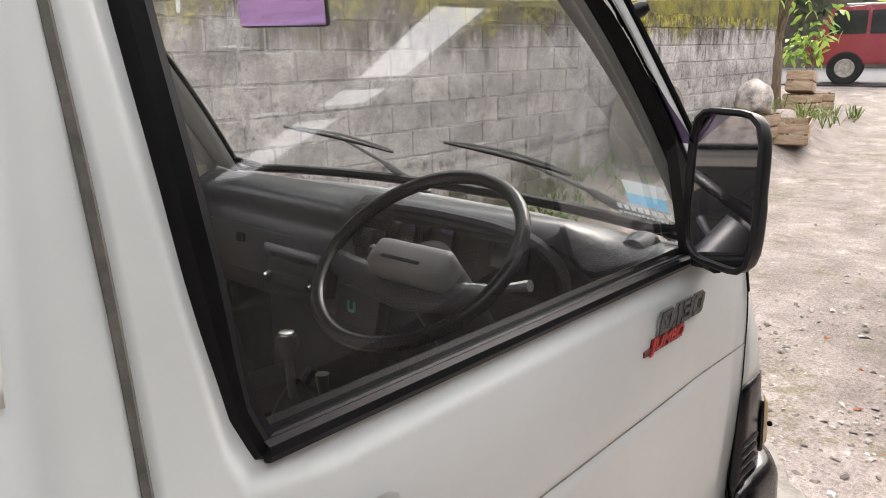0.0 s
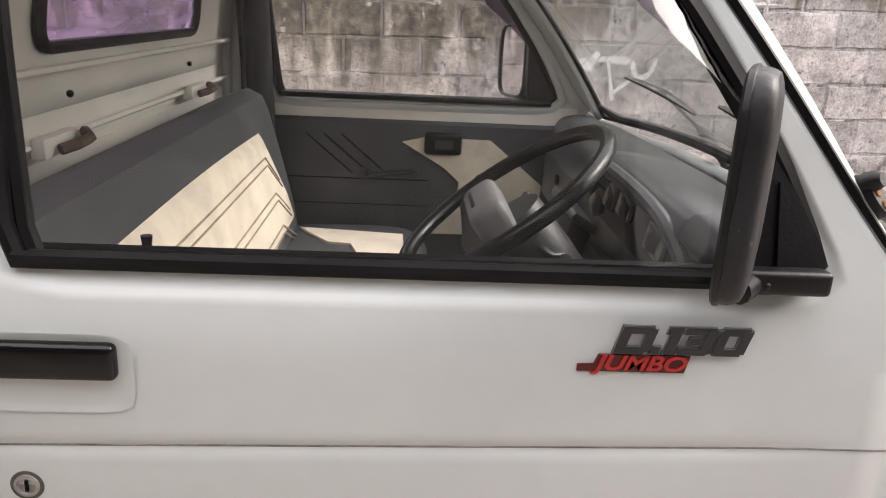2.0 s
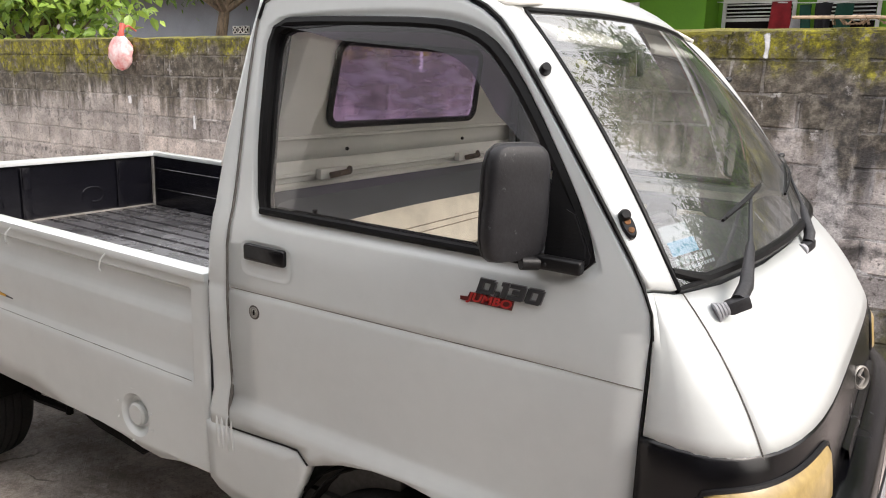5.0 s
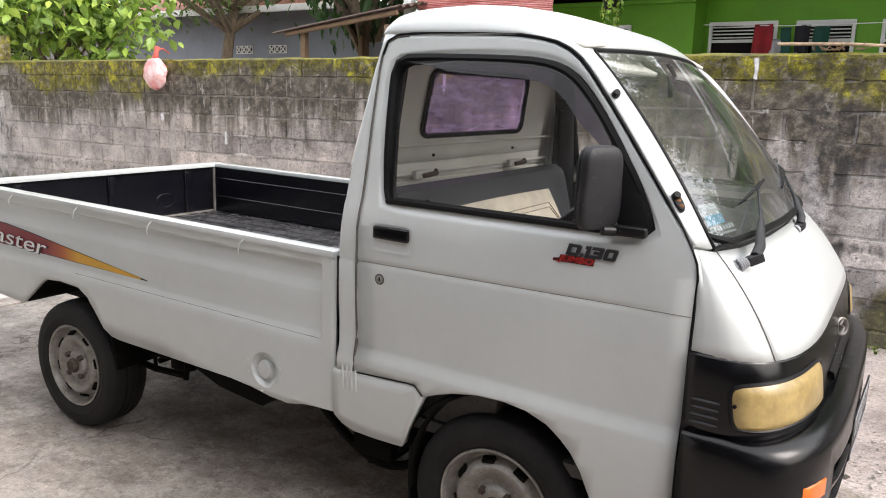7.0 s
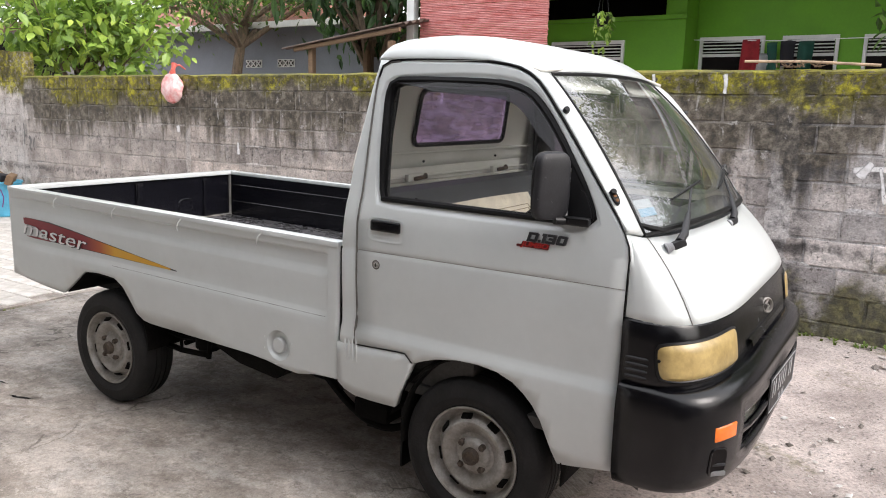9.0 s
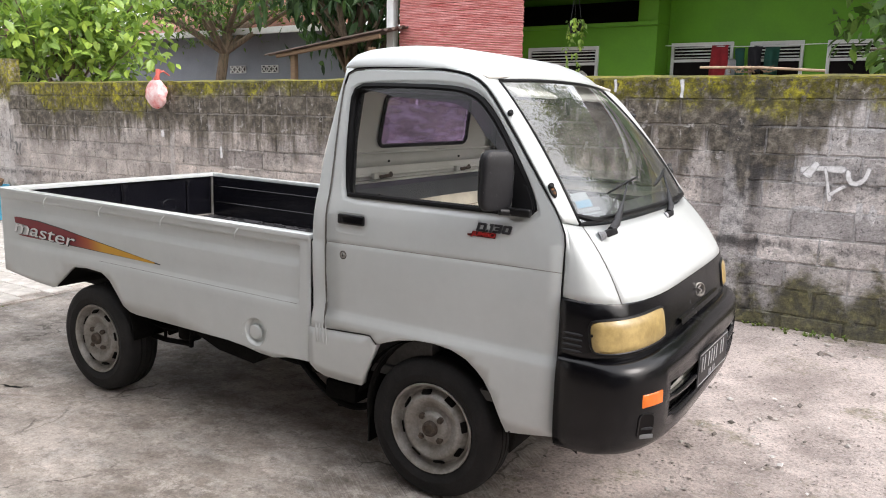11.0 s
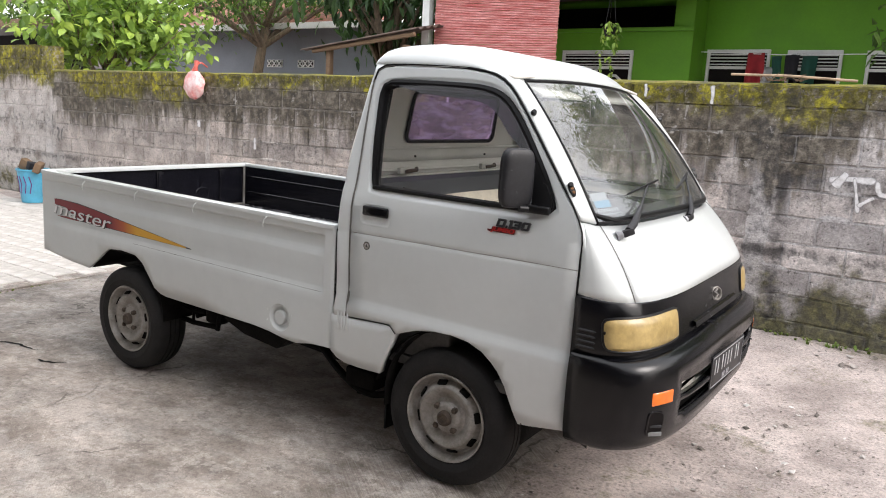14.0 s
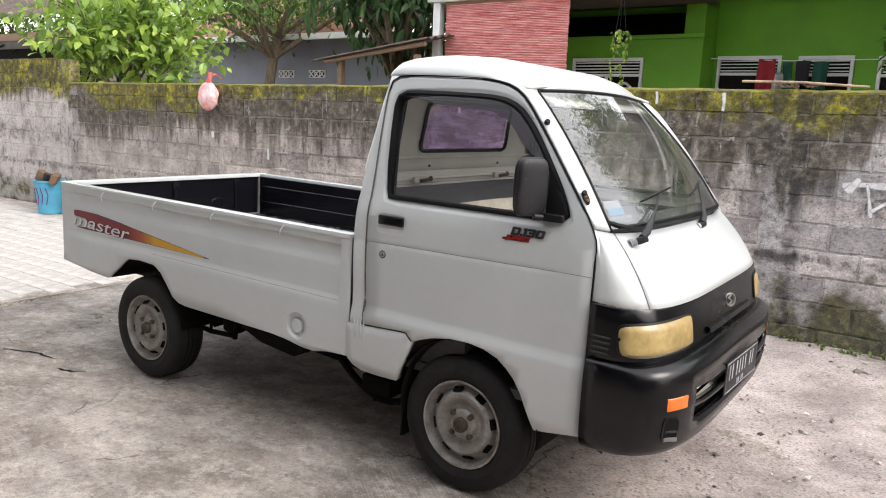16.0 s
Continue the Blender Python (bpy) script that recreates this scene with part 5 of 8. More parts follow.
def screen_pt(u, v):
    """The windscreen: u from -1 (right) to 1 (left), v from 0 (sill) to 1 (header)."""
    lo = Vector((0.577 - 0.083 * abs(u) ** 2.4, 0.65 * u, 1.097 - 0.013 * u * u))
    hi = Vector((0.165 - 0.052 * abs(u) ** 2.4, 0.535 * u, 1.558 - 0.015 * u * u))
    p = lo.lerp(hi, v) + Vector((0.79, 0, 0.61)) * (0.022 * 4 * v * (1 - v))
    p.y *= 1 + 0.088 * v * (1 - v)
    return p


def cab_side(s):
    tag = "right" if s < 0 else "left"
    out = (0, s, 0)
    # door skin: the lower panel, and one frame all round the window that rolls in towards the glass
    bm = bmesh.new()
    rows = []
    hs = [0.40, 0.50, 0.575, 0.604, 0.610, 0.616, 0.622, 0.636, 0.650, 0.657, 0.664, 0.70, 0.78, 0.86, 0.900, 0.907, 0.912, 0.918, 0.924, 0.929, 0.936, 0.97, 1.0, 1.02]
    for h in hs:
        rows.append([side((x, max(h + (crease_z(x) - 0.918 if 0.895 < h < 0.94 else 0.0), zb)), s) for x, zb in SILL_X])
    rows.insert(0, [side((x, zb), s) for x, zb in SILL_X])
    grid(rows, bm, out)
    n = 44
    rear_edge = [(-0.489, 1.45), (-0.484, 1.25), (-0.485, 1.12), (-0.487, 1.06), (-0.490, 1.02)]
    o2 = smooth_line([(*p, 0) for p in DOOR_TOP[:14] + [(-0.485, 1.54)] + rear_edge], n, 1)
    i2 = smooth_line([(*p, 0) for p in WINDOW], n, 1)
    I = i2 + [Vector((x, 1.1065, 0)) for x in np.linspace(-0.39, 0.335, 16)]
    below = [Vector((x, 1.02, 0)) for x, _ in SILL_X][1:-1]
    sill_in = [Vector((float(np.interp(p.x, [-0.49, -0.36, 0.31, 0.485], [-0.402, -0.35, 0.30, 0.345])), 1.1065, 0)) for p in below]
    outer, inner = o2 + below, i2 + sill_in
    outer, inner = outer + outer[:1], inner + inner[:1]
    ring = []
    for step in range(12):
        row = []
        for a, b in zip(outer, inner):
            far = (a - b).length
            d = (far, 0.85 * far, 0.70 * far, min(0.034, 0.62 * far), min(0.030, 0.55 * far), min(0.026, 0.48 * far), min(0.022, 0.41 * far), min(0.018, 0.34 * far), min(0.014, 0.27 * far), 0.006, 0.001, 0.0)[step]
            c = b.lerp(a, d / far)
            row.append(side((c.x, c.y), s, -0.016 if step == 11 else -0.0065 * (1 - smooth_step(d, 0.014, 0.031))))
        ring.append(row)
    grid(ring, bm)
    bmesh.ops.remove_doubles(bm, verts=bm.verts[:], dist=2e-4)
    bm.normal_update()
    for f in bm.faces:
        if f.normal.y * s < 0:
            f.normal_flip()
    door = part("door", bm, "paint", truck, f"white cab door with closed window, {'chrome lock and badge' if s < 0 else 'grey and cream trim inside'}", mods=solid(0.022))
    bm = bmesh.new()
    tube(bm, [side((x, crease_z(x)), s, 0.0004) for x in np.linspace(-0.488, 0.483, 24)], 0.0010, 6)
    part("crease_line", bm, "crease_dirt", door)
    # black weatherstrip round the opening
    bm = bmesh.new()
    loop = [side((p.x, p.y), s, -0.010) for p in I]
    tube(bm, loop, [0.0098 + 0.005 * smooth_step(p.z, 1.14, 1.24) for p in loop], 8, closed=True)
    part("weatherstrip", bm, "rubber", door)
    bm = bmesh.new()
    tube(bm, [side((x, 1.108), s, -0.002) for x in np.linspace(-0.402, 0.352, 12)], 0.0085, 8)
    part("sill_strip", bm, "rubber", door)
    bm = bmesh.new()
    tube(bm, [side((x, 1.108), s, -0.030) for x in np.linspace(-0.40, 0.352, 12)], 0.0085, 8)
    part("inner_sill_strip", bm, "rubber", door)
    bm = bmesh.new()
    tube(bm, [side((p.x + 0.012, p.y - 0.006), s, -0.022) for p in i2[22:]], 0.011, 8)
    part("glass_channel", bm, "rubber", door)
    # dark gutter line over the door
    bm = bmesh.new()
    tube(bm, [side((p.x + 0.004 * (k < 18), p.y + 0.006 * (k > 2)), s, 0.0) for k, p in enumerate(o2[:32])], [0.0028, 0.0028, 0.003, 0.0034, 0.004] + [0.0046] * 27, 6)
    part("gutter_seal", bm, "rubber", door)
    bm = bmesh.new()
    tube(bm, [side((0.4868, z), s, -0.0012) for z in np.linspace(0.375, 1.03, 14)], 0.0024, 6)
    part("shut_line", bm, "rubber", door)
    bm = bmesh.new()
    tube(bm, [side((-0.4925, z), s, -0.002) for z in np.linspace(0.575, 1.0, 9)] + [side((p.x - 0.0028, p.y), s, -0.002) for p in o2[::-1][:16]], 0.0048, 6)
    part("shut_line", bm, "seam_grey", door)
    bm = bmesh.new()
    tube(bm, [side((x, np.interp(x, [-0.49, -0.27, -0.24], [0.573, 0.586, 0.556])), s, -0.0005) for x in np.linspace(-0.49, -0.24, 10)], 0.0025, 6)
    part("shut_line", bm, "rubber", door)
    # window pane
    rows = []
    for f in np.linspace(0, 1, 9):
        z = 1.09 + f * 0.425
        front = np.interp(z, [1.09, 1.16, 1.25, 1.378, 1.455, 1.49, 1.515], [0.385, 0.365, 0.30, 0.205, 0.135, 0.085, 0.0])
        rear = np.interp(z, [1.09, 1.20, 1.45, 1.515], [-0.41, -0.42, -0.44, -0.405])
        rows.append([side((x, z), s, -0.016) for x in np.linspace(rear, front, 12)])
    pane = part("window_pane", grid(rows, None, out), "glass", door, "clear door glass")
    pane.visible_shadow = False
    # smoked rain visor along the top of the window
    rows = []
    vis_o = smooth_line([(0.285, 1.268, 0)] + [(*p, 0) for p in WINDOW[5:12]], 30, 1)
    for f, off in ((0.0, 0.006), (0.5, 0.022), (1.0, 0.03)):
        row = []
        for k, p in enumerate(vis_o):
            wdt = 0.038 * min(1, (k + 1) / 6) * (1.0 if k < 24 else max(0.1, (29 - k) / 6))
            d = Vector((-0.05 - p.x, 1.22 - p.y, 0)).normalized()
            q = p + d * (wdt * f + 0.006)
            row.append(side((q.x, q.y), s, off))
        rows.append(row)
    vz = part("rain_visor", grid(rows, None, out), "visor", door, "smoky purple plastic rain visor")
    vz.visible_shadow = False
    # pillar behind the door and the panel below it
    zs = [0.565, 0.60, 0.65, 0.72, 0.80, 0.91, 0.918, 0.93, 1.02, 1.08, 1.105, 1.20, 1.35, 1.47, 1.54, 1.578]
    rows = []
    for z in zs:
        r = np.interp(z, [0.57, 0.95, 1.2, 1.47, 1.578], [-0.575, -0.575, -0.557, -0.524, -0.505])
        f = np.interp(z, [0.57, 1.05, 1.2, 1.47, 1.54, 1.578], [-0.49, -0.486, -0.485, -0.491, -0.487, -0.43])
        row = [side((x, z), s, 0.0) for x in np.linspace(f, min(f - 0.008, r + 0.022), 4)]
        row += [side((r + 0.012, z), s, -0.004), side((r, z), s, -0.02), side((r, z), s, -0.05)]
        rows.append(row)
    part("door_pillar", grid(rows, None, out), "paint", truck, mods=solid(0.03))
    bx = [(-0.575, 0.41), (-0.545, 0.385), (-0.50, 0.37), (-0.42, 0.368), (-0.35, 0.37), (-0.315, 0.372), (-0.30, 0.42), (-0.27, 0.485), (-0.24, 0.55)]
    rows = []
    for f in (0, 0.2, 0.5, 0.8, 1.0):
        rows.append([side((x, zb + f * (np.interp(x, [-0.575, -0.49, -0.27, -0.24], [0.565, 0.572, 0.584, 0.554]) - zb)), s, 0.0) for x, zb in bx])
    low = part("rocker_panel", grid(rows, None, out), "paint", truck, mods=solid(0.03))
    bm = bmesh.new()
    for k in range(4):
        x = -0.535 + k * 0.017
        tube(bm, [side((x, z), s, 0.0) for z in (0.505, 0.52, 0.575, 0.59)], [0.001, 0.004, 0.004, 0.001], 6)
    part("vent_rib", bm, "paint", low)
    # pillar beside the windscreen
    rows = []
    line = smooth_line([(*p, 0) for p in [(0.465, 1.096)] + DOOR_TOP[4:11] + [(-0.03, 1.569)]], 26, 1)
    for f in (0, 0.12, 0.35, 0.6, 0.85, 1.0):
        row = []
        for k, p in enumerate(line):
            t = k / (len(line) - 1)
            e = screen_pt(s * 1.0, min(1.0, t * 1.12)) if t < 0.9 else screen_pt(s * (1.0 - (t - 0.9) * 0.9), 1.0)
            a = side((p.x + 0.006, p.y + 0.008), s, 0.0)
            c = a.lerp(e, f)
            c += Vector((0.55, s * 0.55, 0.35)) * (0.024 * 4 * f * (1 - f)) * min(1, 0.3 + t)
            row.append(c)
        rows.append(row)
    part("windscreen_pillar", grid(rows, None, (0.4, s, 0.3)), "paint", truck, mods=solid(0.02))
    # black triangle ahead of the window that carries the mirror
    bm = bmesh.new()
    tri = [(0.345, 1.108), (0.285, 1.108), (0.275, 1.28), (0.30, 1.25), (0.353, 1.16), (0.367, 1.132), (0.366, 1.120), (0.358, 1.111)]
    plate(bm, [side(p, s, -0.014) for p in tri], (0, s, 0.15), 0.016)
    base = part("mirror_base", bm, "black_plastic", door)
    bm = bmesh.new()
    plate(bm, [side(p, s, 0.002) for p in [(0.350, 1.116), (0.318, 1.118), (0.314, 1.205), (0.330, 1.198), (0.356, 1.15), (0.361, 1.128)]], (0, s, 0.15), 0.006)
    part("mirror_base_cover", bm, "black_plastic", door)
    return door


right_door, left_door = cab_side(-1), cab_side(1)

# roof
rows = []
xs = [-0.505, -0.50, -0.48, -0.44, -0.38, -0.28, -0.16, -0.06, 0.02, 0.08, 0.12, 0.15]
for k, x in enumerate(xs):
    zc = np.interp(x, [-0.505, -0.50, -0.48, -0.44, -0.38, -0.28, -0.12, -0.02, 0.06, 0.12, 0.165], [1.60, 1.636, 1.660, 1.670, 1.676, 1.68, 1.672, 1.652, 1.62, 1.587, 1.558])
    row = []
    for y in [-1, -0.997, -0.985, -0.96, -0.92, -0.86, -0.75, -0.6, -0.4, -0.2, 0, 0.2, 0.4, 0.6, 0.75, 0.86, 0.92, 0.96, 0.985, 0.997, 1]:
        ze = np.interp(x, [-0.5, -0.03, 0.06, 0.15], [1.578, 1.576, 1.562, 1.535])
        ye = np.interp(x, [-0.505, -0.46, -0.03, 0.06, 0.15], [0.626, 0.638, 0.640, 0.617, 0.53])
        h = (1 - abs(y) ** (3.4 + 3.6 * min(1, max(0, (0.1 - x) / 0.25)))) ** 0.5
        xx = x + (0.015 - 0.052 * abs(y) ** 2.4) * max(0, (x + 0.1) / 0.25)
        row.append(Vector((xx, ye * y, ze + (zc - ze) * h)))
    rows.append(row)
part("roof", grid(rows, None, (0, 0, 1)), "paint", truck, mods=solid(0.02))
rows = [[Vector((x, 0.62 * y, 1.60 + 0.03 * (1 - y * y) - 0.18 * max(0, x + 0.02) - 0.03)) for y in np.linspace(-1, 1, 9)] for x in np.linspace(-0.49, 0.12, 7)]
part("headliner", grid(rows, None, (0, 0, -1)), "inner_paint", truck, mods=solid(0.01))

# back wall of the cab, with a round-cornered opening
def back_x(z):
    return float(np.interp(z, [0.37, 0.95, 1.2, 1.47, 1.58], [-0.575, -0.575, -0.556, -0.516, -0.49]))


def ring_rows(outer, inner, fs):
    return [[Vector(a).lerp(Vector(b), f) for a, b in zip(outer, inner)] for f in fs]


def rounded(cy, cz, wy, wz, r, n=6, lean=0.0):
    pts = []
    for qy, qz, a0 in ((1, 1, 0), (-1, 1, 90), (-1, -1, 180), (1, -1, 270)):
        for k in range(n + 1):
            a = radians(a0 + 90 * k / n)
            y, z = cy + qy * (wy - r) + r * math.cos(a), cz + qz * (wz - r) + r * math.sin(a)
            y *= 1 - lean * (z - cz)
            pts.append((y, z))
    return pts


inner = rounded(-0.006, 1.381, 0.362, 0.107, 0.035, lean=0.18)
rows = []
for f in (0, 0.3, 0.6, 0.9, 1.0):
    row = []
    for y, z in inner + inner[:1]:
        ang = max(abs(y) / 0.66, abs(z - 1.385) / 0.20)
        oy, oz = y / ang, 1.385 + (z - 1.385) / ang
        py, pz = oy + (y - oy) * f, oz + (z - oz) * f
        row.append(Vector((back_x(pz) + 0.012, py * (1 if f else (W(pz) - 0.01) / 0.66 if abs(py) > 0.655 else 1), pz)))
    rows.append(row)
bm = grid(rows, None, (-1, 0, 0))
back = part("cab_back_wall", bm, "inner_paint", truck, mods=solid(-0.012))
rows = []
for z in (0.40, 0.70, 0.90, 1.06, 1.12, 1.125, 1.13, 1.185):
    d = 0.012 if 1.12 < z < 1.13 else 0.0
    rows.append([Vector((back_x(z) + 0.012 - d, y, z)) for y in np.linspace(0.035 - W(z), W(z) - 0.035, 12)])
part("cab_back_panel", grid(rows, None, (-1, 0, 0)), "inner_paint", truck, mods=solid(-0.012))
bm = bmesh.new()
tube(bm, [Vector((back_x(z) + 0.018, y, z)) for y, z in inner], 0.0095, 8, closed=True)
part("rear_window_seal", bm, "rubber", truck)
cen = [Vector((back_x(z) + 0.014, y, z)) for y, z in inner]
bm = bmesh.new()
f = bm.faces.new([bm.verts.new(p) for p in cen])
pane = part("rear_window_pane", bm, "tint_glass", truck, "rear window with purple film")
pane.visible_shadow = False
bm = bmesh.new()
tube(bm, [(back_x(1.245) + 0.026, y, 1.245) for y in np.linspace(-0.66, 0.66, 8)], 0.006, 6)
tube(bm, [(back_x(1.15) + 0.026, y, 1.15) for y in np.linspace(-0.66, 0.66, 8)], 0.006, 6)
part("back_wall_rib", bm, "inner_paint", truck)

# windscreen with its rubber
us = np.linspace(-1, 1, 25)
rows = [[screen_pt(u, v) for u in us] for v in np.linspace(0, 1, 13)]
ws = part("windscreen", grid(rows, None, (1, 0, 0.6)), "ws_glass", truck, "clear laminated windscreen with a blue sticker")
ws.visible_shadow = False
bm = bmesh.new()
loop = [screen_pt(u, 0) for u in us] + [screen_pt(1, v) for v in np.linspace(0, 1, 13)[1:]] + [screen_pt(u, 1) for u in us[::-1][1:]] + [screen_pt(-1, v) for v in np.linspace(1, 0, 13)[1:-1]]
tube(bm, loop, 0.0068, 8, closed=True)
part("windscreen_seal", bm, "rubber", truck)
bm = bmesh.new()
tube(bm, [screen_pt(u, 0.006 + 0.05 * max(0.0, abs(u) - 0.88) / 0.12) for u in np.linspace(-0.995, 0.995, 33)], [0.007 + 0.0045 * min(1, 8 * (1 - abs(u))) for u in np.linspace(-0.995, 0.995, 33)], 8)
part("windscreen_lower_seal", bm, "rubber", truck)

# sloping front: corner panels and hood
top = [(0.466, -0.731, 1.093), (0.484, -0.69, 1.085), (0.496, -0.655, 1.077), (0.533, -0.50, 1.070), (0.564, -0.3, 1.074), (0.577, 0, 1.076)]
top = top + [(x, -y, z) for x, y, z in top[-2::-1]]
low_row = nose_row(0.845, 0.736, 0.187, 0.753)
n = len(low_row)


def top_at(y):
    ys = [p[1] for p in top]
    return Vector((float(np.interp(y, ys, [p[0] for p in top])), y, float(np.interp(y, ys, [p[2] for p in top]))))


hood_rows = []
for f in np.linspace(0, 1, 9):
    row = []
    for k, p in enumerate(low_row):
        ty = abs(p.y) * 0.731 / 0.753
        q = top_at(math.copysign(ty - 0.022 * math.exp(-(((ty - 0.67) / 0.10) ** 2)) * (k not in (0, n - 1)), p.y))
        c = p.lerp(q, f)
        if k in (0, n - 1):
            c.x = float(np.interp(c.z, [0.845, 1.0, 1.02, 1.045, 1.07, 1.093], [0.492, 0.492, 0.491, 0.4885, 0.481, 0.468]))
            c.y = math.copysign(W(c.z, 0.47), p.y)
        c += Vector((0.7, 0.5 * np.sign(c.y) * (abs(c.y) > 0.55), 0.5)) * 0.018 * 4 * f * (1 - f) * (0.0 if k in (0, n - 1) else 1)
        row.append(c)
    hood_rows.append(row)
cut = next(k for k, p in enumerate(low_row) if p.y > -0.69)
part("corner_panel", grid([r[: cut + 1] for r in hood_rows], None, (0.6, -0.6, 0.3)), "paint", truck, mods=solid(0.02))
part("hood", grid([r[cut : n - cut] for r in hood_rows], None, (1, 0, 0.6)), "paint", truck, mods=solid(0.02))
part("corner_panel", grid([r[n - cut - 1 :] for r in hood_rows], None, (0.6, 0.6, 0.3)), "paint", truck, mods=solid(0.02))
for c in (cut, n - cut - 1):
    bm = bmesh.new()
    tube(bm, [r[c] + Vector((0.0005, 0, 0.0005)) for r in hood_rows], 0.0014, 6)
    part("hood_seam", bm, "seam_grey", truck)

# black front panel with the lamps let into it
GR = [(0.86, 0.722, 0.187, 0.752), (0.848, 0.736, 0.19, 0.757), (0.80, 0.745, 0.19, 0.758), (0.74, 0.755, 0.19, 0.758), (0.69, 0.762, 0.19, 0.758), (0.655, 0.765, 0.19, 0.757)]
part("grille_panel", grid([nose_row(*g) for g in GR], None, (1, 0, 0)), "bumper_black", truck, mods=solid(0.02))


def front_pt(y, z, off=0.0):
    xc = float(np.interp(z, [0.655, 0.69, 0.74, 0.80, 0.848], [0.765, 0.762, 0.755, 0.745, 0.736])) + off
    w = 0.758 + off
    a = 0.19
    q = min(1.0, abs(y) / w)
    return Vector((xc - a + a * max(0.0, 1 - q ** 5) ** 0.5, y, z))


def front_arc(s, f, z, off):
    """A point round the corner: f from 0 (side) to 1 (inner end of the lamp)."""
    path = resample([front_pt(s * q * 0.758, z, 0)[:] for q in (1, 0.999, 0.995, 0.985, 0.965, 0.94, 0.905, 0.865, 0.82, 0.77, 0.70, 0.62, 0.595)], 41)
    a = path[min(40, int(f * 40))]
    b = path[min(40, int(f * 40) + 1)]
    d = (path[min(40, int(f * 40) + 1)] - path[max(0, int(f * 40) - 1)]).normalized()
    nrm = Vector((d.y, -d.x, 0)) * (1 if s < 0 else -1)
    if nrm.x + 0.2 * abs(nrm.y) < 0 and nrm.y * s < 0:
        nrm = -nrm
    return a.lerp(b, f * 40 - int(f * 40)) + nrm * off


def headlight(s):
    rows = []
    nz, nf = 9, 19
    for i in range(nz):
        row = []
        for j in range(nf):
            u, v = 2 * j / (nf - 1) - 1, 2 * i / (nz - 1) - 1
            k = (1 - 0.06 * v ** 4)
            g = (1 - 0.13 * abs(u) ** 8)
            fz = 0.753 + 0.055 * v * g + 0.007 * u
            edge = max(abs(u), abs(v))
            off = 0.012 if edge < 0.93 else 0.002
            off += 0.006 * (1 - edge)
            row.append(front_arc(s, 0.53 + 0.455 * u * k, fz, off))
        rows.append(row)
    lamp = part("headlight", grid(rows, None, (1, s * 0.6, 0)), "lens", truck, "yellowed plastic headlight lens")
    bm = bmesh.new()
    loop = [r + Vector((0, 0, 0)) for r in rows[0]] + [r[-1] for r in rows[1:]] + rows[-1][::-1][1:] + [r[0] for r in rows[::-1][1:-1]]
    tube(bm, loop, 0.005, 6, closed=True)
    part("lamp_rim", bm, "black_plastic", lamp)
    bm = bmesh.new()
    c = front_arc(s, 0.095, 0.755, 0.016)
    bmesh.ops.create_uvsphere(bm, u_segments=8, v_segments=6, radius=0.005, matrix=Matrix.Translation(c))
    part("lamp_screw", bm, "chassis", lamp)
    for k in range(4):
        bm = bmesh.new()
        z = 0.692 + k * 0.0185
        tube(bm, [Vector((x, s * 0.7585, z)) for x in (0.505, 0.515, 0.56, 0.57)], [0.002, 0.005, 0.005, 0.002], 6)
        part("side_slat", bm, "black_plastic", lamp)
    return lamp


headlight(-1), headlight(1)

# bumper
BQ = [1.0, 0.995, 0.985, 0.965, 0.94, 0.905, 0.87, 0.83, 0.79, 0.745, 0.70, 0.62, 0.52, 0.40, 0.27, 0.13, 0.0]
BS = [(q, -1) for q in BQ] + [(q, 1) for q in BQ[-2::-1]]
BUMP = [(0.662, 0.752, 0.745), (0.668, 0.773, 0.757), (0.664, 0.795, 0.766), (0.652, 0.815, 0.773), (0.63, 0.827, 0.778), (0.583, 0.831, 0.78), (0.527, 0.832, 0.78), (0.516, 0.832, 0.78),
        (0.460, 0.830, 0.778), (0.42, 0.825, 0.775), (0.388, 0.816, 0.77), (0.365, 0.80, 0.762), (0.350, 0.772, 0.745), (0.348, 0.72, 0.70)]


def bump_row(z, xc, w):
    a = 0.19
    mid = [Vector((xc - a + a * max(0.0, 1 - q ** 4.2) ** 0.5, s * q * w, z + 0.03 * (1 - q ** 2) * (z > 0.62) )) for q, s in BS]
    return [Vector((0.495, -w, z)), Vector((0.56, -w, z)), *mid, Vector((0.56, w, z)), Vector((0.495, w, z))]


def bump_skip(i, j):
    y = BS[j - 2][0] if 2 <= j < len(BS) + 2 else 9
    y2 = BS[j - 1][0] if 1 <= j < len(BS) + 1 else 9
    big = max(y, y2)
    return BUMP[i][0] in (0.583, 0.516) and big <= 0.71


bumper = part("front_bumper", grid([bump_row(*b) for b in BUMP], None, (1, 0, 0), skip=bump_skip), "bumper_black", truck, "black plastic front bumper", mods=solid(0.03))
bm = boxes(((0.69, -0.56, 0.44), (0.72, 0.56, 0.62)), ((0.69, -0.56, 0.445), (0.80, 0.56, 0.455)), bevel=0.004)
part("bumper_recess", bm, "chassis", bumper)
bm = boxes(((0.745, -0.50, 0.520), (0.770, -0.16, 0.562)), ((0.745, 0.16, 0.520), (0.770, 0.50, 0.562)), ((0.770, -0.545, 0.487), (0.792, 0.545, 0.509)), bevel=0.006)
part("crossmember", bm, "inner_paint", bumper, "white crossmember behind the bumper slots")


def bump_pt(y, z, off=0.0):
    xc = float(np.interp(z, [b[0] for b in BUMP[:3:-1]], [b[1] for b in BUMP[:3:-1]]))
    q = abs(y) / 0.778
    return Vector((xc - 0.19 + 0.19 * (1 - q ** 4.2) ** 0.5 + off, y, z))


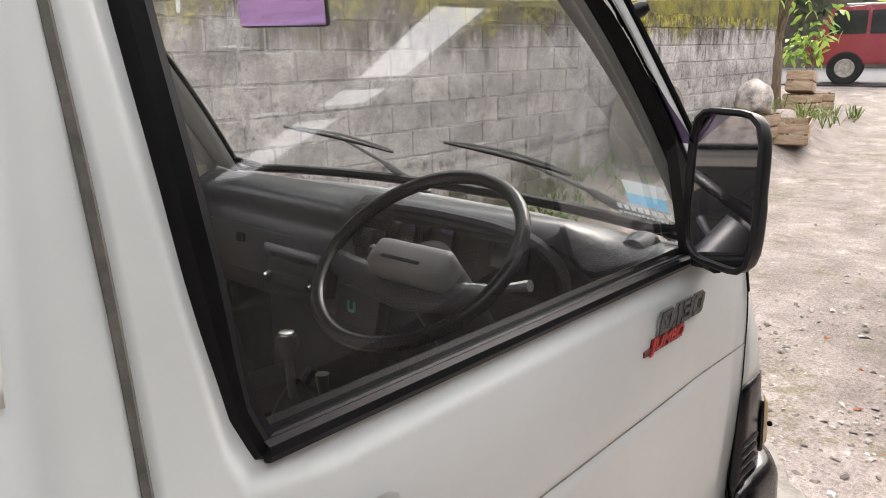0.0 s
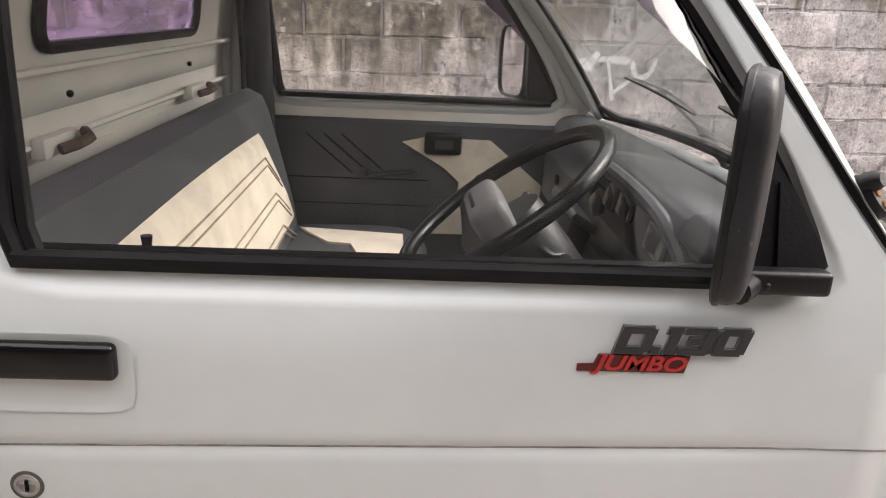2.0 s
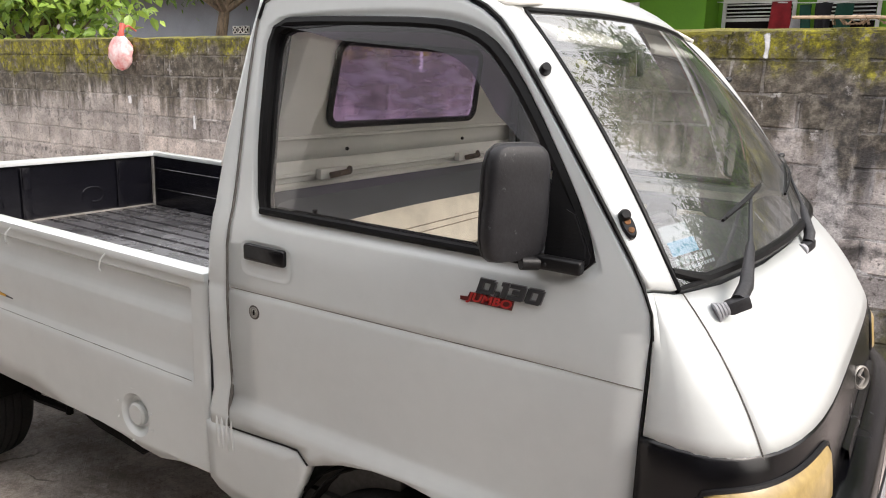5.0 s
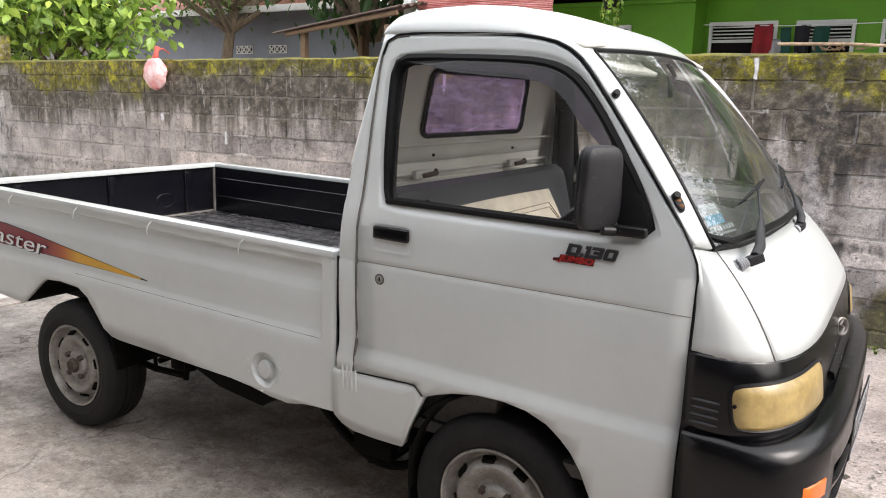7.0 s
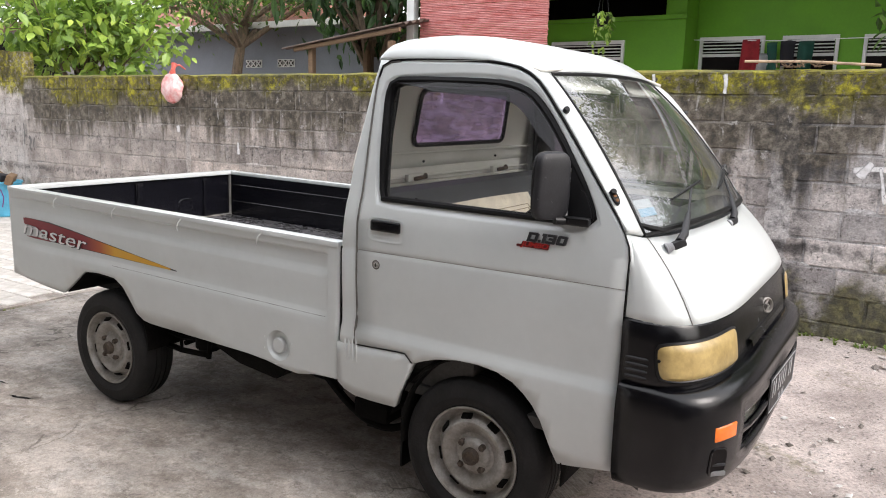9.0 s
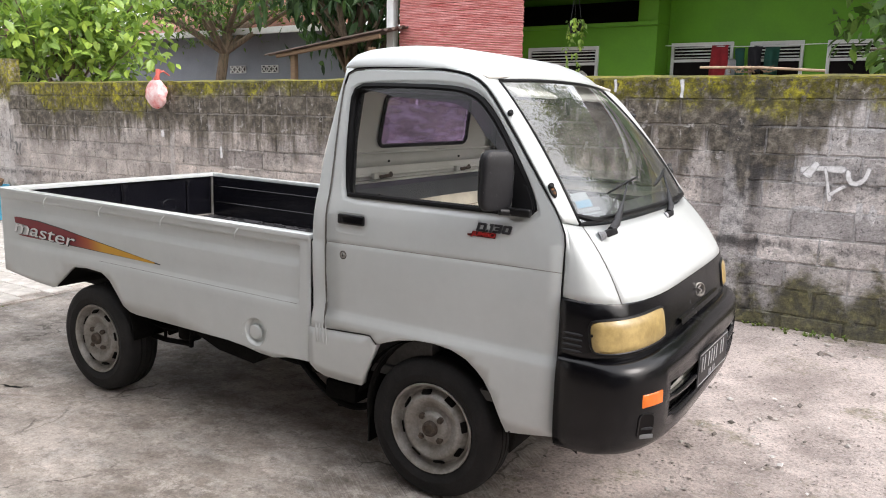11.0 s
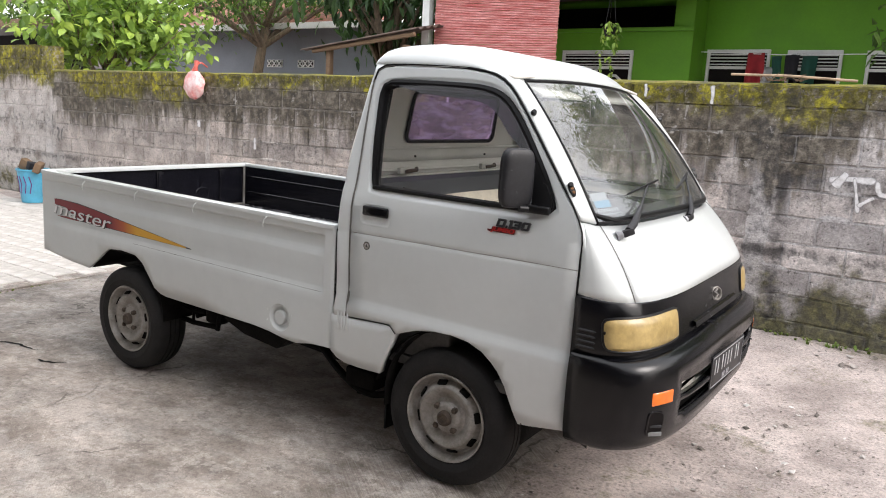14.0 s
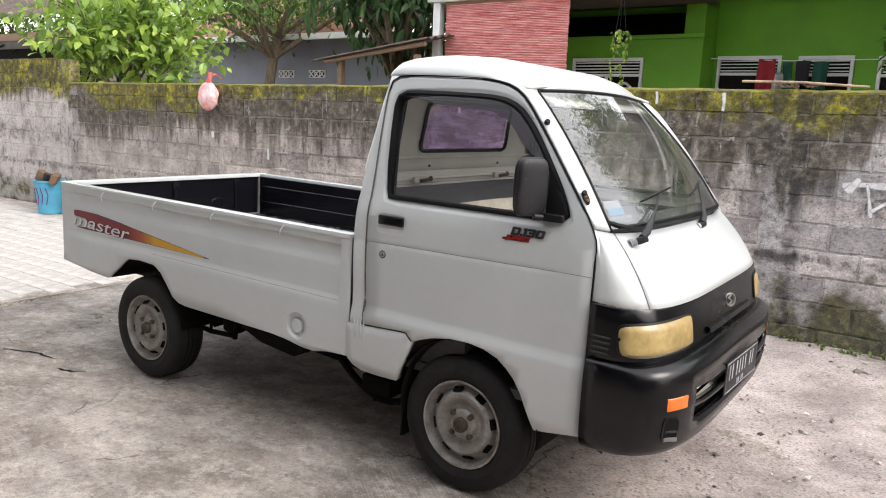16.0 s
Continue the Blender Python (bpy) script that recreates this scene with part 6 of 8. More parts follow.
for s in (-1, 1):
    bm = bmesh.new()
    rows = [[bump_pt(s * y, z, 0.004 if 0.600 < y < 0.692 and 0.528 < z < 0.570 else -0.002) for y in (0.597, 0.602, 0.63, 0.66, 0.690, 0.695)] for z in (0.524, 0.529, 0.545, 0.568, 0.573)]
    part("indicator", grid(rows, bm, (1, 0, 0)), "amber", bumper, "orange indicator lens")
    # fog-lamp pocket: a flat four-sided near-black face painted as its shade, with a lip, a bracket and a gleam below
    hole = smooth_line([bump_pt(s * y, z, 0.0015) for y, z in ((0.700, 0.508), (0.668, 0.505), (0.636, 0.496), (0.634, 0.455), (0.636, 0.414), (0.666, 0.415), (0.698, 0.428), (0.700, 0.465))], 28, 2, closed=True)[:-1]
    d = Vector((0.72, s * 0.69, 0)).normalized()
    bm = bmesh.new()
    tube(bm, hole, 0.0035, 6, closed=True)
    part("fog_lamp_lip", bm, "bumper_black", bumper)
    bm = bmesh.new()
    centre = sum(hole, Vector()) / len(hole)
    bm.faces.new([bm.verts.new(p + d * 0.002) for p in hole])
    part("fog_lamp_pocket", bm, "opening_shade", bumper, "empty dark fog-lamp pocket")
    m = Matrix.Translation(centre) @ d.to_track_quat("Y", "Z").to_matrix().to_4x4()
    part("fog_lamp_bracket", obox(bmesh.new(), m @ Matrix.Translation((0.004, 0.005, -0.006)), (0.052, 0.008, 0.007), 0.002), "worn_plastic", bumper)
    # grey bar painted in for the pale reflection along the pocket's bottom
    part("fog_lamp_bracket", obox(bmesh.new(), m @ Matrix.Translation((0.0, 0.005, -0.033)), (0.050, 0.007, 0.014), 0.003), "pad_grey", bumper)

# number plate, its marks as plain bars
plate_m = pose(0.838, -0.04, 0.535, 0, 0, -2.1)
num = part("number_plate", obox(bmesh.new(), plate_m, (0.005, 0.42, 0.128), 0.002), "plate_black", truck, "black number plate with pale raised bars")
for y, wd in ((-0.165, 0.024), (-0.130, 0.024), (-0.075, 0.026), (-0.037, 0.026), (0.001, 0.026), (0.039, 0.026), (0.105, 0.024), (0.140, 0.026)):
    part("plate_mark", obox(bmesh.new(), plate_m @ Matrix.Translation((0.0028, y, 0.016)), (0.003, wd * 0.42, 0.058), 0.001), "plate_grey", num)
for y in (-0.055, -0.035, 0.0, 0.02):
    part("plate_mark", obox(bmesh.new(), plate_m @ Matrix.Translation((0.0028, y, -0.040)), (0.003, 0.011, 0.020)), "grey_decal", num)
bm = bmesh.new()
tube(bm, [plate_m @ Vector(p) for p in ((0.003, -0.203, -0.057), (0.003, 0.203, -0.057), (0.003, 0.203, 0.057), (0.003, -0.203, 0.057))], 0.0016, 5, closed=True)
part("plate_border", bm, "grey_decal", num)
# round badge and pressed bar of the grille
m = Matrix.Translation(front_pt(0.0, 0.783, 0.005)) @ Vector((0.84, -0.5, 0.2)).to_track_quat("Y", "Z").to_matrix().to_4x4()
bm = lathe([(0.027, 0.0), (0.028, 0.006), (0.024, 0.009), (0.021, 0.006), (0.020, 0.0)], 28, m)
tube(bm, [m @ Vector(p) for p in ((-0.006, 0.004, 0.02), (0.008, 0.005, 0.006), (-0.008, 0.005, -0.004), (0.006, 0.004, -0.02))], 0.004, 6)
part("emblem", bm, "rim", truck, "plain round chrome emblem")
rows = [[front_pt(y, z, o) for y in np.linspace(-0.30, 0.30, 13)] for z, o in ((0.735, 0.001), (0.731, 0.012), (0.712, 0.014), (0.708, 0.002))]
part("grille_bar", grid(rows, None, (1, 0, 0)), "bumper_black", truck)

# ---- wheels ----
M["recess_grey"] = mat("grimy_recess", (0.30, 0.30, 0.29), 0.6, 0, 0.2, 12, 60, 0.1)
M["rusty_steel"] = mat("rusty_steel", (0.10, 0.075, 0.055), 0.7, 0.3, 0.3, 40, 150, 0.3, tint=(0.04, 0.032, 0.027))
def wheel(x, z, s, yface):
    w = part("wheel", lathe([(0.165, -0.02), (0.172, -0.008), (0.178, 0.0), (0.186, 0.006), (0.205, 0.012), (0.210, 0.0135), (0.213, 0.012), (0.232, 0.013), (0.252, 0.008), (0.263, -0.002), (0.2695, -0.016), (0.2735, -0.040), (0.274, -0.052), (0.268, -0.054), (0.268, -0.059), (0.2745, -0.061),
                             (0.275, -0.080), (0.269, -0.082), (0.269, -0.087), (0.275, -0.089), (0.2745, -0.108), (0.268, -0.110), (0.268, -0.115), (0.274, -0.117), (0.2735, -0.13), (0.268, -0.15), (0.25, -0.168), (0.22, -0.175), (0.18, -0.155), (0.165, -0.14)], 56), "tyre", truck, "worn black rubber tyre on a grey steel rim")
    w.matrix_local = pose(x, yface, z, 0, 0, 0) @ Matrix.Diagonal((1, 1 if s > 0 else -1, 1, 1))
    rim = part("rim", lathe([(0.176, 0.002), (0.174, 0.006), (0.168, 0.004), (0.163, -0.012), (0.158, -0.03), (0.150, -0.036), (0.142, -0.034), (0.128, -0.012), (0.118, -0.004), (0.108, -0.004),
                             (0.095, -0.014), (0.075, -0.026), (0.062, -0.022), (0.056, -0.006), (0.05, -0.002), (0.04, -0.002), (0.0, -0.002)], 56), "rim", w)
    for k in range(8):
        a = 2 * math.pi * (k + 0.3) / 8
        m = Matrix.Translation((0.136 * math.cos(a), -0.018, 0.136 * math.sin(a))) @ Matrix.Rotation(-a, 4, "Y")
        part("rim_slot", obox(bmesh.new(), m @ Matrix.Rotation(radians(-55), 4, "Z"), (0.024, 0.008, 0.042), 0.004), "chassis", w)
    for k in range(4):
        a = 2 * math.pi * (k + 0.5) / 4
        part("wheel_nut", lathe([(0.012, -0.012), (0.012, 0.004), (0.008, 0.009), (0.0, 0.009)], 6, Matrix.Translation((0.056 * math.cos(a), 0, 0.056 * math.sin(a)))), "rusty_steel", w)
    part("hub_cap", lathe([(0.031, -0.006), (0.030, 0.010), (0.025, 0.018), (0.018, 0.020), (0.016, 0.016), (0.0, 0.017)], 22), "rusty_steel", w, "rusty hub cap")
    return w


for s in (-1, 1):
    wheel(-0.010, 0.2650, s, s * 0.718)
    wheel(-2.010, 0.2280, s, s * 0.728)

# ---- cargo bed ----
BX0, BX1, BW = -0.582, -2.79, 0.742
BED_LOW = [(-0.582, 0.412), (-0.70, 0.405), (-0.78, 0.388), (-0.86, 0.392), (-0.95, 0.405), (-1.05, 0.412), (-1.40, 0.414), (-1.67, 0.416), (-1.72, 0.422), (-1.77, 0.445), (-1.81, 0.49), (-1.87, 0.555),
           (-1.93, 0.585), (-2.05, 0.59), (-2.16, 0.58), (-2.20, 0.555), (-2.27, 0.50), (-2.345, 0.445), (-2.50, 0.452), (-2.65, 0.466), (-2.78, 0.48)]


def bed_y(x, z):
    f = min(1, max(0, (-0.635 - x) / 0.012)) * min(1, max(0, (x + 2.77) / 0.01))
    d = float(np.interp(z, [0.40, 0.60, 0.624, 0.632, 0.655, 0.663, 0.70, 0.788, 0.795, 0.820, 0.828, 0.875, 0.887, 0.93], [0.0, 0.002, 0.002, 0.004, 0.014, 0.016, 0.014, 0.009, 0.010, 0.022, 0.024, 0.024, 0.004, 0.002]))
    return BW - d * f


for s in (-1, 1):
    cols = [(-0.60, 0.411), (-0.63, 0.41), (-0.636, 0.41), (-0.648, 0.409)] + BED_LOW[1:]
    cols = [BED_LOW[0]] + cols + [(-2.788, 0.48)]
    cols = sorted(cols + [(-0.82, 0.39)], key=lambda c: -c[0])
    rows = [[Vector((x, s * bed_y(x, zb), zb)) for x, zb in cols]]
    for z in (0.413, 0.48, 0.547, 0.60, 0.624, 0.632, 0.643, 0.655, 0.663, 0.72, 0.788, 0.795, 0.808, 0.820, 0.828, 0.845, 0.875, 0.882, 0.889, 0.91, 0.925):
        rows.append([Vector((x, s * bed_y(x, max(z, zb)), max(z, zb))) for x, zb in cols])
    pocket = (lambda i, j: i in (1, 2) and -0.951 < cols[j][0] < -0.819 and -0.951 < cols[j + 1][0] < -0.819) if s < 0 else None
    side_bm = grid(rows, None, (0, s, 0), skip=pocket)
    if s < 0:
        # the fuel filler sits in a round pocket of the panel
        rim = [Vector((x, 0, z)) for x in (-0.95, -0.86, -0.82) for z in (0.413, 0.48, 0.547) if not (x == -0.86 and z == 0.48)]
        rows = []
        for f, d in ((1.0, 0.0), (0.0, 0.0), (-0.06, 0.003), (-0.12, 0.009), (-0.22, 0.019), (-0.35, 0.022), (-0.99, 0.023)):
            row = []
            for k in range(41):
                a = 2 * math.pi * (k % 40) / 40
                r = 0.062 * (1 + min(f, 0))
                p = Vector((-0.885 + r * math.cos(a), 0, 0.480 + r * math.sin(a)))
                if f > 0:
                    p = min(rim, key=lambda q: (q - p).length)
                row.append(Vector((p.x, s * (bed_y(p.x, p.z) - d), p.z)))
            rows.append(row)
        grid(rows, side_bm)
        bmesh.ops.remove_doubles(side_bm, verts=side_bm.verts[:], dist=1e-4)
        bmesh.ops.dissolve_degenerate(side_bm, dist=5e-4, edges=side_bm.edges[:])
        bmesh.ops.recalc_face_normals(side_bm, faces=side_bm.faces[:])
        side_bm.faces.ensure_lookup_table()
        if sum(f.normal.y * f.calc_area() for f in side_bm.faces) * s < 0:
            bmesh.ops.reverse_faces(side_bm, faces=side_bm.faces[:])
    wall = part("bed_side", side_bm, "paint", truck, "white pressed-steel bed side with a top rail", mods=solid(0.018))
    # thin uneven line of dirt along the lower fold
    bm = bmesh.new()
    tube(bm, [(x, s * (bed_y(x, 0.640) + 0.0003), 0.640 + 0.0012 * noise.noise((x * 14, 0, s))) for x in np.linspace(-0.65, -1.95, 40)], [0.0012 * (0.45 + abs(noise.noise((k * 0.7, 3, s)))) for k in range(40)], 6)
    part("fold_line", bm, "seam_grey", wall)
    rail = boxes(((BX1, min(s * 0.748, s * 0.695), 0.912), (BX0, max(s * 0.748, s * 0.695), 0.934)), bevel=0.006)
    part("top_rail", rail, "paint", wall)
    part("inner_lining", boxes(((BX1 + 0.02, min(s * 0.70, s * 0.712), 0.62), (BX0 - 0.02, max(s * 0.70, s * 0.712), 0.914))), "bed_black", wall, "black painted inside of the bed side")
    bm = bmesh.new()
    for z in (0.735, 0.845):
        tube(bm, [(BX1 + 0.05, s * 0.7025, z), (BX0 - 0.05, s * 0.7025, z)], 0.0055, 6)
    part("inner_rib", bm, "bed_black", wall)
    for x in (-2.36, -1.90, -1.45, -0.98):
        bm = bmesh.new()
        tube(bm, [(x + 0.012, s * 0.749, 0.918), (x + 0.004, s * 0.758, 0.905), (x - 0.006, s * 0.758, 0.88), (x - 0.010, s * 0.750, 0.868)], 0.0026, 6)
        part("rope_hook", bm, "paint", wall)
    if s < 0:
        m = Matrix.Translation((-0.893, s * 0.721, 0.476)) @ Matrix.Rotation(radians(180), 4, "Z")
        part("fuel_cap", lathe([(0.033, -0.006), (0.033, 0.010), (0.028, 0.015), (0.0, 0.016)], 28, m), "paint", wall)

tg = part("tailgate", boxes(((BX1 - 0.004, -0.735, 0.48), (BX1 + 0.022, 0.735, 0.925)), bevel=0.005), "paint", truck, "closed tailgate, black inside")
part("tailgate_lining", boxes(((BX1 + 0.022, -0.70, 0.62), (BX1 + 0.03, 0.70, 0.915))), "bed_black", tg)
bm = boxes(((BX1 - 0.006, -0.745, 0.912), (BX1 + 0.05, 0.745, 0.936)), bevel=0.006)
part("tailgate_rail", bm, "paint", tg)
for y in (-0.5, 0.0, 0.5):
    part("tailgate_rib", boxes(((BX1 + 0.028, y - 0.025, 0.63), (BX1 + 0.042, y + 0.025, 0.90)), bevel=0.004), "bed_black", tg)
    part("rib_plate", boxes(((BX1 + 0.040, y - 0.018, 0.80), (BX1 + 0.048, y + 0.018, 0.90)), bevel=0.002), "bed_black", tg)
for y in (-0.65, -0.16, 0.34):
    bm = bmesh.new()
    tube(bm, smooth_line([(BX1 + 0.030, y - 0.055, 0.70), (BX1 + 0.030, y - 0.055, 0.775), (BX1 + 0.030, y + 0.055, 0.775), (BX1 + 0.030, y + 0.055, 0.70), (BX1 + 0.030, y - 0.01, 0.70)], 24, 2), 0.005, 6)
    part("pressed_outline", bm, "bed_black", tg)
part("bed_front", boxes(((BX0 - 0.02, -0.735, 0.42), (BX0, 0.735, 0.92)), bevel=0.003), "bed_black", truck)
rows = []
prof = []
for k in range(14):
    y = -0.703 + k * 0.1006
    prof += [(y, 0.0), (y + 0.004, 0.012), (y + 0.081, 0.012), (y + 0.085, 0.0)]
for x in (BX0 - 0.02, -1.3, -2.0, BX1 + 0.02):
    rows.append([Vector((x, y, 0.632 + h)) for y, h in prof])
part("bed_floor", grid(rows, None, (0, 0, 1)), "bed_floor", truck, "ribbed steel bed floor, worn black paint", smooth=False, mods=solid(0.01))
part("worn_edge", boxes(((BX1 + 0.032, -0.69, 0.645), (BX1 + 0.060, 0.69, 0.652)), bevel=0.002), "rim", truck, "bare scuffed metal strip along the tailgate")
for y in (0.70, -0.70):
    bm = bmesh.new()
    tube(bm, [(BX1 + 0.035, y, 0.64), (BX1 + 0.035, y, 0.92)], 0.010, 8)
    part("corner_post", bm, "rim", tg)

# ---- underneath ----
bm = boxes(((-2.75, -0.42, 0.38), (0.45, -0.36, 0.47)), ((-2.75, 0.36, 0.38), (0.45, 0.42, 0.47)), ((-2.7, -0.7, 0.56), (-0.6, 0.7, 0.63)), bevel=0.005)
part("chassis_frame", bm, "chassis", truck)
bm = bmesh.new()
tube(bm, [(-1.995, -0.62, 0.231), (-1.995, 0.62, 0.231)], 0.035, 10)
bmesh.ops.create_uvsphere(bm, u_segments=14, v_segments=8, radius=0.11, matrix=Matrix.Translation((-1.995, 0, 0.231)))
tube(bm, [(-1.9, 0, 0.24), (-0.6, 0, 0.36)], 0.03, 10)
tube(bm, [(0, -0.62, 0.25), (0, 0.62, 0.25)], 0.03, 8)
part("axle", bm, "chassis", truck)
for s in (-1, 1):
    bm = bmesh.new()
    for k in range(4):
        h = 0.50 - 0.1 * k
        tube(bm, [(-1.995 - h, s * 0.52, 0.33 - 0.014 * k), (-1.995, s * 0.52, 0.25 - 0.014 * k), (-1.995 + h, s * 0.52, 0.33 - 0.014 * k)], 0.012, 4)
    part("leaf_spring", bm, "chassis", truck)
bm = bmesh.new()
plate(bm, [(-1.34, -0.66, 0.46), (-1.34, -0.66, 0.36), (-1.20, -0.66, 0.315), (-0.98, -0.66, 0.295), (-0.90, -0.66, 0.36), (-0.90, -0.66, 0.46)], (0, 1, 0), 0.24)
part("fuel_tank", bm, "chassis", truck, smooth=False)
bm = bmesh.new()
tube(bm, [(-1.50, -0.56, 0.47), (-1.50, -0.56, 0.30), (-1.50, -0.56, 0.285)], [0.062, 0.062, 0.045], 16)
part("air_tank", bm, "chassis", truck)
bm = bmesh.new()
tube(bm, [(-1.76, -0.60, 0.335), (-1.66, -0.60, 0.322), (-1.55, -0.60, 0.330)], 0.009, 6)
tube(bm, [(-1.74, -0.60, 0.268), (-1.64, -0.60, 0.262), (-1.46, -0.60, 0.275)], 0.014, 6)
tube(bm, [(-1.645, -0.60, 0.255), (-1.645, -0.60, 0.325)], 0.008, 6)
tube(bm, [(-1.46, -0.60, 0.26), (-1.44, -0.60, 0.40)], 0.012, 6)
part("spring_hanger", bm, "chassis", truck)
bm = boxes(((-0.70, -0.60, 0.30), (-0.60, -0.50, 0.40)), ((-0.60, -0.62, 0.22), (-0.44, -0.44, 0.30)), bevel=0.012)
tube(bm, smooth_line([(-0.80, -0.56, 0.33), (-0.66, -0.58, 0.24), (-0.52, -0.58, 0.18), (-0.40, -0.56, 0.20), (-0.34, -0.54, 0.28)], 16), 0.016, 8)
tube(bm, [(-0.58, -0.50, 0.30), (-0.56, -0.55, 0.16)], 0.022, 8)
part("gearbox", bm, "chassis", truck)
part("engine_block", boxes(((-0.75, -0.35, 0.22), (-0.15, 0.35, 0.60)), bevel=0.03), "chassis", truck)
bm = bmesh.new()
tube(bm, smooth_line([(-0.5, -0.40, 0.24), (-0.9, -0.42, 0.25), (-1.4, -0.40, 0.27), (-1.7, -0.36, 0.3)], 20), 0.022, 8)
tube(bm, [(-1.62, -0.6, 0.30), (-1.62, -0.5, 0.30), (-1.40, -0.5, 0.30)], 0.012, 6)
part("exhaust_pipe", bm, "chassis", truck)
for s in (-1, 1):
    rows = [[Vector((0.02 + 0.30 * math.cos(a) * 1.02, s * y, 0.30 + 0.315 * math.sin(a))) for a in np.linspace(radians(-5), radians(190), 22)] for y in (0.74, 0.70, 0.5, 0.42)]
    part("wheel_housing", grid(rows, None, None), "chassis", truck, mods=solid(0.005))
    rows = [[Vector((-2.06 + 0.33 * math.cos(a), s * y, 0.27 + 0.33 * math.sin(a))) for a in np.linspace(0, radians(148), 22)] for y in (0.72, 0.5, 0.42)]
    part("wheel_housing", grid(rows, None, None), "chassis", truck, mods=solid(0.005))
    part("mudflap", boxes(((-0.345, min(s * 0.52, s * 0.66), 0.10), (-0.335, max(s * 0.52, s * 0.66), 0.42)), bevel=0.003), "rubber", truck)

# dark liners round the front wheels
for s in (-1, 1):
    rows = [[Vector((-0.010 + 0.336 * math.cos(a), s * y, 0.265 + 0.336 * math.sin(a))) for a in np.linspace(radians(8), radians(168), 26)] for y in (0.728, 0.60, 0.47)]
    rows.append([Vector((-0.010 + 0.05 * math.cos(a), s * 0.465, 0.265 + 0.05 * math.sin(a))) for a in np.linspace(radians(8), radians(168), 26)])
    part("wheel_arch_liner", grid(rows), "chassis", truck, "black liner inside the wheel arch", mods=solid(0.004))

# ---- inside the cab ----
part("cab_floor", boxes(((-0.56, -0.70, 0.42), (0.60, 0.70, 0.46)), ((0.60, -0.70, 0.42), (0.63, 0.70, 0.80)), ((-0.56, -0.69, 0.46), (-0.03, 0.69, 0.60)), bevel=0.01), "floor_mat", truck, "dark grey rubber floor and engine cover")


def cushion(y0, y1, section, swell=0.012, bm=None):
    """A padded bar along y with the section (x, z), rounded at both ends."""
    bm = bm or bmesh.new()
    n = len(section)
    cx, cz = sum(p[0] for p in section) / n, sum(p[1] for p in section) / n
    rows = []
    ys = [y0, y0 + 0.004, y0 + 0.02, y0 + 0.05] + list(np.linspace(y0 + 0.1, y1 - 0.1, 7)) + [y1 - 0.05, y1 - 0.02, y1 - 0.004, y1]
    for k, y in enumerate(ys):
        e = min(y - y0, y1 - y)
        f = 1.0 if e > 0.05 else 0.9 + 0.1 * (1 - (1 - e / 0.05) ** 2) ** 0.5
        if k in (0, len(ys) - 1):
            f = 0.82
        rows.append([Vector((cx + (x - cx) * f, y, cz + (z - cz) * f)) for x, z in list(section) + [section[0]]])
    grid(rows, bm)
    for r, rev in ((rows[0], False), (rows[-1], True)):
        vs = [bm.verts.new(p) for p in r[:-1]]
        bm.faces.new(vs)
    bmesh.ops.remove_doubles(bm, verts=bm.verts[:], dist=1e-5)
    bmesh.ops.recalc_face_normals(bm, faces=bm.faces[:])
    return bm


def closed_smooth(sec, n=28):
    return [(p.x, p.y) for p in smooth_line([(x, z, 0) for x, z in sec], n + 1, 2, closed=True)[:-1]]


BACK = closed_smooth([(-0.345, 0.70), (-0.335, 0.76), (-0.36, 0.88), (-0.40, 1.03), (-0.415, 1.09), (-0.43, 1.125), (-0.465, 1.135), (-0.505, 1.12), (-0.51, 1.05), (-0.48, 0.80), (-0.45, 0.68)])
bench = part("bench_seat", cushion(-0.665, 0.615, BACK), "vinyl_dark", truck, "bench seat in dark vinyl with cream fabric panels")


def back_face(y, z, off):
    """A point on the front of the backrest."""
    x = float(np.interp(z, [0.74, 0.88, 1.03, 1.09], [-0.337, -0.36, -0.402, -0.418]))
    return Vector((x + off, y, z))


M["seam_brown"] = mat("sewn_thread", (0.36, 0.30, 0.22), 0.9, 0, 0.2, 30, 200, 0.1)
rows = []
for z in np.linspace(0.775, 1.062, 9):
    f = (z - 0.775) / 0.287
    y0, y1 = -0.645 + 0.065 * f, 0.59 - 0.17 * f
    row = []
    for k in range(33):
        u = k / 32
        o = 0.009 if 0 < k < 32 and 0.78 < z < 1.055 else -0.006
        row.append(back_face(y0 + (y1 - y0) * u, z, o + 0.003 * math.sin(math.pi * u)))
    rows.append(row)
panel = part("backrest_panel", grid(rows, None, (1, 0, 0)), "vinyl_cream", bench, "cream woven fabric panel with sewn lines")
for dz in (0.0, 0.018, 0.085, 0.103, 0.165, 0.183):
    bm = bmesh.new()
    z0 = 0.992 - dz
    pts = [back_face(-0.58 - dz * 0.2, z0 - 0.02, 0.0105), back_face(-0.53, z0, 0.0115)] + [back_face(y, z0, 0.012) for y in np.linspace(-0.45, 0.34, 6)] + [back_face(0.37, z0, 0.0115), back_face(0.45 + dz * 0.4, z0 - 0.07, 0.0105)]
    tube(bm, pts, 0.0022, 5)
    part("sewn_line", bm, "seam_brown", bench)
bm = bmesh.new()
for k in range(7):
    y = -0.58 + 0.012 * k
    tube(bm, [(-0.42, y, 1.085), (-0.415, y + 0.008, 1.06)], 0.003, 5)
part("gather", bm, "vinyl_dark", bench)
CUSH = closed_smooth([(-0.40, 0.60), (-0.40, 0.735), (-0.36, 0.762), (-0.20, 0.765), (-0.06, 0.765), (0.0, 0.748), (0.025, 0.70), (0.02, 0.60)])
part("seat_cushion", cushion(-0.66, 0.63, CUSH), "vinyl_dark", bench)
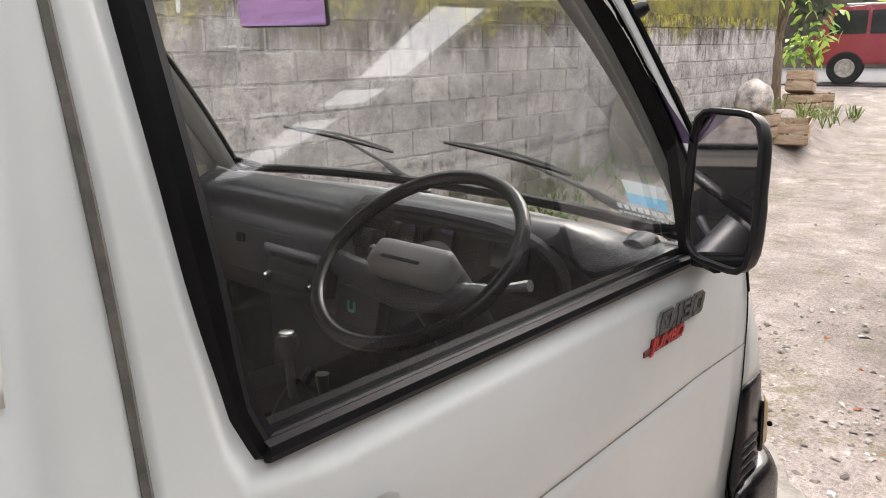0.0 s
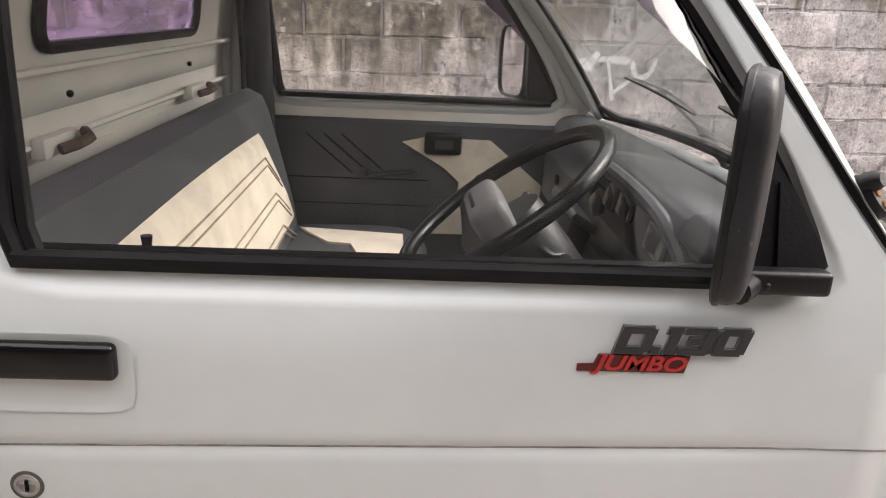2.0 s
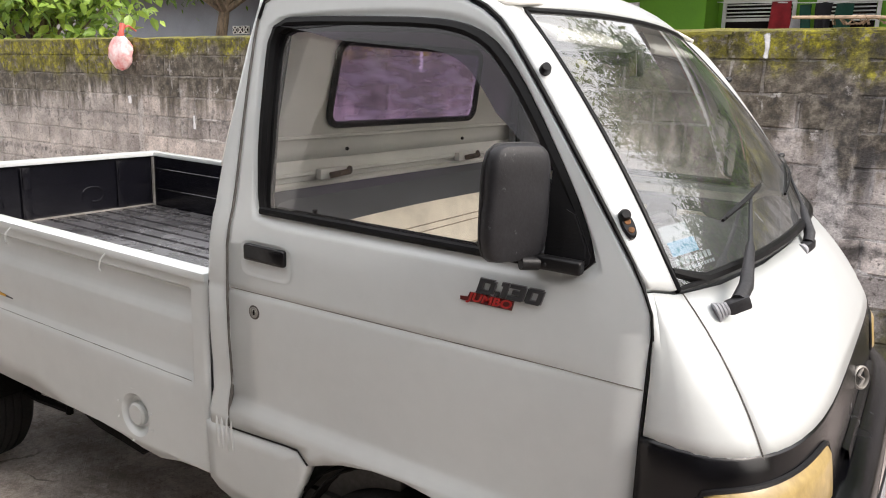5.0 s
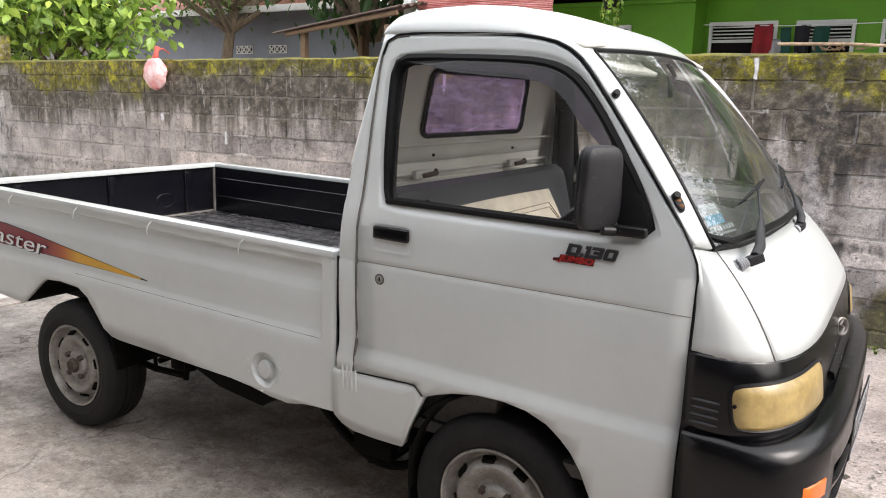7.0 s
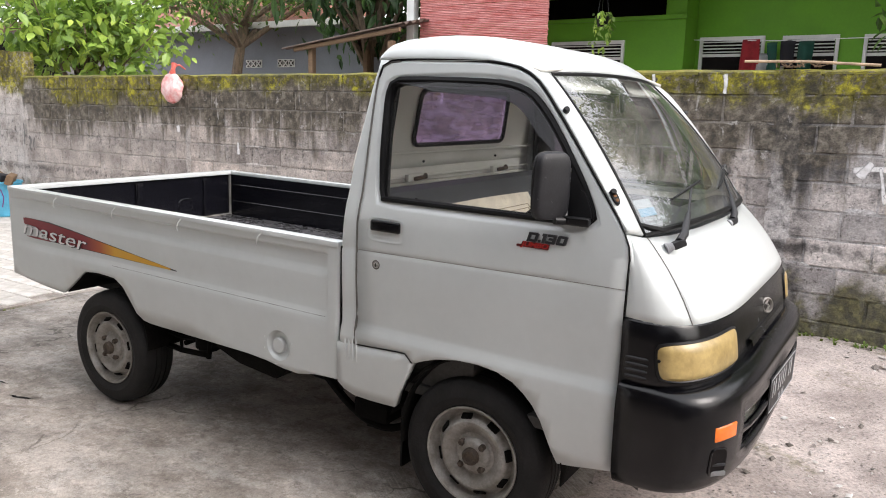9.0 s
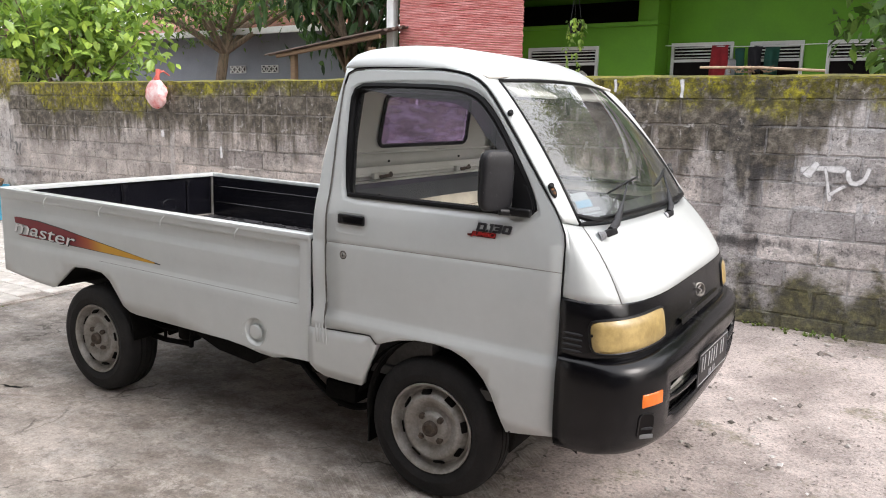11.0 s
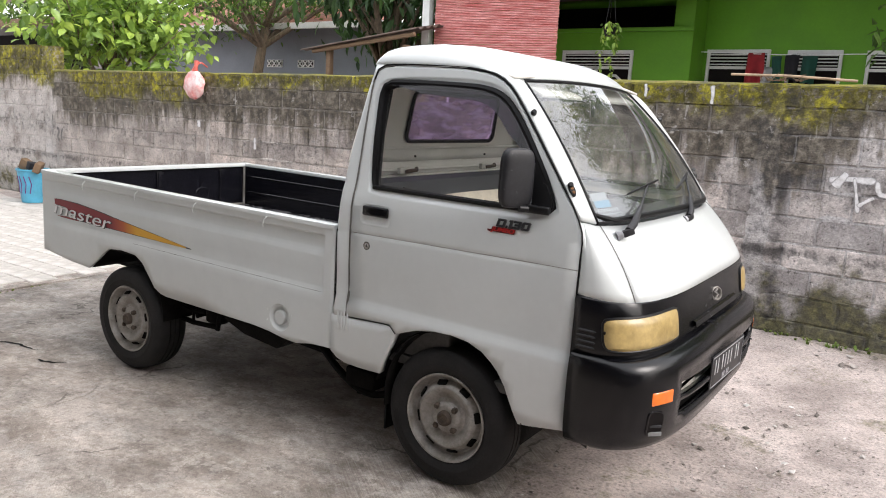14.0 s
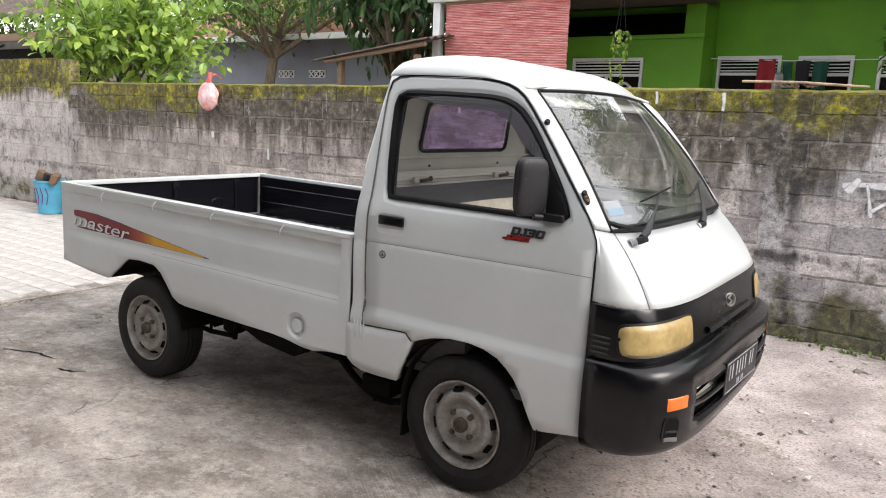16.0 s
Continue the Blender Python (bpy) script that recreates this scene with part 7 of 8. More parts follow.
for y0, y1 in ((0.10, 0.56), (-0.55, -0.08)):
    bm = bmesh.new()
    plate(bm, [(-0.33, y1, 0.7625), (-0.05, y1 - 0.04, 0.7635), (-0.04, y1 - 0.30, 0.7635), (-0.13, y1 - 0.32, 0.7645), (-0.18, y1 - 0.14, 0.7645), (-0.24, y1 - 0.13, 0.7645)], (0, 0, 1), 0.006)
    part("cushion_panel", bm, "vinyl_cream", bench, "cream fabric inlay")
bm = bmesh.new()
tube(bm, [(-0.30, -0.668, 1.098), (-0.30, -0.668, 1.116)], [0.004, 0.006], 10)
part("door_lock_knob", bm, "black_plastic", right_door)

# door trims
TRIM_X0, TRIM_X1 = -0.43, 0.42
for s, dr in ((1, left_door), (-1, right_door)):
    rows = []
    for z in (0.62, 0.63, 0.75, 0.88, 1.0, 1.035, 1.045):
        o = -0.026 if z in (0.62, 1.045) else -0.040
        rows.append([side((x, z), s, o if TRIM_X0 < x < TRIM_X1 else -0.026) for x in (TRIM_X0, TRIM_X0 + 0.01, -0.2, 0.0, 0.2, TRIM_X1 - 0.01, TRIM_X1)])
    trim = part("door_trim", grid(rows, None, (0, -s, 0)), "vinyl_dark", dr, "dark vinyl door trim with a cream panel")
    # strip paler than the door skin, painted for sun through the windscreen
    rows = [[side((x, z), s, -0.0245) for x in np.linspace(-0.44, 0.43, 9)] for z in (1.03, 1.05, 1.07, 1.088, 1.096)]
    part("inner_sill", grid(rows, None, (0, -s, 0)), "inner_paint", dr, "cream painted metal sill inside the door")
    bm = bmesh.new()
    cream = [(-0.06, 0.985), (0.0, 1.0), (0.19, 0.998), (0.345, 0.872), (0.33, 0.72), (0.03, 0.72), (0.10, 0.79), (0.105, 0.875), (0.06, 0.915)]
    plate(bm, [side(p, s, -0.041) for p in (cream if s > 0 else cream[::-1])], (0, -s, 0), 0.004)
    part("trim_panel", bm, "vinyl_cream", dr, "cream perforated trim panel")
    bm = bmesh.new()
    for k in range(3):
        tube(bm, [side((-0.33 + 0.05 * k, 1.0), s, -0.041), side((-0.20 + 0.05 * k, 0.89), s, -0.041)], 0.002, 5)
    for z in (0.875, 0.80, 0.715):
        tube(bm, [side((-0.41, z), s, -0.041), side((0.02 if z > 0.72 else -0.02, z), s, -0.041)], 0.002, 5)
    part("trim_seam", bm, "chassis", dr)
    bm = bmesh.new()
    obox(bm, Matrix.Translation(side((0.055, 0.985), s, -0.050)), (0.105, 0.018, 0.062), 0.012, 3)
    lever = part("inner_door_handle", bm, "black_plastic", dr)
    bm = obox(bmesh.new(), Matrix.Translation(side((0.058, 0.982), s, -0.060)), (0.05, 0.008, 0.026), 0.003)
    part("inner_door_lever", bm, "dash", dr)
    bm = bmesh.new()
    tube(bm, [side((-0.16, 0.892), s, -0.048), side((-0.15, 0.892), s, -0.072), side((-0.02, 0.908), s, -0.076)], 0.008, 8)
    tube(bm, [side((-0.02, 0.908), s, -0.07), side((-0.02, 0.908), s, -0.10)], 0.009, 8)
    tube(bm, [side((-0.16, 0.892), s, -0.04), side((-0.16, 0.892), s, -0.055)], 0.02, 14)
    part("window_crank", bm, "dash", dr)
    bm = lathe([(0.014, 0.0), (0.012, 0.008), (0.0, 0.01)], 14, Matrix.Translation(side((0.165, 0.888), s, -0.044)) @ Matrix.Rotation(radians(180 if s > 0 else 0), 4, "Z"))
    part("trim_hole", bm, "chassis", dr)

# dashboard: a long moulded bar with the cluster hood in front of the driver
DASH = [(0.585, 1.045), (0.52, 1.078), (0.44, 1.088), (0.39, 1.085), (0.365, 1.07), (0.355, 1.045), (0.36, 1.02), (0.345, 1.0), (0.335, 0.96), (0.345, 0.88), (0.37, 0.82), (0.42, 0.78), (0.58, 0.78)]
ys = [-0.665, -0.64, -0.60, -0.55, -0.53, -0.50, -0.3, -0.1, -0.03, 0.0, 0.04, 0.10, 0.3, 0.5, 0.62, 0.655]
rows = []
for y in ys:
    f = float(np.interp(y, [-0.56, -0.50, -0.04, 0.03], [0, 1, 1, 0]))
    row = []
    for k, (x, z) in enumerate(DASH):
        if 3 <= k <= 5:
            x, z = x - 0.055 * f, z + 0.035 * f
        if 6 <= k <= 9:
            x = x + 0.03 * f
        if k == 2:
            z += 0.012 * f
        row.append(Vector((min(x, 0.578 - 0.085 * abs(y / 0.635) ** 2.4 - 0.018), y, z)))
    pts = smooth_line(row, 40, 2)
    rows.append(pts)
M["cluster_black"] = mat("cluster_black", (0.022, 0.021, 0.021), 0.55, 0, 0.2, 9, 200, 0.1, spec=0.3)
M["gauge_glass"] = mat("gauge_glass", (0.006, 0.008, 0.012), 0.12, 0, 0.1, 9, 60, 0.0)
dash = part("dashboard", grid(rows, None, (-1, 0, 0.5)), "dash", truck, "grey-black moulded plastic dashboard", mods=solid(0.01))
bm = bmesh.new()
face = []
for u in np.linspace(0, 1, 13):
    y = -0.49 + 0.47 * u
    rise = 0.045 * min(1, 6 * u * (1 - u) * 1.2)
    face.append((y, rise))
rows = [[Vector((0.330, y, 0.982)) for y, r in face], [Vector((0.322, y, 1.03)) for y, r in face], [Vector((0.314, y, 1.050 + r)) for y, r in face]]
part("instrument_face", grid(rows, None, (-1, 0, 0)), "cluster_black", dash, "dark instrument cluster face")
for y, w, z in ((-0.41, 0.08, 1.05), (-0.25, 0.075, 1.062), (-0.16, 0.065, 1.055), (-0.07, 0.085, 1.03)):
    bm = obox(bmesh.new(), pose(0.313, y, z, 0, 12, 0), (0.012, w, 0.045), 0.006)
    part("gauge", bm, "gauge_glass", dash, "dark glossy gauge")
bm = bmesh.new()
tube(bm, smooth_line([(0.325, -0.02, 0.985), (0.305, -0.025, 1.06), (0.295, -0.06, 1.105), (0.295, -0.27, 1.112), (0.30, -0.46, 1.10), (0.315, -0.515, 1.05), (0.335, -0.51, 0.99)], 40, 2), 0.011, 8)
part("cluster_rim", bm, "dash", dash)
bm = obox(bmesh.new(), pose(0.338, 0.42, 0.93, 0, 4, 0), (0.012, 0.40, 0.11), 0.008)
part("glove_box", bm, "dash", dash)
bm = obox(bmesh.new(), pose(0.331, 0.42, 0.955, 0, 4, 0), (0.006, 0.03, 0.022), 0.002)
part("glove_box_catch", bm, "chassis", dash)
rad = part("car_radio", obox(bmesh.new(), pose(0.315, 0.165, 0.905, 0, 14, 0), (0.05, 0.19, 0.064), 0.006), "black_plastic", dash)
bm = boxes(((0.281, 0.10, 0.89), (0.292, 0.225, 0.915)), bevel=0.002)
part("radio_face", bm, "worn_plastic", dash)
for y in (0.087, 0.242):
    bm = bmesh.new()
    tube(bm, [(0.289, y, 0.905), (0.270, y, 0.901)], 0.009, 12)
    part("radio_knob", bm, "chrome", dash)
part("ash_tray", obox(bmesh.new(), pose(0.322, 0.15, 0.948, 0, 30, 0), (0.07, 0.24, 0.02), 0.006), "dash", dash)
part("heater_panel", obox(bmesh.new(), pose(0.335, -0.01, 0.865, 0, 14, 0), (0.03, 0.13, 0.085), 0.006), "black_plastic", dash)
for y in (-0.59,):
    bm = bmesh.new()
    tube(bm, [(0.45, y, 1.072), (0.43, y, 1.075), (0.40, y, 1.07)], [0.026, 0.03, 0.026], 14)
    part("demister_vent", bm, "dash", dash)

M["wheel_plastic"] = mat("wheel_plastic", (0.008, 0.0085, 0.010), 0.24, 0, 0.1, 8, 200, 0.05, spec=0.32)
# steering wheel on its column
tilt = 0.941
C = Vector((0.092, -0.405, 1.10))
U = Vector((math.sin(tilt), 0, math.cos(tilt)))
V = Vector((0, 1, 0))
N = Vector((-math.cos(tilt), 0, math.sin(tilt)))
bm = bmesh.new()
ring = [C + 0.163 * (math.cos(a) * V + math.sin(a) * U) for a in np.linspace(0, 2 * math.pi, 49)[:-1]]
tube(bm, ring, 0.0112, 12, closed=True)
swheel = part("steering_wheel", bm, "wheel_plastic", truck, "thin black two-spoke steering wheel")
Mw = Matrix((V.to_4d(), U.to_4d(), N.to_4d(), (0, 0, 0, 1))).transposed()
Mw = Matrix.Translation(C) @ Mw.to_3x3().to_4x4()
bm = bmesh.new()
rows = []
for u in np.linspace(-1, 1, 13):
    h = 0.036 + 0.02 * (1 - abs(u)) ** 0.7
    rows.append([Mw @ Vector((0.158 * u, -0.042 + v * h * 0.5 - 0.012 * (1 - abs(u)), -0.022 * (1 - u * u) + 0.004 * (1 - v * v))) for v in (-1, -0.5, 0, 0.5, 1)])
part("spoke", grid(rows, bm, N), "worn_plastic", swheel, mods=solid(0.014))
bm = obox(bmesh.new(), Mw @ Matrix.Translation((-0.012, -0.022, 0.002)), (0.146, 0.052, 0.05), 0.016, 3)
part("horn_pad", bm, "pad_grey", swheel, "grey horn pad")
bm = obox(bmesh.new(), Mw @ Matrix.Translation((-0.008, -0.034, 0.0272)), (0.075, 0.006, 0.002), 0.001)
part("pad_mark", bm, "black_plastic", swheel)
bm = bmesh.new()
tube(bm, [C - N * 0.02, C - N * 0.10, C - N * 0.30], [0.045, 0.05, 0.05], 16)
part("steering_column", bm, "dash", swheel)
for s in (-1, 1):
    bm = bmesh.new()
    tube(bm, [C - N * 0.07, C - N * 0.07 + V * s * 0.11 + U * 0.02, C - N * 0.06 + V * s * 0.16 + U * 0.03], [0.006, 0.006, 0.009], 8)
    part("stalk", bm, "chrome" if s < 0 else "dash", swheel)

# small clock with a lit green dial under the radio shelf
M["dial_green"] = mat("green_dial", (0.05, 0.35, 0.28), 0.5, 0, 0.1, 9, 60, 0)
for y0, y1, z0, z1 in ((0.006, 0.010, 0.866, 0.884), (-0.012, -0.008, 0.862, 0.884), (-0.006, 0.008, 0.860, 0.864)):
    part("dial_mark", boxes(((0.313, y0, z0), (0.317, y1, z1))), "dial_green", dash)

# levers between the seats
bm = bmesh.new()
tube(bm, [(0.06, -0.14, 0.60), (0.05, -0.15, 0.75), (0.04, -0.15, 0.90)], 0.008, 8)
gear = part("gear_lever", bm, "worn_plastic", truck, "gear lever with a chrome-topped black knob")
bm = lathe([(0.0, -0.02), (0.014, -0.02), (0.019, 0.0), (0.02, 0.014), (0.016, 0.02), (0.0, 0.022)], 18, Matrix.Translation((0.04, -0.15, 0.905)) @ Matrix.Rotation(radians(90), 4, "X"))
part("gear_knob", bm, "black_plastic", gear)
bm = lathe([(0.0, 0.0), (0.015, 0.0), (0.013, 0.004), (0.0, 0.005)], 18, Matrix.Translation((0.04, -0.15, 0.9265)) @ Matrix.Rotation(radians(90), 4, "X"))
part("knob_cap", bm, "chrome", gear)
bm = lathe([(0.10, 0.0), (0.09, 0.04), (0.082, 0.05), (0.07, 0.10), (0.055, 0.15), (0.03, 0.20), (0.012, 0.23)], 20, Matrix.Translation((0.06, -0.14, 0.60)) @ Matrix.Rotation(radians(90), 4, "X"))
part("gear_boot", bm, "rubber", gear)
bm = bmesh.new()
tube(bm, [(0.06, -0.04, 0.62), (0.10, -0.05, 0.72), (0.16, -0.06, 0.80)], [0.010, 0.010, 0.014], 8)
part("handbrake_lever", bm, "black_plastic", truck)
for y in (-0.30, -0.40, -0.50):
    part("pedal", obox(bmesh.new(), pose(0.48, y, 0.62, 0, -40, 0), (0.012, 0.05, 0.06), 0.003), "rubber", truck)

M["rusty_metal"] = mat("rusty_metal", (0.16, 0.11, 0.075), 0.7, 0.3, 0.3, 40, 150, 0.3, tint=(0.05, 0.04, 0.035))
# back wall fittings: latches, holes, belts
for y in (-0.36, 0.32):
    bm = bmesh.new()
    obox(bm, pose(-0.522, y, 1.148), (0.022, 0.115, 0.030), 0.008)
    lat = part("seat_latch", bm, "inner_paint", truck, "rusty seat-back latch")
    bm = bmesh.new()
    tube(bm, [(-0.504, y - 0.03, 1.145), (-0.488, y - 0.01, 1.15), (-0.488, y + 0.03, 1.152), (-0.504, y + 0.05, 1.158)], 0.008, 6)
    part("latch_hook", bm, "rusty_metal", lat)
for y in (-0.298, 0.298):
    bm = bmesh.new()
    bmesh.ops.create_uvsphere(bm, u_segments=8, v_segments=6, radius=0.0055, matrix=Matrix.Translation((-0.5245, y, 1.208)))
    part("bolt_hole", bm, "chassis", truck)
for s in (-1, 1):
    rows = [[Vector((-0.475 - 0.02 * (1.4 - z), s * (0.625 + d + 0.045 * (1.42 - z)), z)) for d in (-0.025, 0.0, 0.025)] for z in (0.95, 1.10, 1.20, 1.30, 1.38)]
    belt = part("seat_belt", grid(rows, None, (1, 0, 0)), "rubber", truck, "black seat belt hanging from its anchor", mods=solid(0.004))
    part("belt_anchor", obox(bmesh.new(), Matrix.Translation((-0.465, s * 0.63, 1.385)), (0.03, 0.05, 0.05), 0.01), "black_plastic", belt)
    rows = [[side((x, z), s, -0.032) for x in (-0.50, -0.455, -0.415)] for z in (0.62, 0.9, 1.1, 1.3, 1.45, 1.53)]
    part("pillar_trim", grid(rows, None, (0, -s, 0)), "vinyl_dark" if s > 0 else "rubber", truck, mods=solid(-0.004))
bm = obox(bmesh.new(), pose(0.165, -0.02, 1.462, 0, -7, 25), (0.018, 0.172, 0.066), 0.010, 3)
rv = part("rear_view_mirror", bm, "black_plastic", truck)
# violet put into the mirror's colour for the purple rear window it reflects
M["violet_reflection"] = mat("violet_reflection", (0.74, 0.66, 0.80), 0.05, 1.0, 0.02, 5, 30, 0.0, rough_var=0.01)
M["mirror"] = mat("mirror_glass", (0.88, 0.86, 0.9), 0.03, 1.0, 0.02, 5, 30, 0.0, rough_var=0.01)
bm = obox(bmesh.new(), pose(0.165, -0.02, 1.462, 0, -7, 25) @ Matrix.Translation((-0.0085, 0, 0)), (0.002, 0.165, 0.059), 0.0)
part("mirror_face", bm, "violet_reflection", rv)
bm = bmesh.new()
tube(bm, [(0.172, -0.02, 1.46), (0.19, -0.02, 1.50), (0.165, -0.02, 1.535)], 0.007, 8)
part("mirror_stem", bm, "black_plastic", rv)
for s in (-1, 1):
    bm = obox(bmesh.new(), pose(0.10, s * 0.30, 1.525, 0, 25, 0), (0.14, 0.36, 0.014), 0.006)
    part("sun_visor", bm, "inner_paint", truck)

def scuffed_material():
    """Faded black plastic with pale scrapes."""
    m = mat("scuffed_plastic", (0.020, 0.020, 0.023), 0.45, 0, 0.25, 14, 180, 0.06, tint=(0.011, 0.011, 0.013), spec=0.4)
    nt, b = nodes_of(m)
    tc = nt.nodes.new("ShaderNodeTexCoord")
    scr = band(nt, tex(nt, tc.outputs["Object"], 26.0, 9, 0.8, (1.0, 1.0, 0.7)), 0.61, 0.66)
    part_of = band(nt, tex(nt, tc.outputs["Object"], 9.0, 3), 0.44, 0.56)
    col = blend(nt, calc(nt, "MULTIPLY", calc(nt, "MULTIPLY", scr, part_of), 0.5), b.inputs["Base Color"].links[0].from_socket, (0.20, 0.20, 0.205))
    nt.links.new(col, b.inputs["Base Color"])
    return m


M["scuffed"] = scuffed_material()
# ---- door furniture, badge, mirrors, wipers, decals ----
for s, dr in ((-1, right_door), (1, left_door)):
    rows = []
    for d, k in ((0.0, 1.12), (-0.0015, 1.05), (-0.006, 0.97), (-0.008, 0.88), (-0.008, 0.0)):
        row = []
        for a in range(37):
            t = 2 * math.pi * a / 36
            cx, cz = math.cos(t), math.sin(t)
            r = 1 / (abs(cx) ** 6 + abs(cz) ** 6) ** (1 / 6)
            row.append(Vector((-0.3675 + 0.068 * r * cx * k, s * (W(1.0) + 0.0012 + (d + 0.008) * 0.25), 1.003 + 0.037 * r * cz * k)))
        rows.append(row)
    part("handle_recess", grid(rows, None, (0, s, 0)), "paint", dr)
    bm = bmesh.new()
    obox(bm, Matrix.Translation((-0.3675, s * 0.7535, 1.0175)), (0.123, 0.017, 0.0375), 0.008, 4)
    part("door_handle", bm, "gloss_black", dr, "glossy black pull handle")
    part("lock_ring", lathe([(0.0175, -0.002), (0.0165, 0.0015), (0.0125, 0.0015)], 24, Matrix.Translation((-0.406, s * 0.7505, 0.878)) @ Matrix.Rotation(radians(180 if s < 0 else 0), 4, "Z")), "seam_grey", dr)
    m = Matrix.Translation((-0.406, s * 0.7505, 0.878)) @ Matrix.Rotation(radians(180 if s < 0 else 0), 4, "Z")
    part("door_lock", lathe([(0.013, -0.002), (0.0125, 0.003), (0.0095, 0.004), (0.0088, 0.001), (0.0, 0.001)], 24, m), "rim", dr, "round dull metal key lock")
    part("key_slot", obox(bmesh.new(), m @ Matrix.Translation((0, 0.0025, 0)), (0.003, 0.002, 0.012)), "chassis", dr)
    # outside mirror
    c = Vector((0.254, s * 0.787, 1.2155))
    wide = Vector((0.464, -s * 0.886, 0))
    nrm = Vector((0.886, s * 0.464, 0))
    mm = Matrix.Translation(c) @ Matrix((wide.to_4d(), nrm.to_4d(), Vector((0, 0, 1, 0)), (0, 0, 0, 1))).transposed().to_3x3().to_4x4()
    rows = []
    for d, k in ((-0.010, 0.97), (-0.010, 1.0), (-0.004, 1.0), (0.001, 0.99), (0.005, 0.97), (0.009, 0.935), (0.012, 0.88), (0.014, 0.78), (0.0155, 0.5), (0.016, 0.0)):
        row = []
        for a in range(49):
            t = 2 * math.pi * a / 48
            cx, cz = math.cos(t), math.sin(t)
            r = 1 / (abs(cx) ** 5 + abs(cz) ** 5) ** (1 / 5)
            row.append(mm @ Vector((0.064 * r * cx * k * (1 - 0.03 * (cz * r > 0)), d, 0.0985 * r * cz * (k if k < 0.9 else 1 - (1 - k) * 0.6))))
        rows.append(row)
    shell = part("wing_mirror", grid(rows, None, nrm), "scuffed", dr, "scuffed black plastic wing mirror")
    bm = bmesh.new()
    loop = [mm @ Vector((0.0620 * math.cos(t) / (abs(math.cos(t)) ** 5 + abs(math.sin(t)) ** 5) ** (1 / 5), -0.010, 0.0965 * math.sin(t) / (abs(math.cos(t)) ** 5 + abs(math.sin(t)) ** 5) ** (1 / 5))) for t in np.linspace(0, 2 * math.pi, 33)[:-1]]
    tube(bm, loop, 0.0045, 6, closed=True)
    part("mirror_edge", bm, "black_plastic", dr)
    bm = bmesh.new()
    f = bm.faces.new([bm.verts.new(p + nrm * 0.002) for p in loop])
    part("mirror_glass", bm, "mirror", dr, "rear-view mirror glass")
    bm = bmesh.new()
    obox(bm, Matrix.Translation((0.316, s * 0.750, 1.117)), (0.094, 0.022, 0.024), 0.006, 3)
    tube(bm, [(0.285, s * 0.755, 1.114), c + Vector((0.010, s * -0.008, -0.100))], [0.012, 0.012], 10)
    part("mirror_arm", bm, "black_plastic", dr)
    bm = bmesh.new()
    bmesh.ops.create_uvsphere(bm, u_segments=8, v_segments=6, radius=0.004, matrix=Matrix.Translation((0.30, s * 0.7590, 1.115)))
    part("arm_bolt", bm, "black_plastic", dr)
    # clips on the pillar: a small black pin above, an oval black socket gone rusty below
    M.setdefault("rust", mat("rusty_plastic", (0.34, 0.15, 0.05), 0.8, 0, 0.3, 60, 160, 0.3, tint=(0.06, 0.03, 0.015)))
    d = Vector((0.5, s * 0.75, 0.4)).normalized()
    p = Vector((0.227, s * 0.660, 1.432))
    bm = bmesh.new()
    tube(bm, [p, p + d * 0.010, p + d * 0.017], [0.011, 0.010, 0.007], 12)
    part("pillar_pin", bm, "black_plastic", truck)
    along = Vector((0.58, s * 0.19, -0.80)).normalized()
    face = Matrix((along.to_4d(), along.cross(d).to_4d(), d.to_4d(), (0, 0, 0, 1))).transposed().to_3x3().to_4x4()
    m = Matrix.Translation((0.416, s * 0.706, 1.192)) @ face @ Matrix.Diagonal((1.0, 0.42, 1.0, 1))
    bm = lathe([(0.0, 0.007), (0.021, 0.007), (0.025, 0.004), (0.026, -0.006)], 24, m @ Matrix.Rotation(radians(90), 4, "X"))
    socket = part("pillar_socket", bm, "black_plastic", truck, "oval black clip socket with rust")
    for u in (-0.004, 0.011):
        bm = lathe([(0.0, 0.0085), (0.0045, 0.0085), (0.006, 0.0065)], 12, Matrix.Translation((0.416, s * 0.706, 1.192)) @ face @ Matrix.Translation((u, 0, 0)) @ Matrix.Rotation(radians(90), 4, "X"))
        part("rust_spot", bm, "rust", socket)
    bm = bmesh.new()
    q = Vector((0.416, s * 0.706, 1.192)) - along * 0.016
    tube(bm, [q, q + d * 0.012, q + d * 0.018], [0.010, 0.010, 0.007], 12)
    part("socket_pin", bm, "black_plastic", socket)

M["badge_deep_red"] = mat("badge_deep_red", (0.10, 0.006, 0.006), 0.35, 0, 0.1, 20, 90, 0.02)
M["badge_black"] = mat("badge_black", (0.03, 0.032, 0.036), 0.35, 0, 0.1, 20, 90, 0.02)
to_right = pose(0, 0, 0, 90, 0, 0)


def bar_letter(name, bars, u0, k, m, grow, depth, material, parent, label=""):
    """A squat badge letter made of joined bars, leaning forward."""
    bm = bmesh.new()
    for n, (a, b, c, d) in enumerate(bars):
        pts = [((u0 + u) * k + 0.30 * k * v, k * v) for u, v in ((a - grow, b - grow), (c + grow, b - grow), (c + grow, d + grow), (a - grow, d + grow))]
        plate(bm, [(x, -0.00025 * n, z) for x, z in pts], (0, -1, 0), depth)
    bm.transform(m)
    return part(name, bm, material, parent, label, smooth=False)


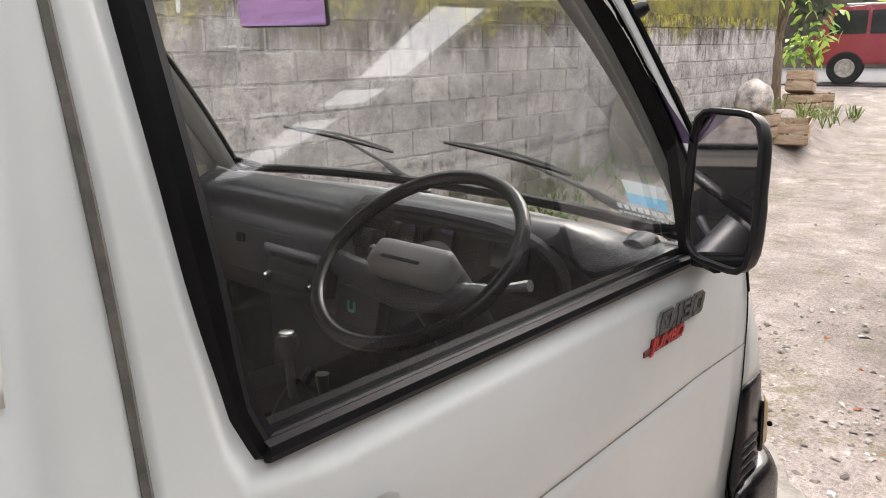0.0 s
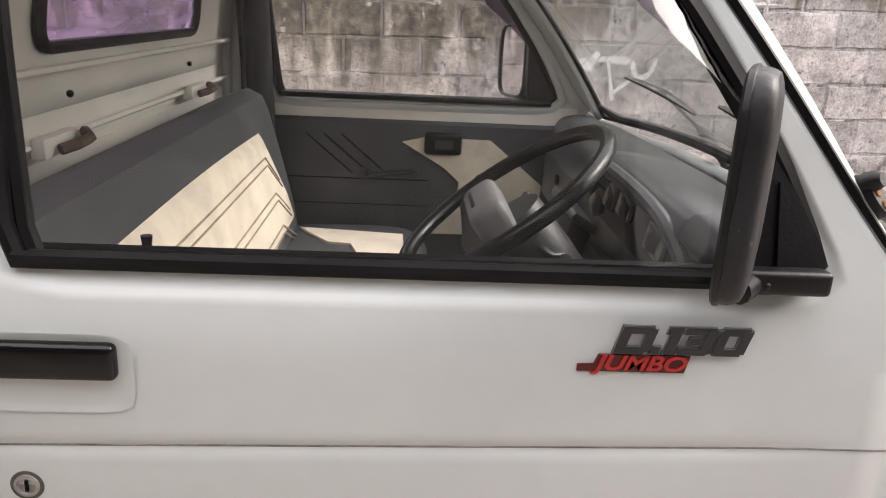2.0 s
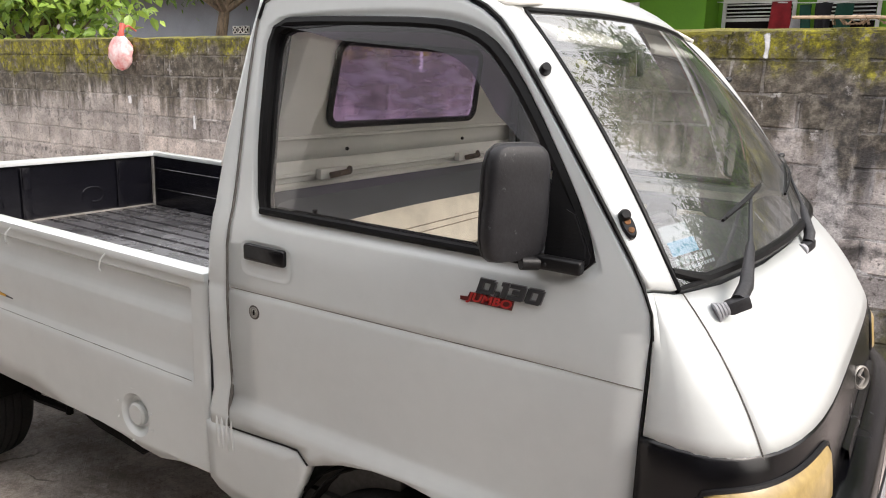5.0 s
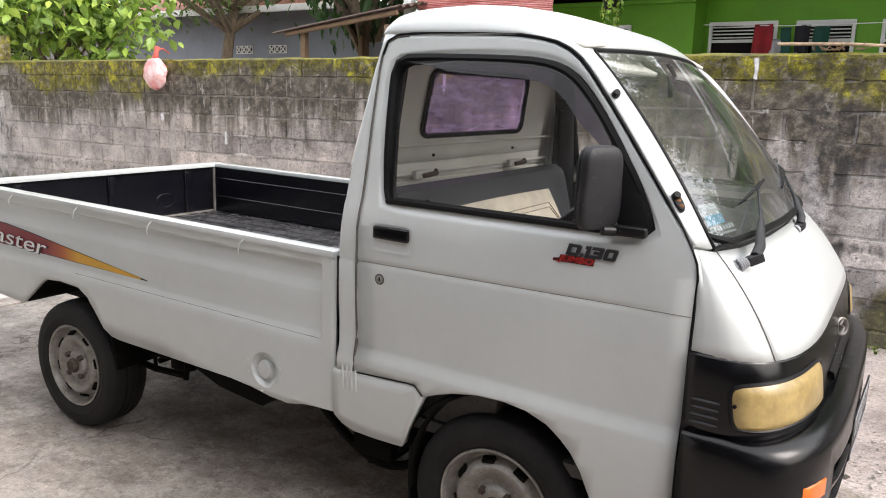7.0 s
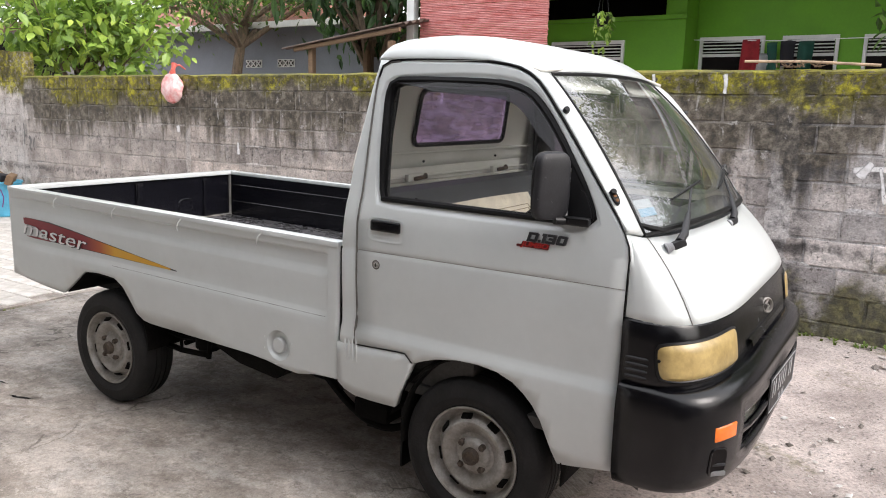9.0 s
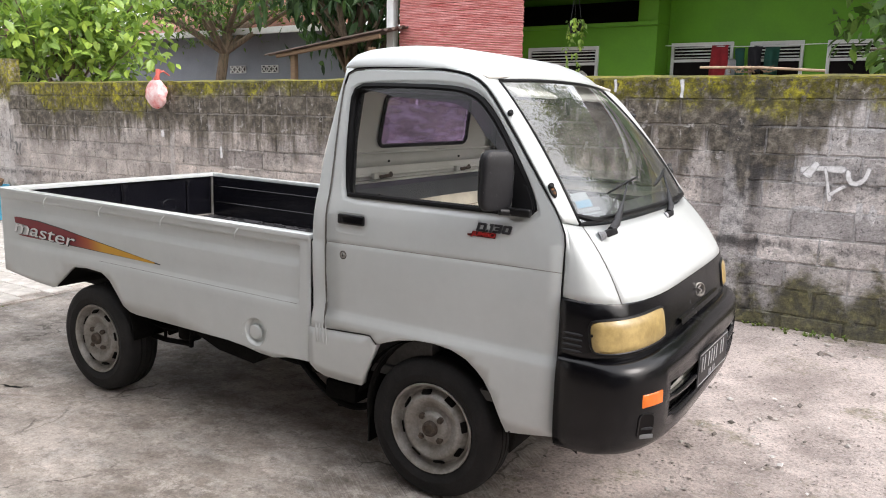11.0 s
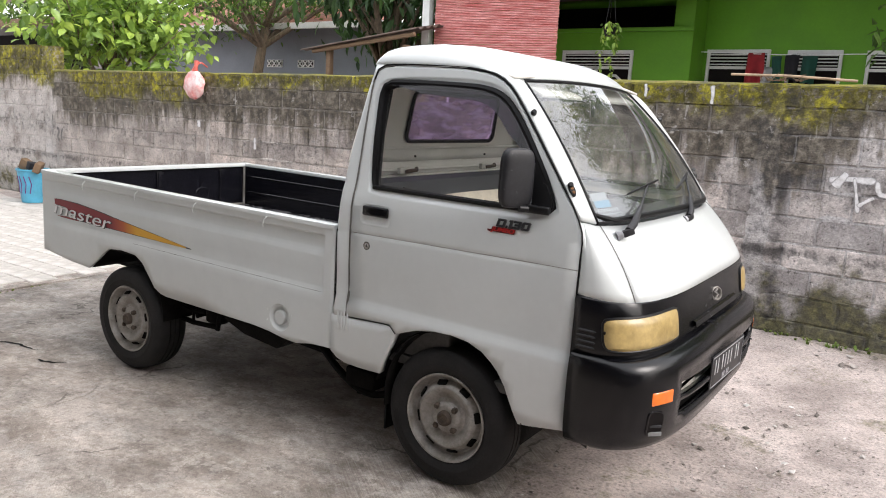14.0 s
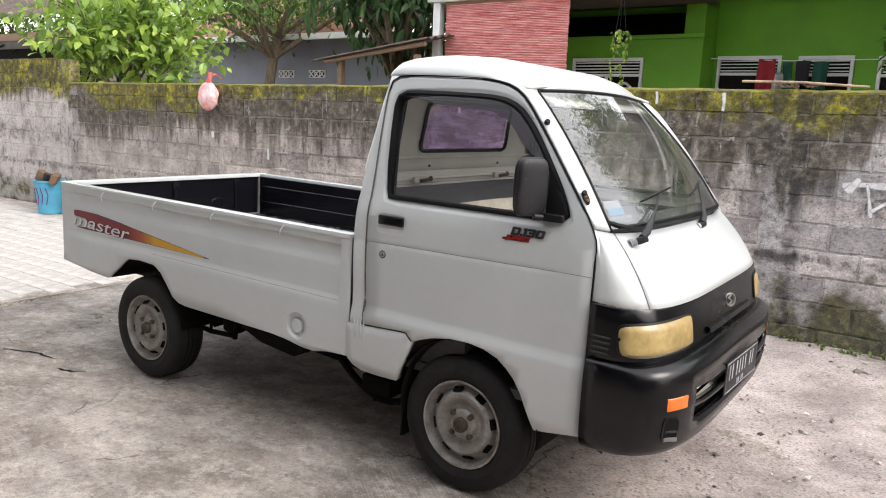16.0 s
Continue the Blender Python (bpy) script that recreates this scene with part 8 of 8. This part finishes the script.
GLYPHS = (("D", 0.0, ((0, 0, 0.34, 1), (0, 0.76, 1.05, 1), (0, 0, 1.05, 0.24), (0.86, 0.10, 1.2, 0.90))), ("dot", 1.32, ((0, 0, 0.26, 0.26),)), ("one", 1.68, ((0.06, 0, 0.40, 1), (-0.08, 0.76, 0.2, 1))),
          ("three", 2.2, ((0, 0.76, 1.0, 1), (0.25, 0.39, 1.0, 0.62), (0, 0, 1.0, 0.24), (0.74, 0.06, 1.08, 0.94))), ("nought", 3.4, ((0, 0.08, 0.34, 0.92), (0.1, 0.76, 1.0, 1), (0.1, 0, 1.0, 0.24), (0.78, 0.08, 1.12, 0.92))))
for nm, u0, bars in GLYPHS:
    chrome_back = bar_letter("badge_letter", bars, u0, 0.0282, Matrix.Translation((0.165, -0.7475, 1.0385)), 0.03, 0.003, "pad_grey", right_door, "raised badge letter with a bright edge")
    bar_letter("letter_face", bars, u0, 0.0282, Matrix.Translation((0.165, -0.7510, 1.0385)), -0.004, 0.0012, "badge_black", chrome_back)
bm = bmesh.new()
plate(bm, [(x, -0.7485, z) for x, z in ((0.132, 1.0185), (0.238, 1.0185), (0.2425, 1.0365), (0.152, 1.0365), (0.148, 1.0265), (0.132, 1.0255))], (0, -1, 0), 0.0022)
red_base = part("badge_plate", bm, "badge_deep_red", right_door, "red raised badge plate", smooth=False)
text_part("badge_word", "JUMBO", 0.0215, Matrix.Translation((0.193, -0.7515, 1.0278)) @ to_right, "badge_red", red_base, 0.0012, 0.28, 0.094, "red raised word", bold=0.0005)

# bed-side decal: a tapering red and yellow flash with a word
up = [(-2.745, 0.782), (-2.62, 0.787), (-2.45, 0.785), (-2.25, 0.768), (-2.10, 0.75)]
dn = [(-2.745, 0.752), (-2.60, 0.748), (-2.54, 0.742), (-2.50, 0.705), (-2.46, 0.686), (-2.20, 0.685), (-2.06, 0.684)]


def decal(name, pts, material, off, label=""):
    bm = bmesh.new()
    vs = [bm.verts.new((x, -(bed_y(x, z) + off), z)) for x, z in pts]
    f = bm.faces.new(vs)
    bm.normal_update()
    if f.normal.y > 0:
        bmesh.ops.reverse_faces(bm, faces=[f])
    return part(name, bm, material, truck, label, smooth=False)


def flash_strip(name, x0, x1, material, off, shrink=1.0, label=""):
    rows = []
    ux, uz = [p[0] for p in up] + [-1.50], [p[1] for p in up] + [0.684]
    dx, dz = [p[0] for p in dn] + [-1.50], [p[1] for p in dn] + [0.680]
    for x in np.linspace(x0, x1, 22):
        a, b = float(np.interp(x, ux, uz)), float(np.interp(x, dx, dz))
        mid, h = (a + b) / 2, (a - b) / 2 * shrink
        rows.append([Vector((x, -(bed_y(x, z) + off), z)) for z in np.linspace(mid - h, mid + h, 5)])
    return part(name, grid(rows, None, (0, -1, 0)), material, truck, label)


flash_strip("decal_outline", -2.745, -1.50, "badge_black", 0.0012, 1.0, "dark outline of the side decal")
M["flash_decal"] = mat("flash_decal", (0.3, 0.05, 0.02), 0.35, 0, 0.1, 9, 60, 0)
nt, b = nodes_of(M["flash_decal"])
sp = nt.nodes.new("ShaderNodeSeparateXYZ")
nt.links.new(nt.nodes.new("ShaderNodeTexCoord").outputs["Object"], sp.inputs[0])
fade = nt.nodes.new("ShaderNodeMapRange")
fade.inputs["From Min"].default_value, fade.inputs["From Max"].default_value = -2.15, -1.93
nt.links.new(sp.outputs[0], fade.inputs[0])
nt.links.new(ramp(nt, fade.outputs[0], [(0.0, (0.22, 0.012, 0.02)), (0.5, (0.42, 0.08, 0.015)), (1.0, (0.68, 0.36, 0.02))]), b.inputs["Base Color"])
flash_strip("decal_flash", -2.742, -1.54, "flash_decal", 0.0020, 0.90, "dark red flash fading to a yellow tip")
decal("decal_underline", [(-2.69, 0.690), (-2.60, 0.684), (-2.45, 0.684), (-2.45, 0.694), (-2.58, 0.694)], "red_decal", 0.0014)
text_part("decal_word", "master", 0.098, Matrix.Translation((-2.425, -0.7365, 0.722)) @ to_right @ Matrix.Rotation(radians(-2.5), 4, "Z"), "white_decal", truck, 0.0006, 0.2, 0.54, "white word on the decal")
text_part("decal_word_shadow", "master", 0.104, Matrix.Translation((-2.422, -0.7345, 0.7205)) @ to_right @ Matrix.Rotation(radians(-2.5), 4, "Z"), "badge_black", truck, 0.0005, 0.2, 0.548)

def film(name, base, share):
    """A printed film on glass: some light comes through it from behind."""
    m = mat(name, base, 0.5, 0, 0.05, 9, 60, 0)
    nt, b = nodes_of(m)
    tl, tr, mx, my = (nt.nodes.new("ShaderNode" + k) for k in ("BsdfTranslucent", "BsdfTransparent", "MixShader", "MixShader"))
    tl.inputs[0].default_value = (*base, 1)
    mx.inputs[0].default_value, my.inputs[0].default_value = 0.5, share
    nt.links.new(b.outputs[0], mx.inputs[1])
    nt.links.new(tl.outputs[0], mx.inputs[2])
    nt.links.new(mx.outputs[0], my.inputs[1])
    nt.links.new(tr.outputs[0], my.inputs[2])
    nt.links.new(my.outputs[0], nt.nodes["Material Output"].inputs[0])
    return m


M["film_white"], M["film_blue"] = film("white_film", (0.62, 0.70, 0.74), 0.35), film("blue_film", (0.20, 0.50, 0.74), 0.25)
# windscreen sticker with lines of small print as bars
for name, v0, v1, u0, u1, mt in (("sticker_top", 0.136, 0.185, -0.965, -0.83, "film_white"), ("sticker_blue", 0.092, 0.136, -0.955, -0.825, "film_blue")):
    rows = [[screen_pt(u, v) - Vector((0.79, 0, 0.61)) * 0.003 for u in np.linspace(u0, u1, 5)] for v in np.linspace(v0, v1, 4)]
    part(name, grid(rows, None, (1, 0, 0.6)), mt, ws)
for v, h, n_bars in ((0.046, 0.010, 12), (0.065, 0.020, 8)):
    for k in range(n_bars):
        u0, du = -0.955, 0.185 / n_bars
        rows = [[screen_pt(u, vv) - Vector((0.79, 0, 0.61)) * 0.003 for u in (u0 + du * k, u0 + du * (k + 0.72))] for vv in (v, v + h)]
        part("print_bar", grid(rows, None, (1, 0, 0.6)), "film_white", ws)

# wipers
def wiper(knuckle, cap, a, b):
    """A wiper: ribbed spindle cap on the hood, a knuckle beside it, a tapered arm and a blade on the glass."""
    kn, cap, a, b = (Vector(p) for p in (knuckle, cap, a, b))
    out = Vector((0.79, 0, 0.61))
    axis = (kn - cap).normalized()
    bm = bmesh.new()
    obox(bm, Matrix.Translation(kn) @ axis.to_track_quat("X", "Z").to_matrix().to_4x4(), (0.040, 0.024, 0.024), 0.006)
    arm = part("wiper", bm, "worn_plastic", truck, "grey-black windscreen wiper")
    bm = bmesh.new()
    for k in range(4):
        c = cap + axis * 0.006 * k
        tube(bm, [c, c + axis * 0.004], [0.0175 - 0.002 * k, 0.0175 - 0.002 * k], 16)
    tube(bm, [cap, kn], [0.008, 0.008], 10)
    part("spindle_cap", bm, "grey_decal", arm, "pale ribbed spindle cap")
    mid = a.lerp(b, 0.55) + out * 0.016
    bm = bmesh.new()
    line = [kn + Vector((0, 0, 0.006)), kn.lerp(mid, 0.12) + out * 0.012, kn.lerp(mid, 0.45) + out * 0.012, kn.lerp(mid, 0.5) + out * 0.012, mid]
    tube(bm, line, [0.013, 0.013, 0.0085, 0.0045, 0.0038], 10)
    part("wiper_arm", bm, "worn_plastic", arm)
    bm = bmesh.new()
    tube(bm, [a.lerp(b, f) + out * (0.003 + 0.004 * math.sin(math.pi * f)) for f in (0, 0.25, 0.5, 0.75, 1)], [0.0035, 0.0045, 0.0045, 0.0045, 0.0035], 6)
    tube(bm, [a.lerp(b, f) + out * h for f, h in ((0.04, 0.006), (0.22, 0.014), (0.5, 0.019), (0.78, 0.014), (0.96, 0.006))], 0.0032, 6)
    part("wiper_blade", bm, "rubber", arm)


wiper((0.578, -0.580, 1.060), (0.548, -0.602, 1.044), screen_pt(-0.64, 0.150), screen_pt(-0.15, 0.215))
wiper((0.600, 0.045, 1.060), (0.590, 0.010, 1.050), screen_pt(0.13, 0.140), screen_pt(0.64, 0.238))

# ---- weeds, pebbles, paving ----
def pebbles(count, area, lo, hi, seed, bias=1.0):
    r = random.Random(seed)
    bm = bmesh.new()
    for _ in range(count):
        x, y = area(r)
        s = lo + (hi - lo) * r.random() ** 3
        z = ground_z(x, y)
        m = Matrix.Translation((x, y, z + s * 0.25)) @ Euler((r.uniform(-0.4, 0.4), r.uniform(-0.4, 0.4), r.random() * 6)).to_matrix().to_4x4() @ Matrix.Diagonal((s, s * r.uniform(0.6, 1), s * r.uniform(0.3, 0.5), 1))
        vs = [bm.verts.new(m @ Vector(q)) for q in ((1, 0, 0.15), (-1, 0.1, -0.1), (0.1, 1, 0.1), (0, -1, -0.1), (-0.45, 0.2, 0.8), (0.5, -0.15, 0.75))]
        for a, b, c in ((0, 2, 5), (2, 4, 5), (2, 1, 4), (1, 3, 4), (3, 5, 4), (3, 0, 5)):
            bm.faces.new((vs[a], vs[b], vs[c]))
    return bm


def pebble_material():
    """Mixed grit: greys, pale chips and browns, one tone to a stone."""
    m = mat("mixed_pebble", (0.4, 0.36, 0.33), 0.88, 0, 0.2, 20, 90, 0.2)
    nt, b = nodes_of(m)
    geo = nt.nodes.new("ShaderNodeNewGeometry")
    c = ramp(nt, geo.outputs["Random Per Island"], [(0.0, (0.13, 0.115, 0.10)), (0.35, (0.29, 0.25, 0.225)), (0.7, (0.42, 0.38, 0.35)), (0.93, (0.50, 0.47, 0.44)), (1.0, (0.72, 0.70, 0.68))])
    nt.links.new(c, b.inputs["Base Color"])
    return m


M["mixed_pebble"] = pebble_material()
stuff(part("gravel", pebbles(17000, lambda r: (0.3 + 7.5 * r.random() ** 1.3, -2.6 + 4.8 * r.random()), 0.0025, 0.009, 1), "mixed_pebble", smooth=False), "loose grey gravel on the dirt", "gravel")
stuff(part("gravel", pebbles(500, lambda r: (r.gauss(2.9, 0.9), r.gauss(-0.35, 0.35)), 0.006, 0.024, 8), "mixed_pebble", smooth=False), "coarse pale gravel in a mossy patch", "gravel")
stuff(part("gravel", pebbles(1500, lambda r: (-3.0 + 11 * r.random(), 2.05 + 0.4 * r.random()), 0.003, 0.014, 2), "mixed_pebble", smooth=False), "loose gravel along the foot of the wall", "gravel")
stuff(part("gravel", pebbles(900, lambda r: (1.5 + 1.5 * r.random(), -0.75 + 1.0 * r.random()), 0.005, 0.026, 11), "mixed_pebble", smooth=False), "heap of mixed gravel in front of the truck", "gravel")
stuff(part("gravel", pebbles(900, lambda r: (0.6 + 5.5 * r.random(), -1.4 + 3.4 * r.random()), 0.004, 0.020, 12), "mixed_pebble", smooth=False), "scattered stones on the packed dirt", "gravel")
stuff(part("brick_rubble", pebbles(34, lambda r: (1.9 + 3 * r.random(), -1.0 + 1.6 * r.random()), 0.010, 0.034, 3), "brick_bit", smooth=False), "scattered bits of red brick", "rubble")
stuff(part("rubble", pebbles(220, lambda r: (0.25 + 0.9 * r.random(), -0.9 + 2.2 * r.random()), 0.004, 0.018, 4), "mixed_pebble", smooth=False), "broken bits of concrete at the slab's edge", "rubble")
stuff(part("rubble", pebbles(260, lambda r: (0.9 + 4.2 * r.random(), 2.42 - 0.45 * r.random() ** 1.6), 0.006, 0.034, 15), "mixed_pebble", smooth=False), "pale stones and rubble along the foot of the wall", "rubble")
# cracks in the slab behind the rear wheel
for pts in ([(-3.06, -0.99), (-2.94, -0.955), (-2.83, -0.90), (-2.72, -0.905), (-2.62, -0.88)], [(-2.50, -0.985), (-2.44, -0.955), (-2.37, -0.945), (-2.31, -0.89)]):
    line = smooth_line([(x, y, GROUND + 0.0035) for x, y in pts], 26, 2)
    rows = []
    for k, p in enumerate(line):
        w = 0.010 * math.sin(math.pi * (k + 0.5) / 26) * (0.7 + 0.8 * abs(noise.noise((p.x * 30, p.y * 30, 0))))
        off = 0.012 * noise.noise((p.x * 22, 1, 0))
        rows.append([p + Vector((0, off - w, 0)), p + Vector((0, off + w, 0))])
    structure(part("slab_crack", grid(rows, None, (0, 0, 1)), "chassis"), "dark open crack in the concrete slab", "crack")


def weeds(count, area, h, seed):
    r = random.Random(seed)
    bm = bmesh.new()
    for _ in range(count):
        x, y = area(r)
        z = ground_z(x, y) - 0.004
        for _ in range(r.randrange(4, 9)):
            a, l, w = r.uniform(0, 6.28), h * r.uniform(0.4, 1.2), 0.006 + 0.012 * r.random()
            d = Vector((math.cos(a), math.sin(a), 0))
            s = Vector((-d.y, d.x, 0)) * w / 2
            p = Vector((x, y, z))
            v = [bm.verts.new(q) for q in (p - s, p + s, p + d * l * 0.35 + s + Vector((0, 0, l * 0.6)), p + d * l * 0.35 - s + Vector((0, 0, l * 0.6)), p + d * l * 0.8 + Vector((0, 0, l * 0.75)))]
            bm.faces.new(v[:4])
            bm.faces.new((v[3], v[2], v[4]))
    return bm


stuff(part("weeds", weeds(430, lambda r: (2.9 + 6.5 * r.random(), 2.46 - 0.55 * r.random() ** 1.4), 0.13, 5), "grass", smooth=False), "green weeds along the foot of the wall", "weeds")
stuff(part("weeds", weeds(80, lambda r: (r.choice((-2.2, -0.9, 0.7, 1.05, 1.9, 2.7)) + r.gauss(0, 0.16), 2.47 - 0.12 * r.random() ** 2), 0.028, 6), "grass", smooth=False), "low moss and weeds along the foot of the wall", "weeds")
stuff(part("weeds", weeds(60, lambda r: (8.4 + 4.5 * r.random(), 1.9 + 0.6 * r.random()), 0.30, 7), "grass", smooth=False), "green weeds round the crates", "weeds")
stuff(part("weeds", weeds(520, lambda r: (-4.0 + r.gauss(0, 0.16), -1.6 + 3.4 * r.random() ** 1.3), 0.022, 9), "grass", smooth=False), "low moss along the edge of the paving", "weeds")

# paving: a running bond of grey blocks
pave = structure(part("paving_bed", boxes(((-26, -6, -0.03), (-4.1, 2.48, GROUND + 0.002))), "slab"), "sandy bed under grey paving blocks", "pavement")


def paver_mesh(seed):
    r = random.Random(seed)
    bm = obox(bmesh.new(), Matrix.Translation((0, 0, -0.012)) @ Euler((r.uniform(-0.012, 0.012), r.uniform(-0.012, 0.012), 0)).to_matrix().to_4x4(), (0.197, 0.197, 0.05), 0.006, 1)
    me = bpy.data.meshes.new("paver")
    bm.to_mesh(me)
    bm.free()
    me.materials.append(M["paver"])
    return me


PAVERS = [paver_mesh(k) for k in range(4)]
rest_v, rest_f = [], []
made = 0
for i in range(44):
    for j in range(20):
        x, y = -4.25 - i * 0.205 - (0.1025 if j % 2 else 0), -1.65 + j * 0.205
        if x > -4.15 - 0.15 * noise.noise((y * 2, 0, 0)):
            continue
        me = PAVERS[(i * 7 + j * 3) % 4]
        z = GROUND + 0.003 * noise.noise((x * 3, y * 3, 0))
        if x > -7.3 and made < 300 and y > -1.3:
            ob = new("paver", me)
            ob.parent = pave
            ob.location = (x, y, z)
            made += 1
        else:
            o = len(rest_v)
            rest_v += [(v.co.x + x, v.co.y + y, v.co.z + z) for v in me.vertices]
            rest_f += [[o + k for k in p.vertices] for p in me.polygons]
me = bpy.data.meshes.new("paver_rest")
me.from_pydata(rest_v, [], rest_f)
me.materials.append(M["paver"])
ob = new("paver_rest", me)
ob.parent = pave
ob["kind"] = "stuff"
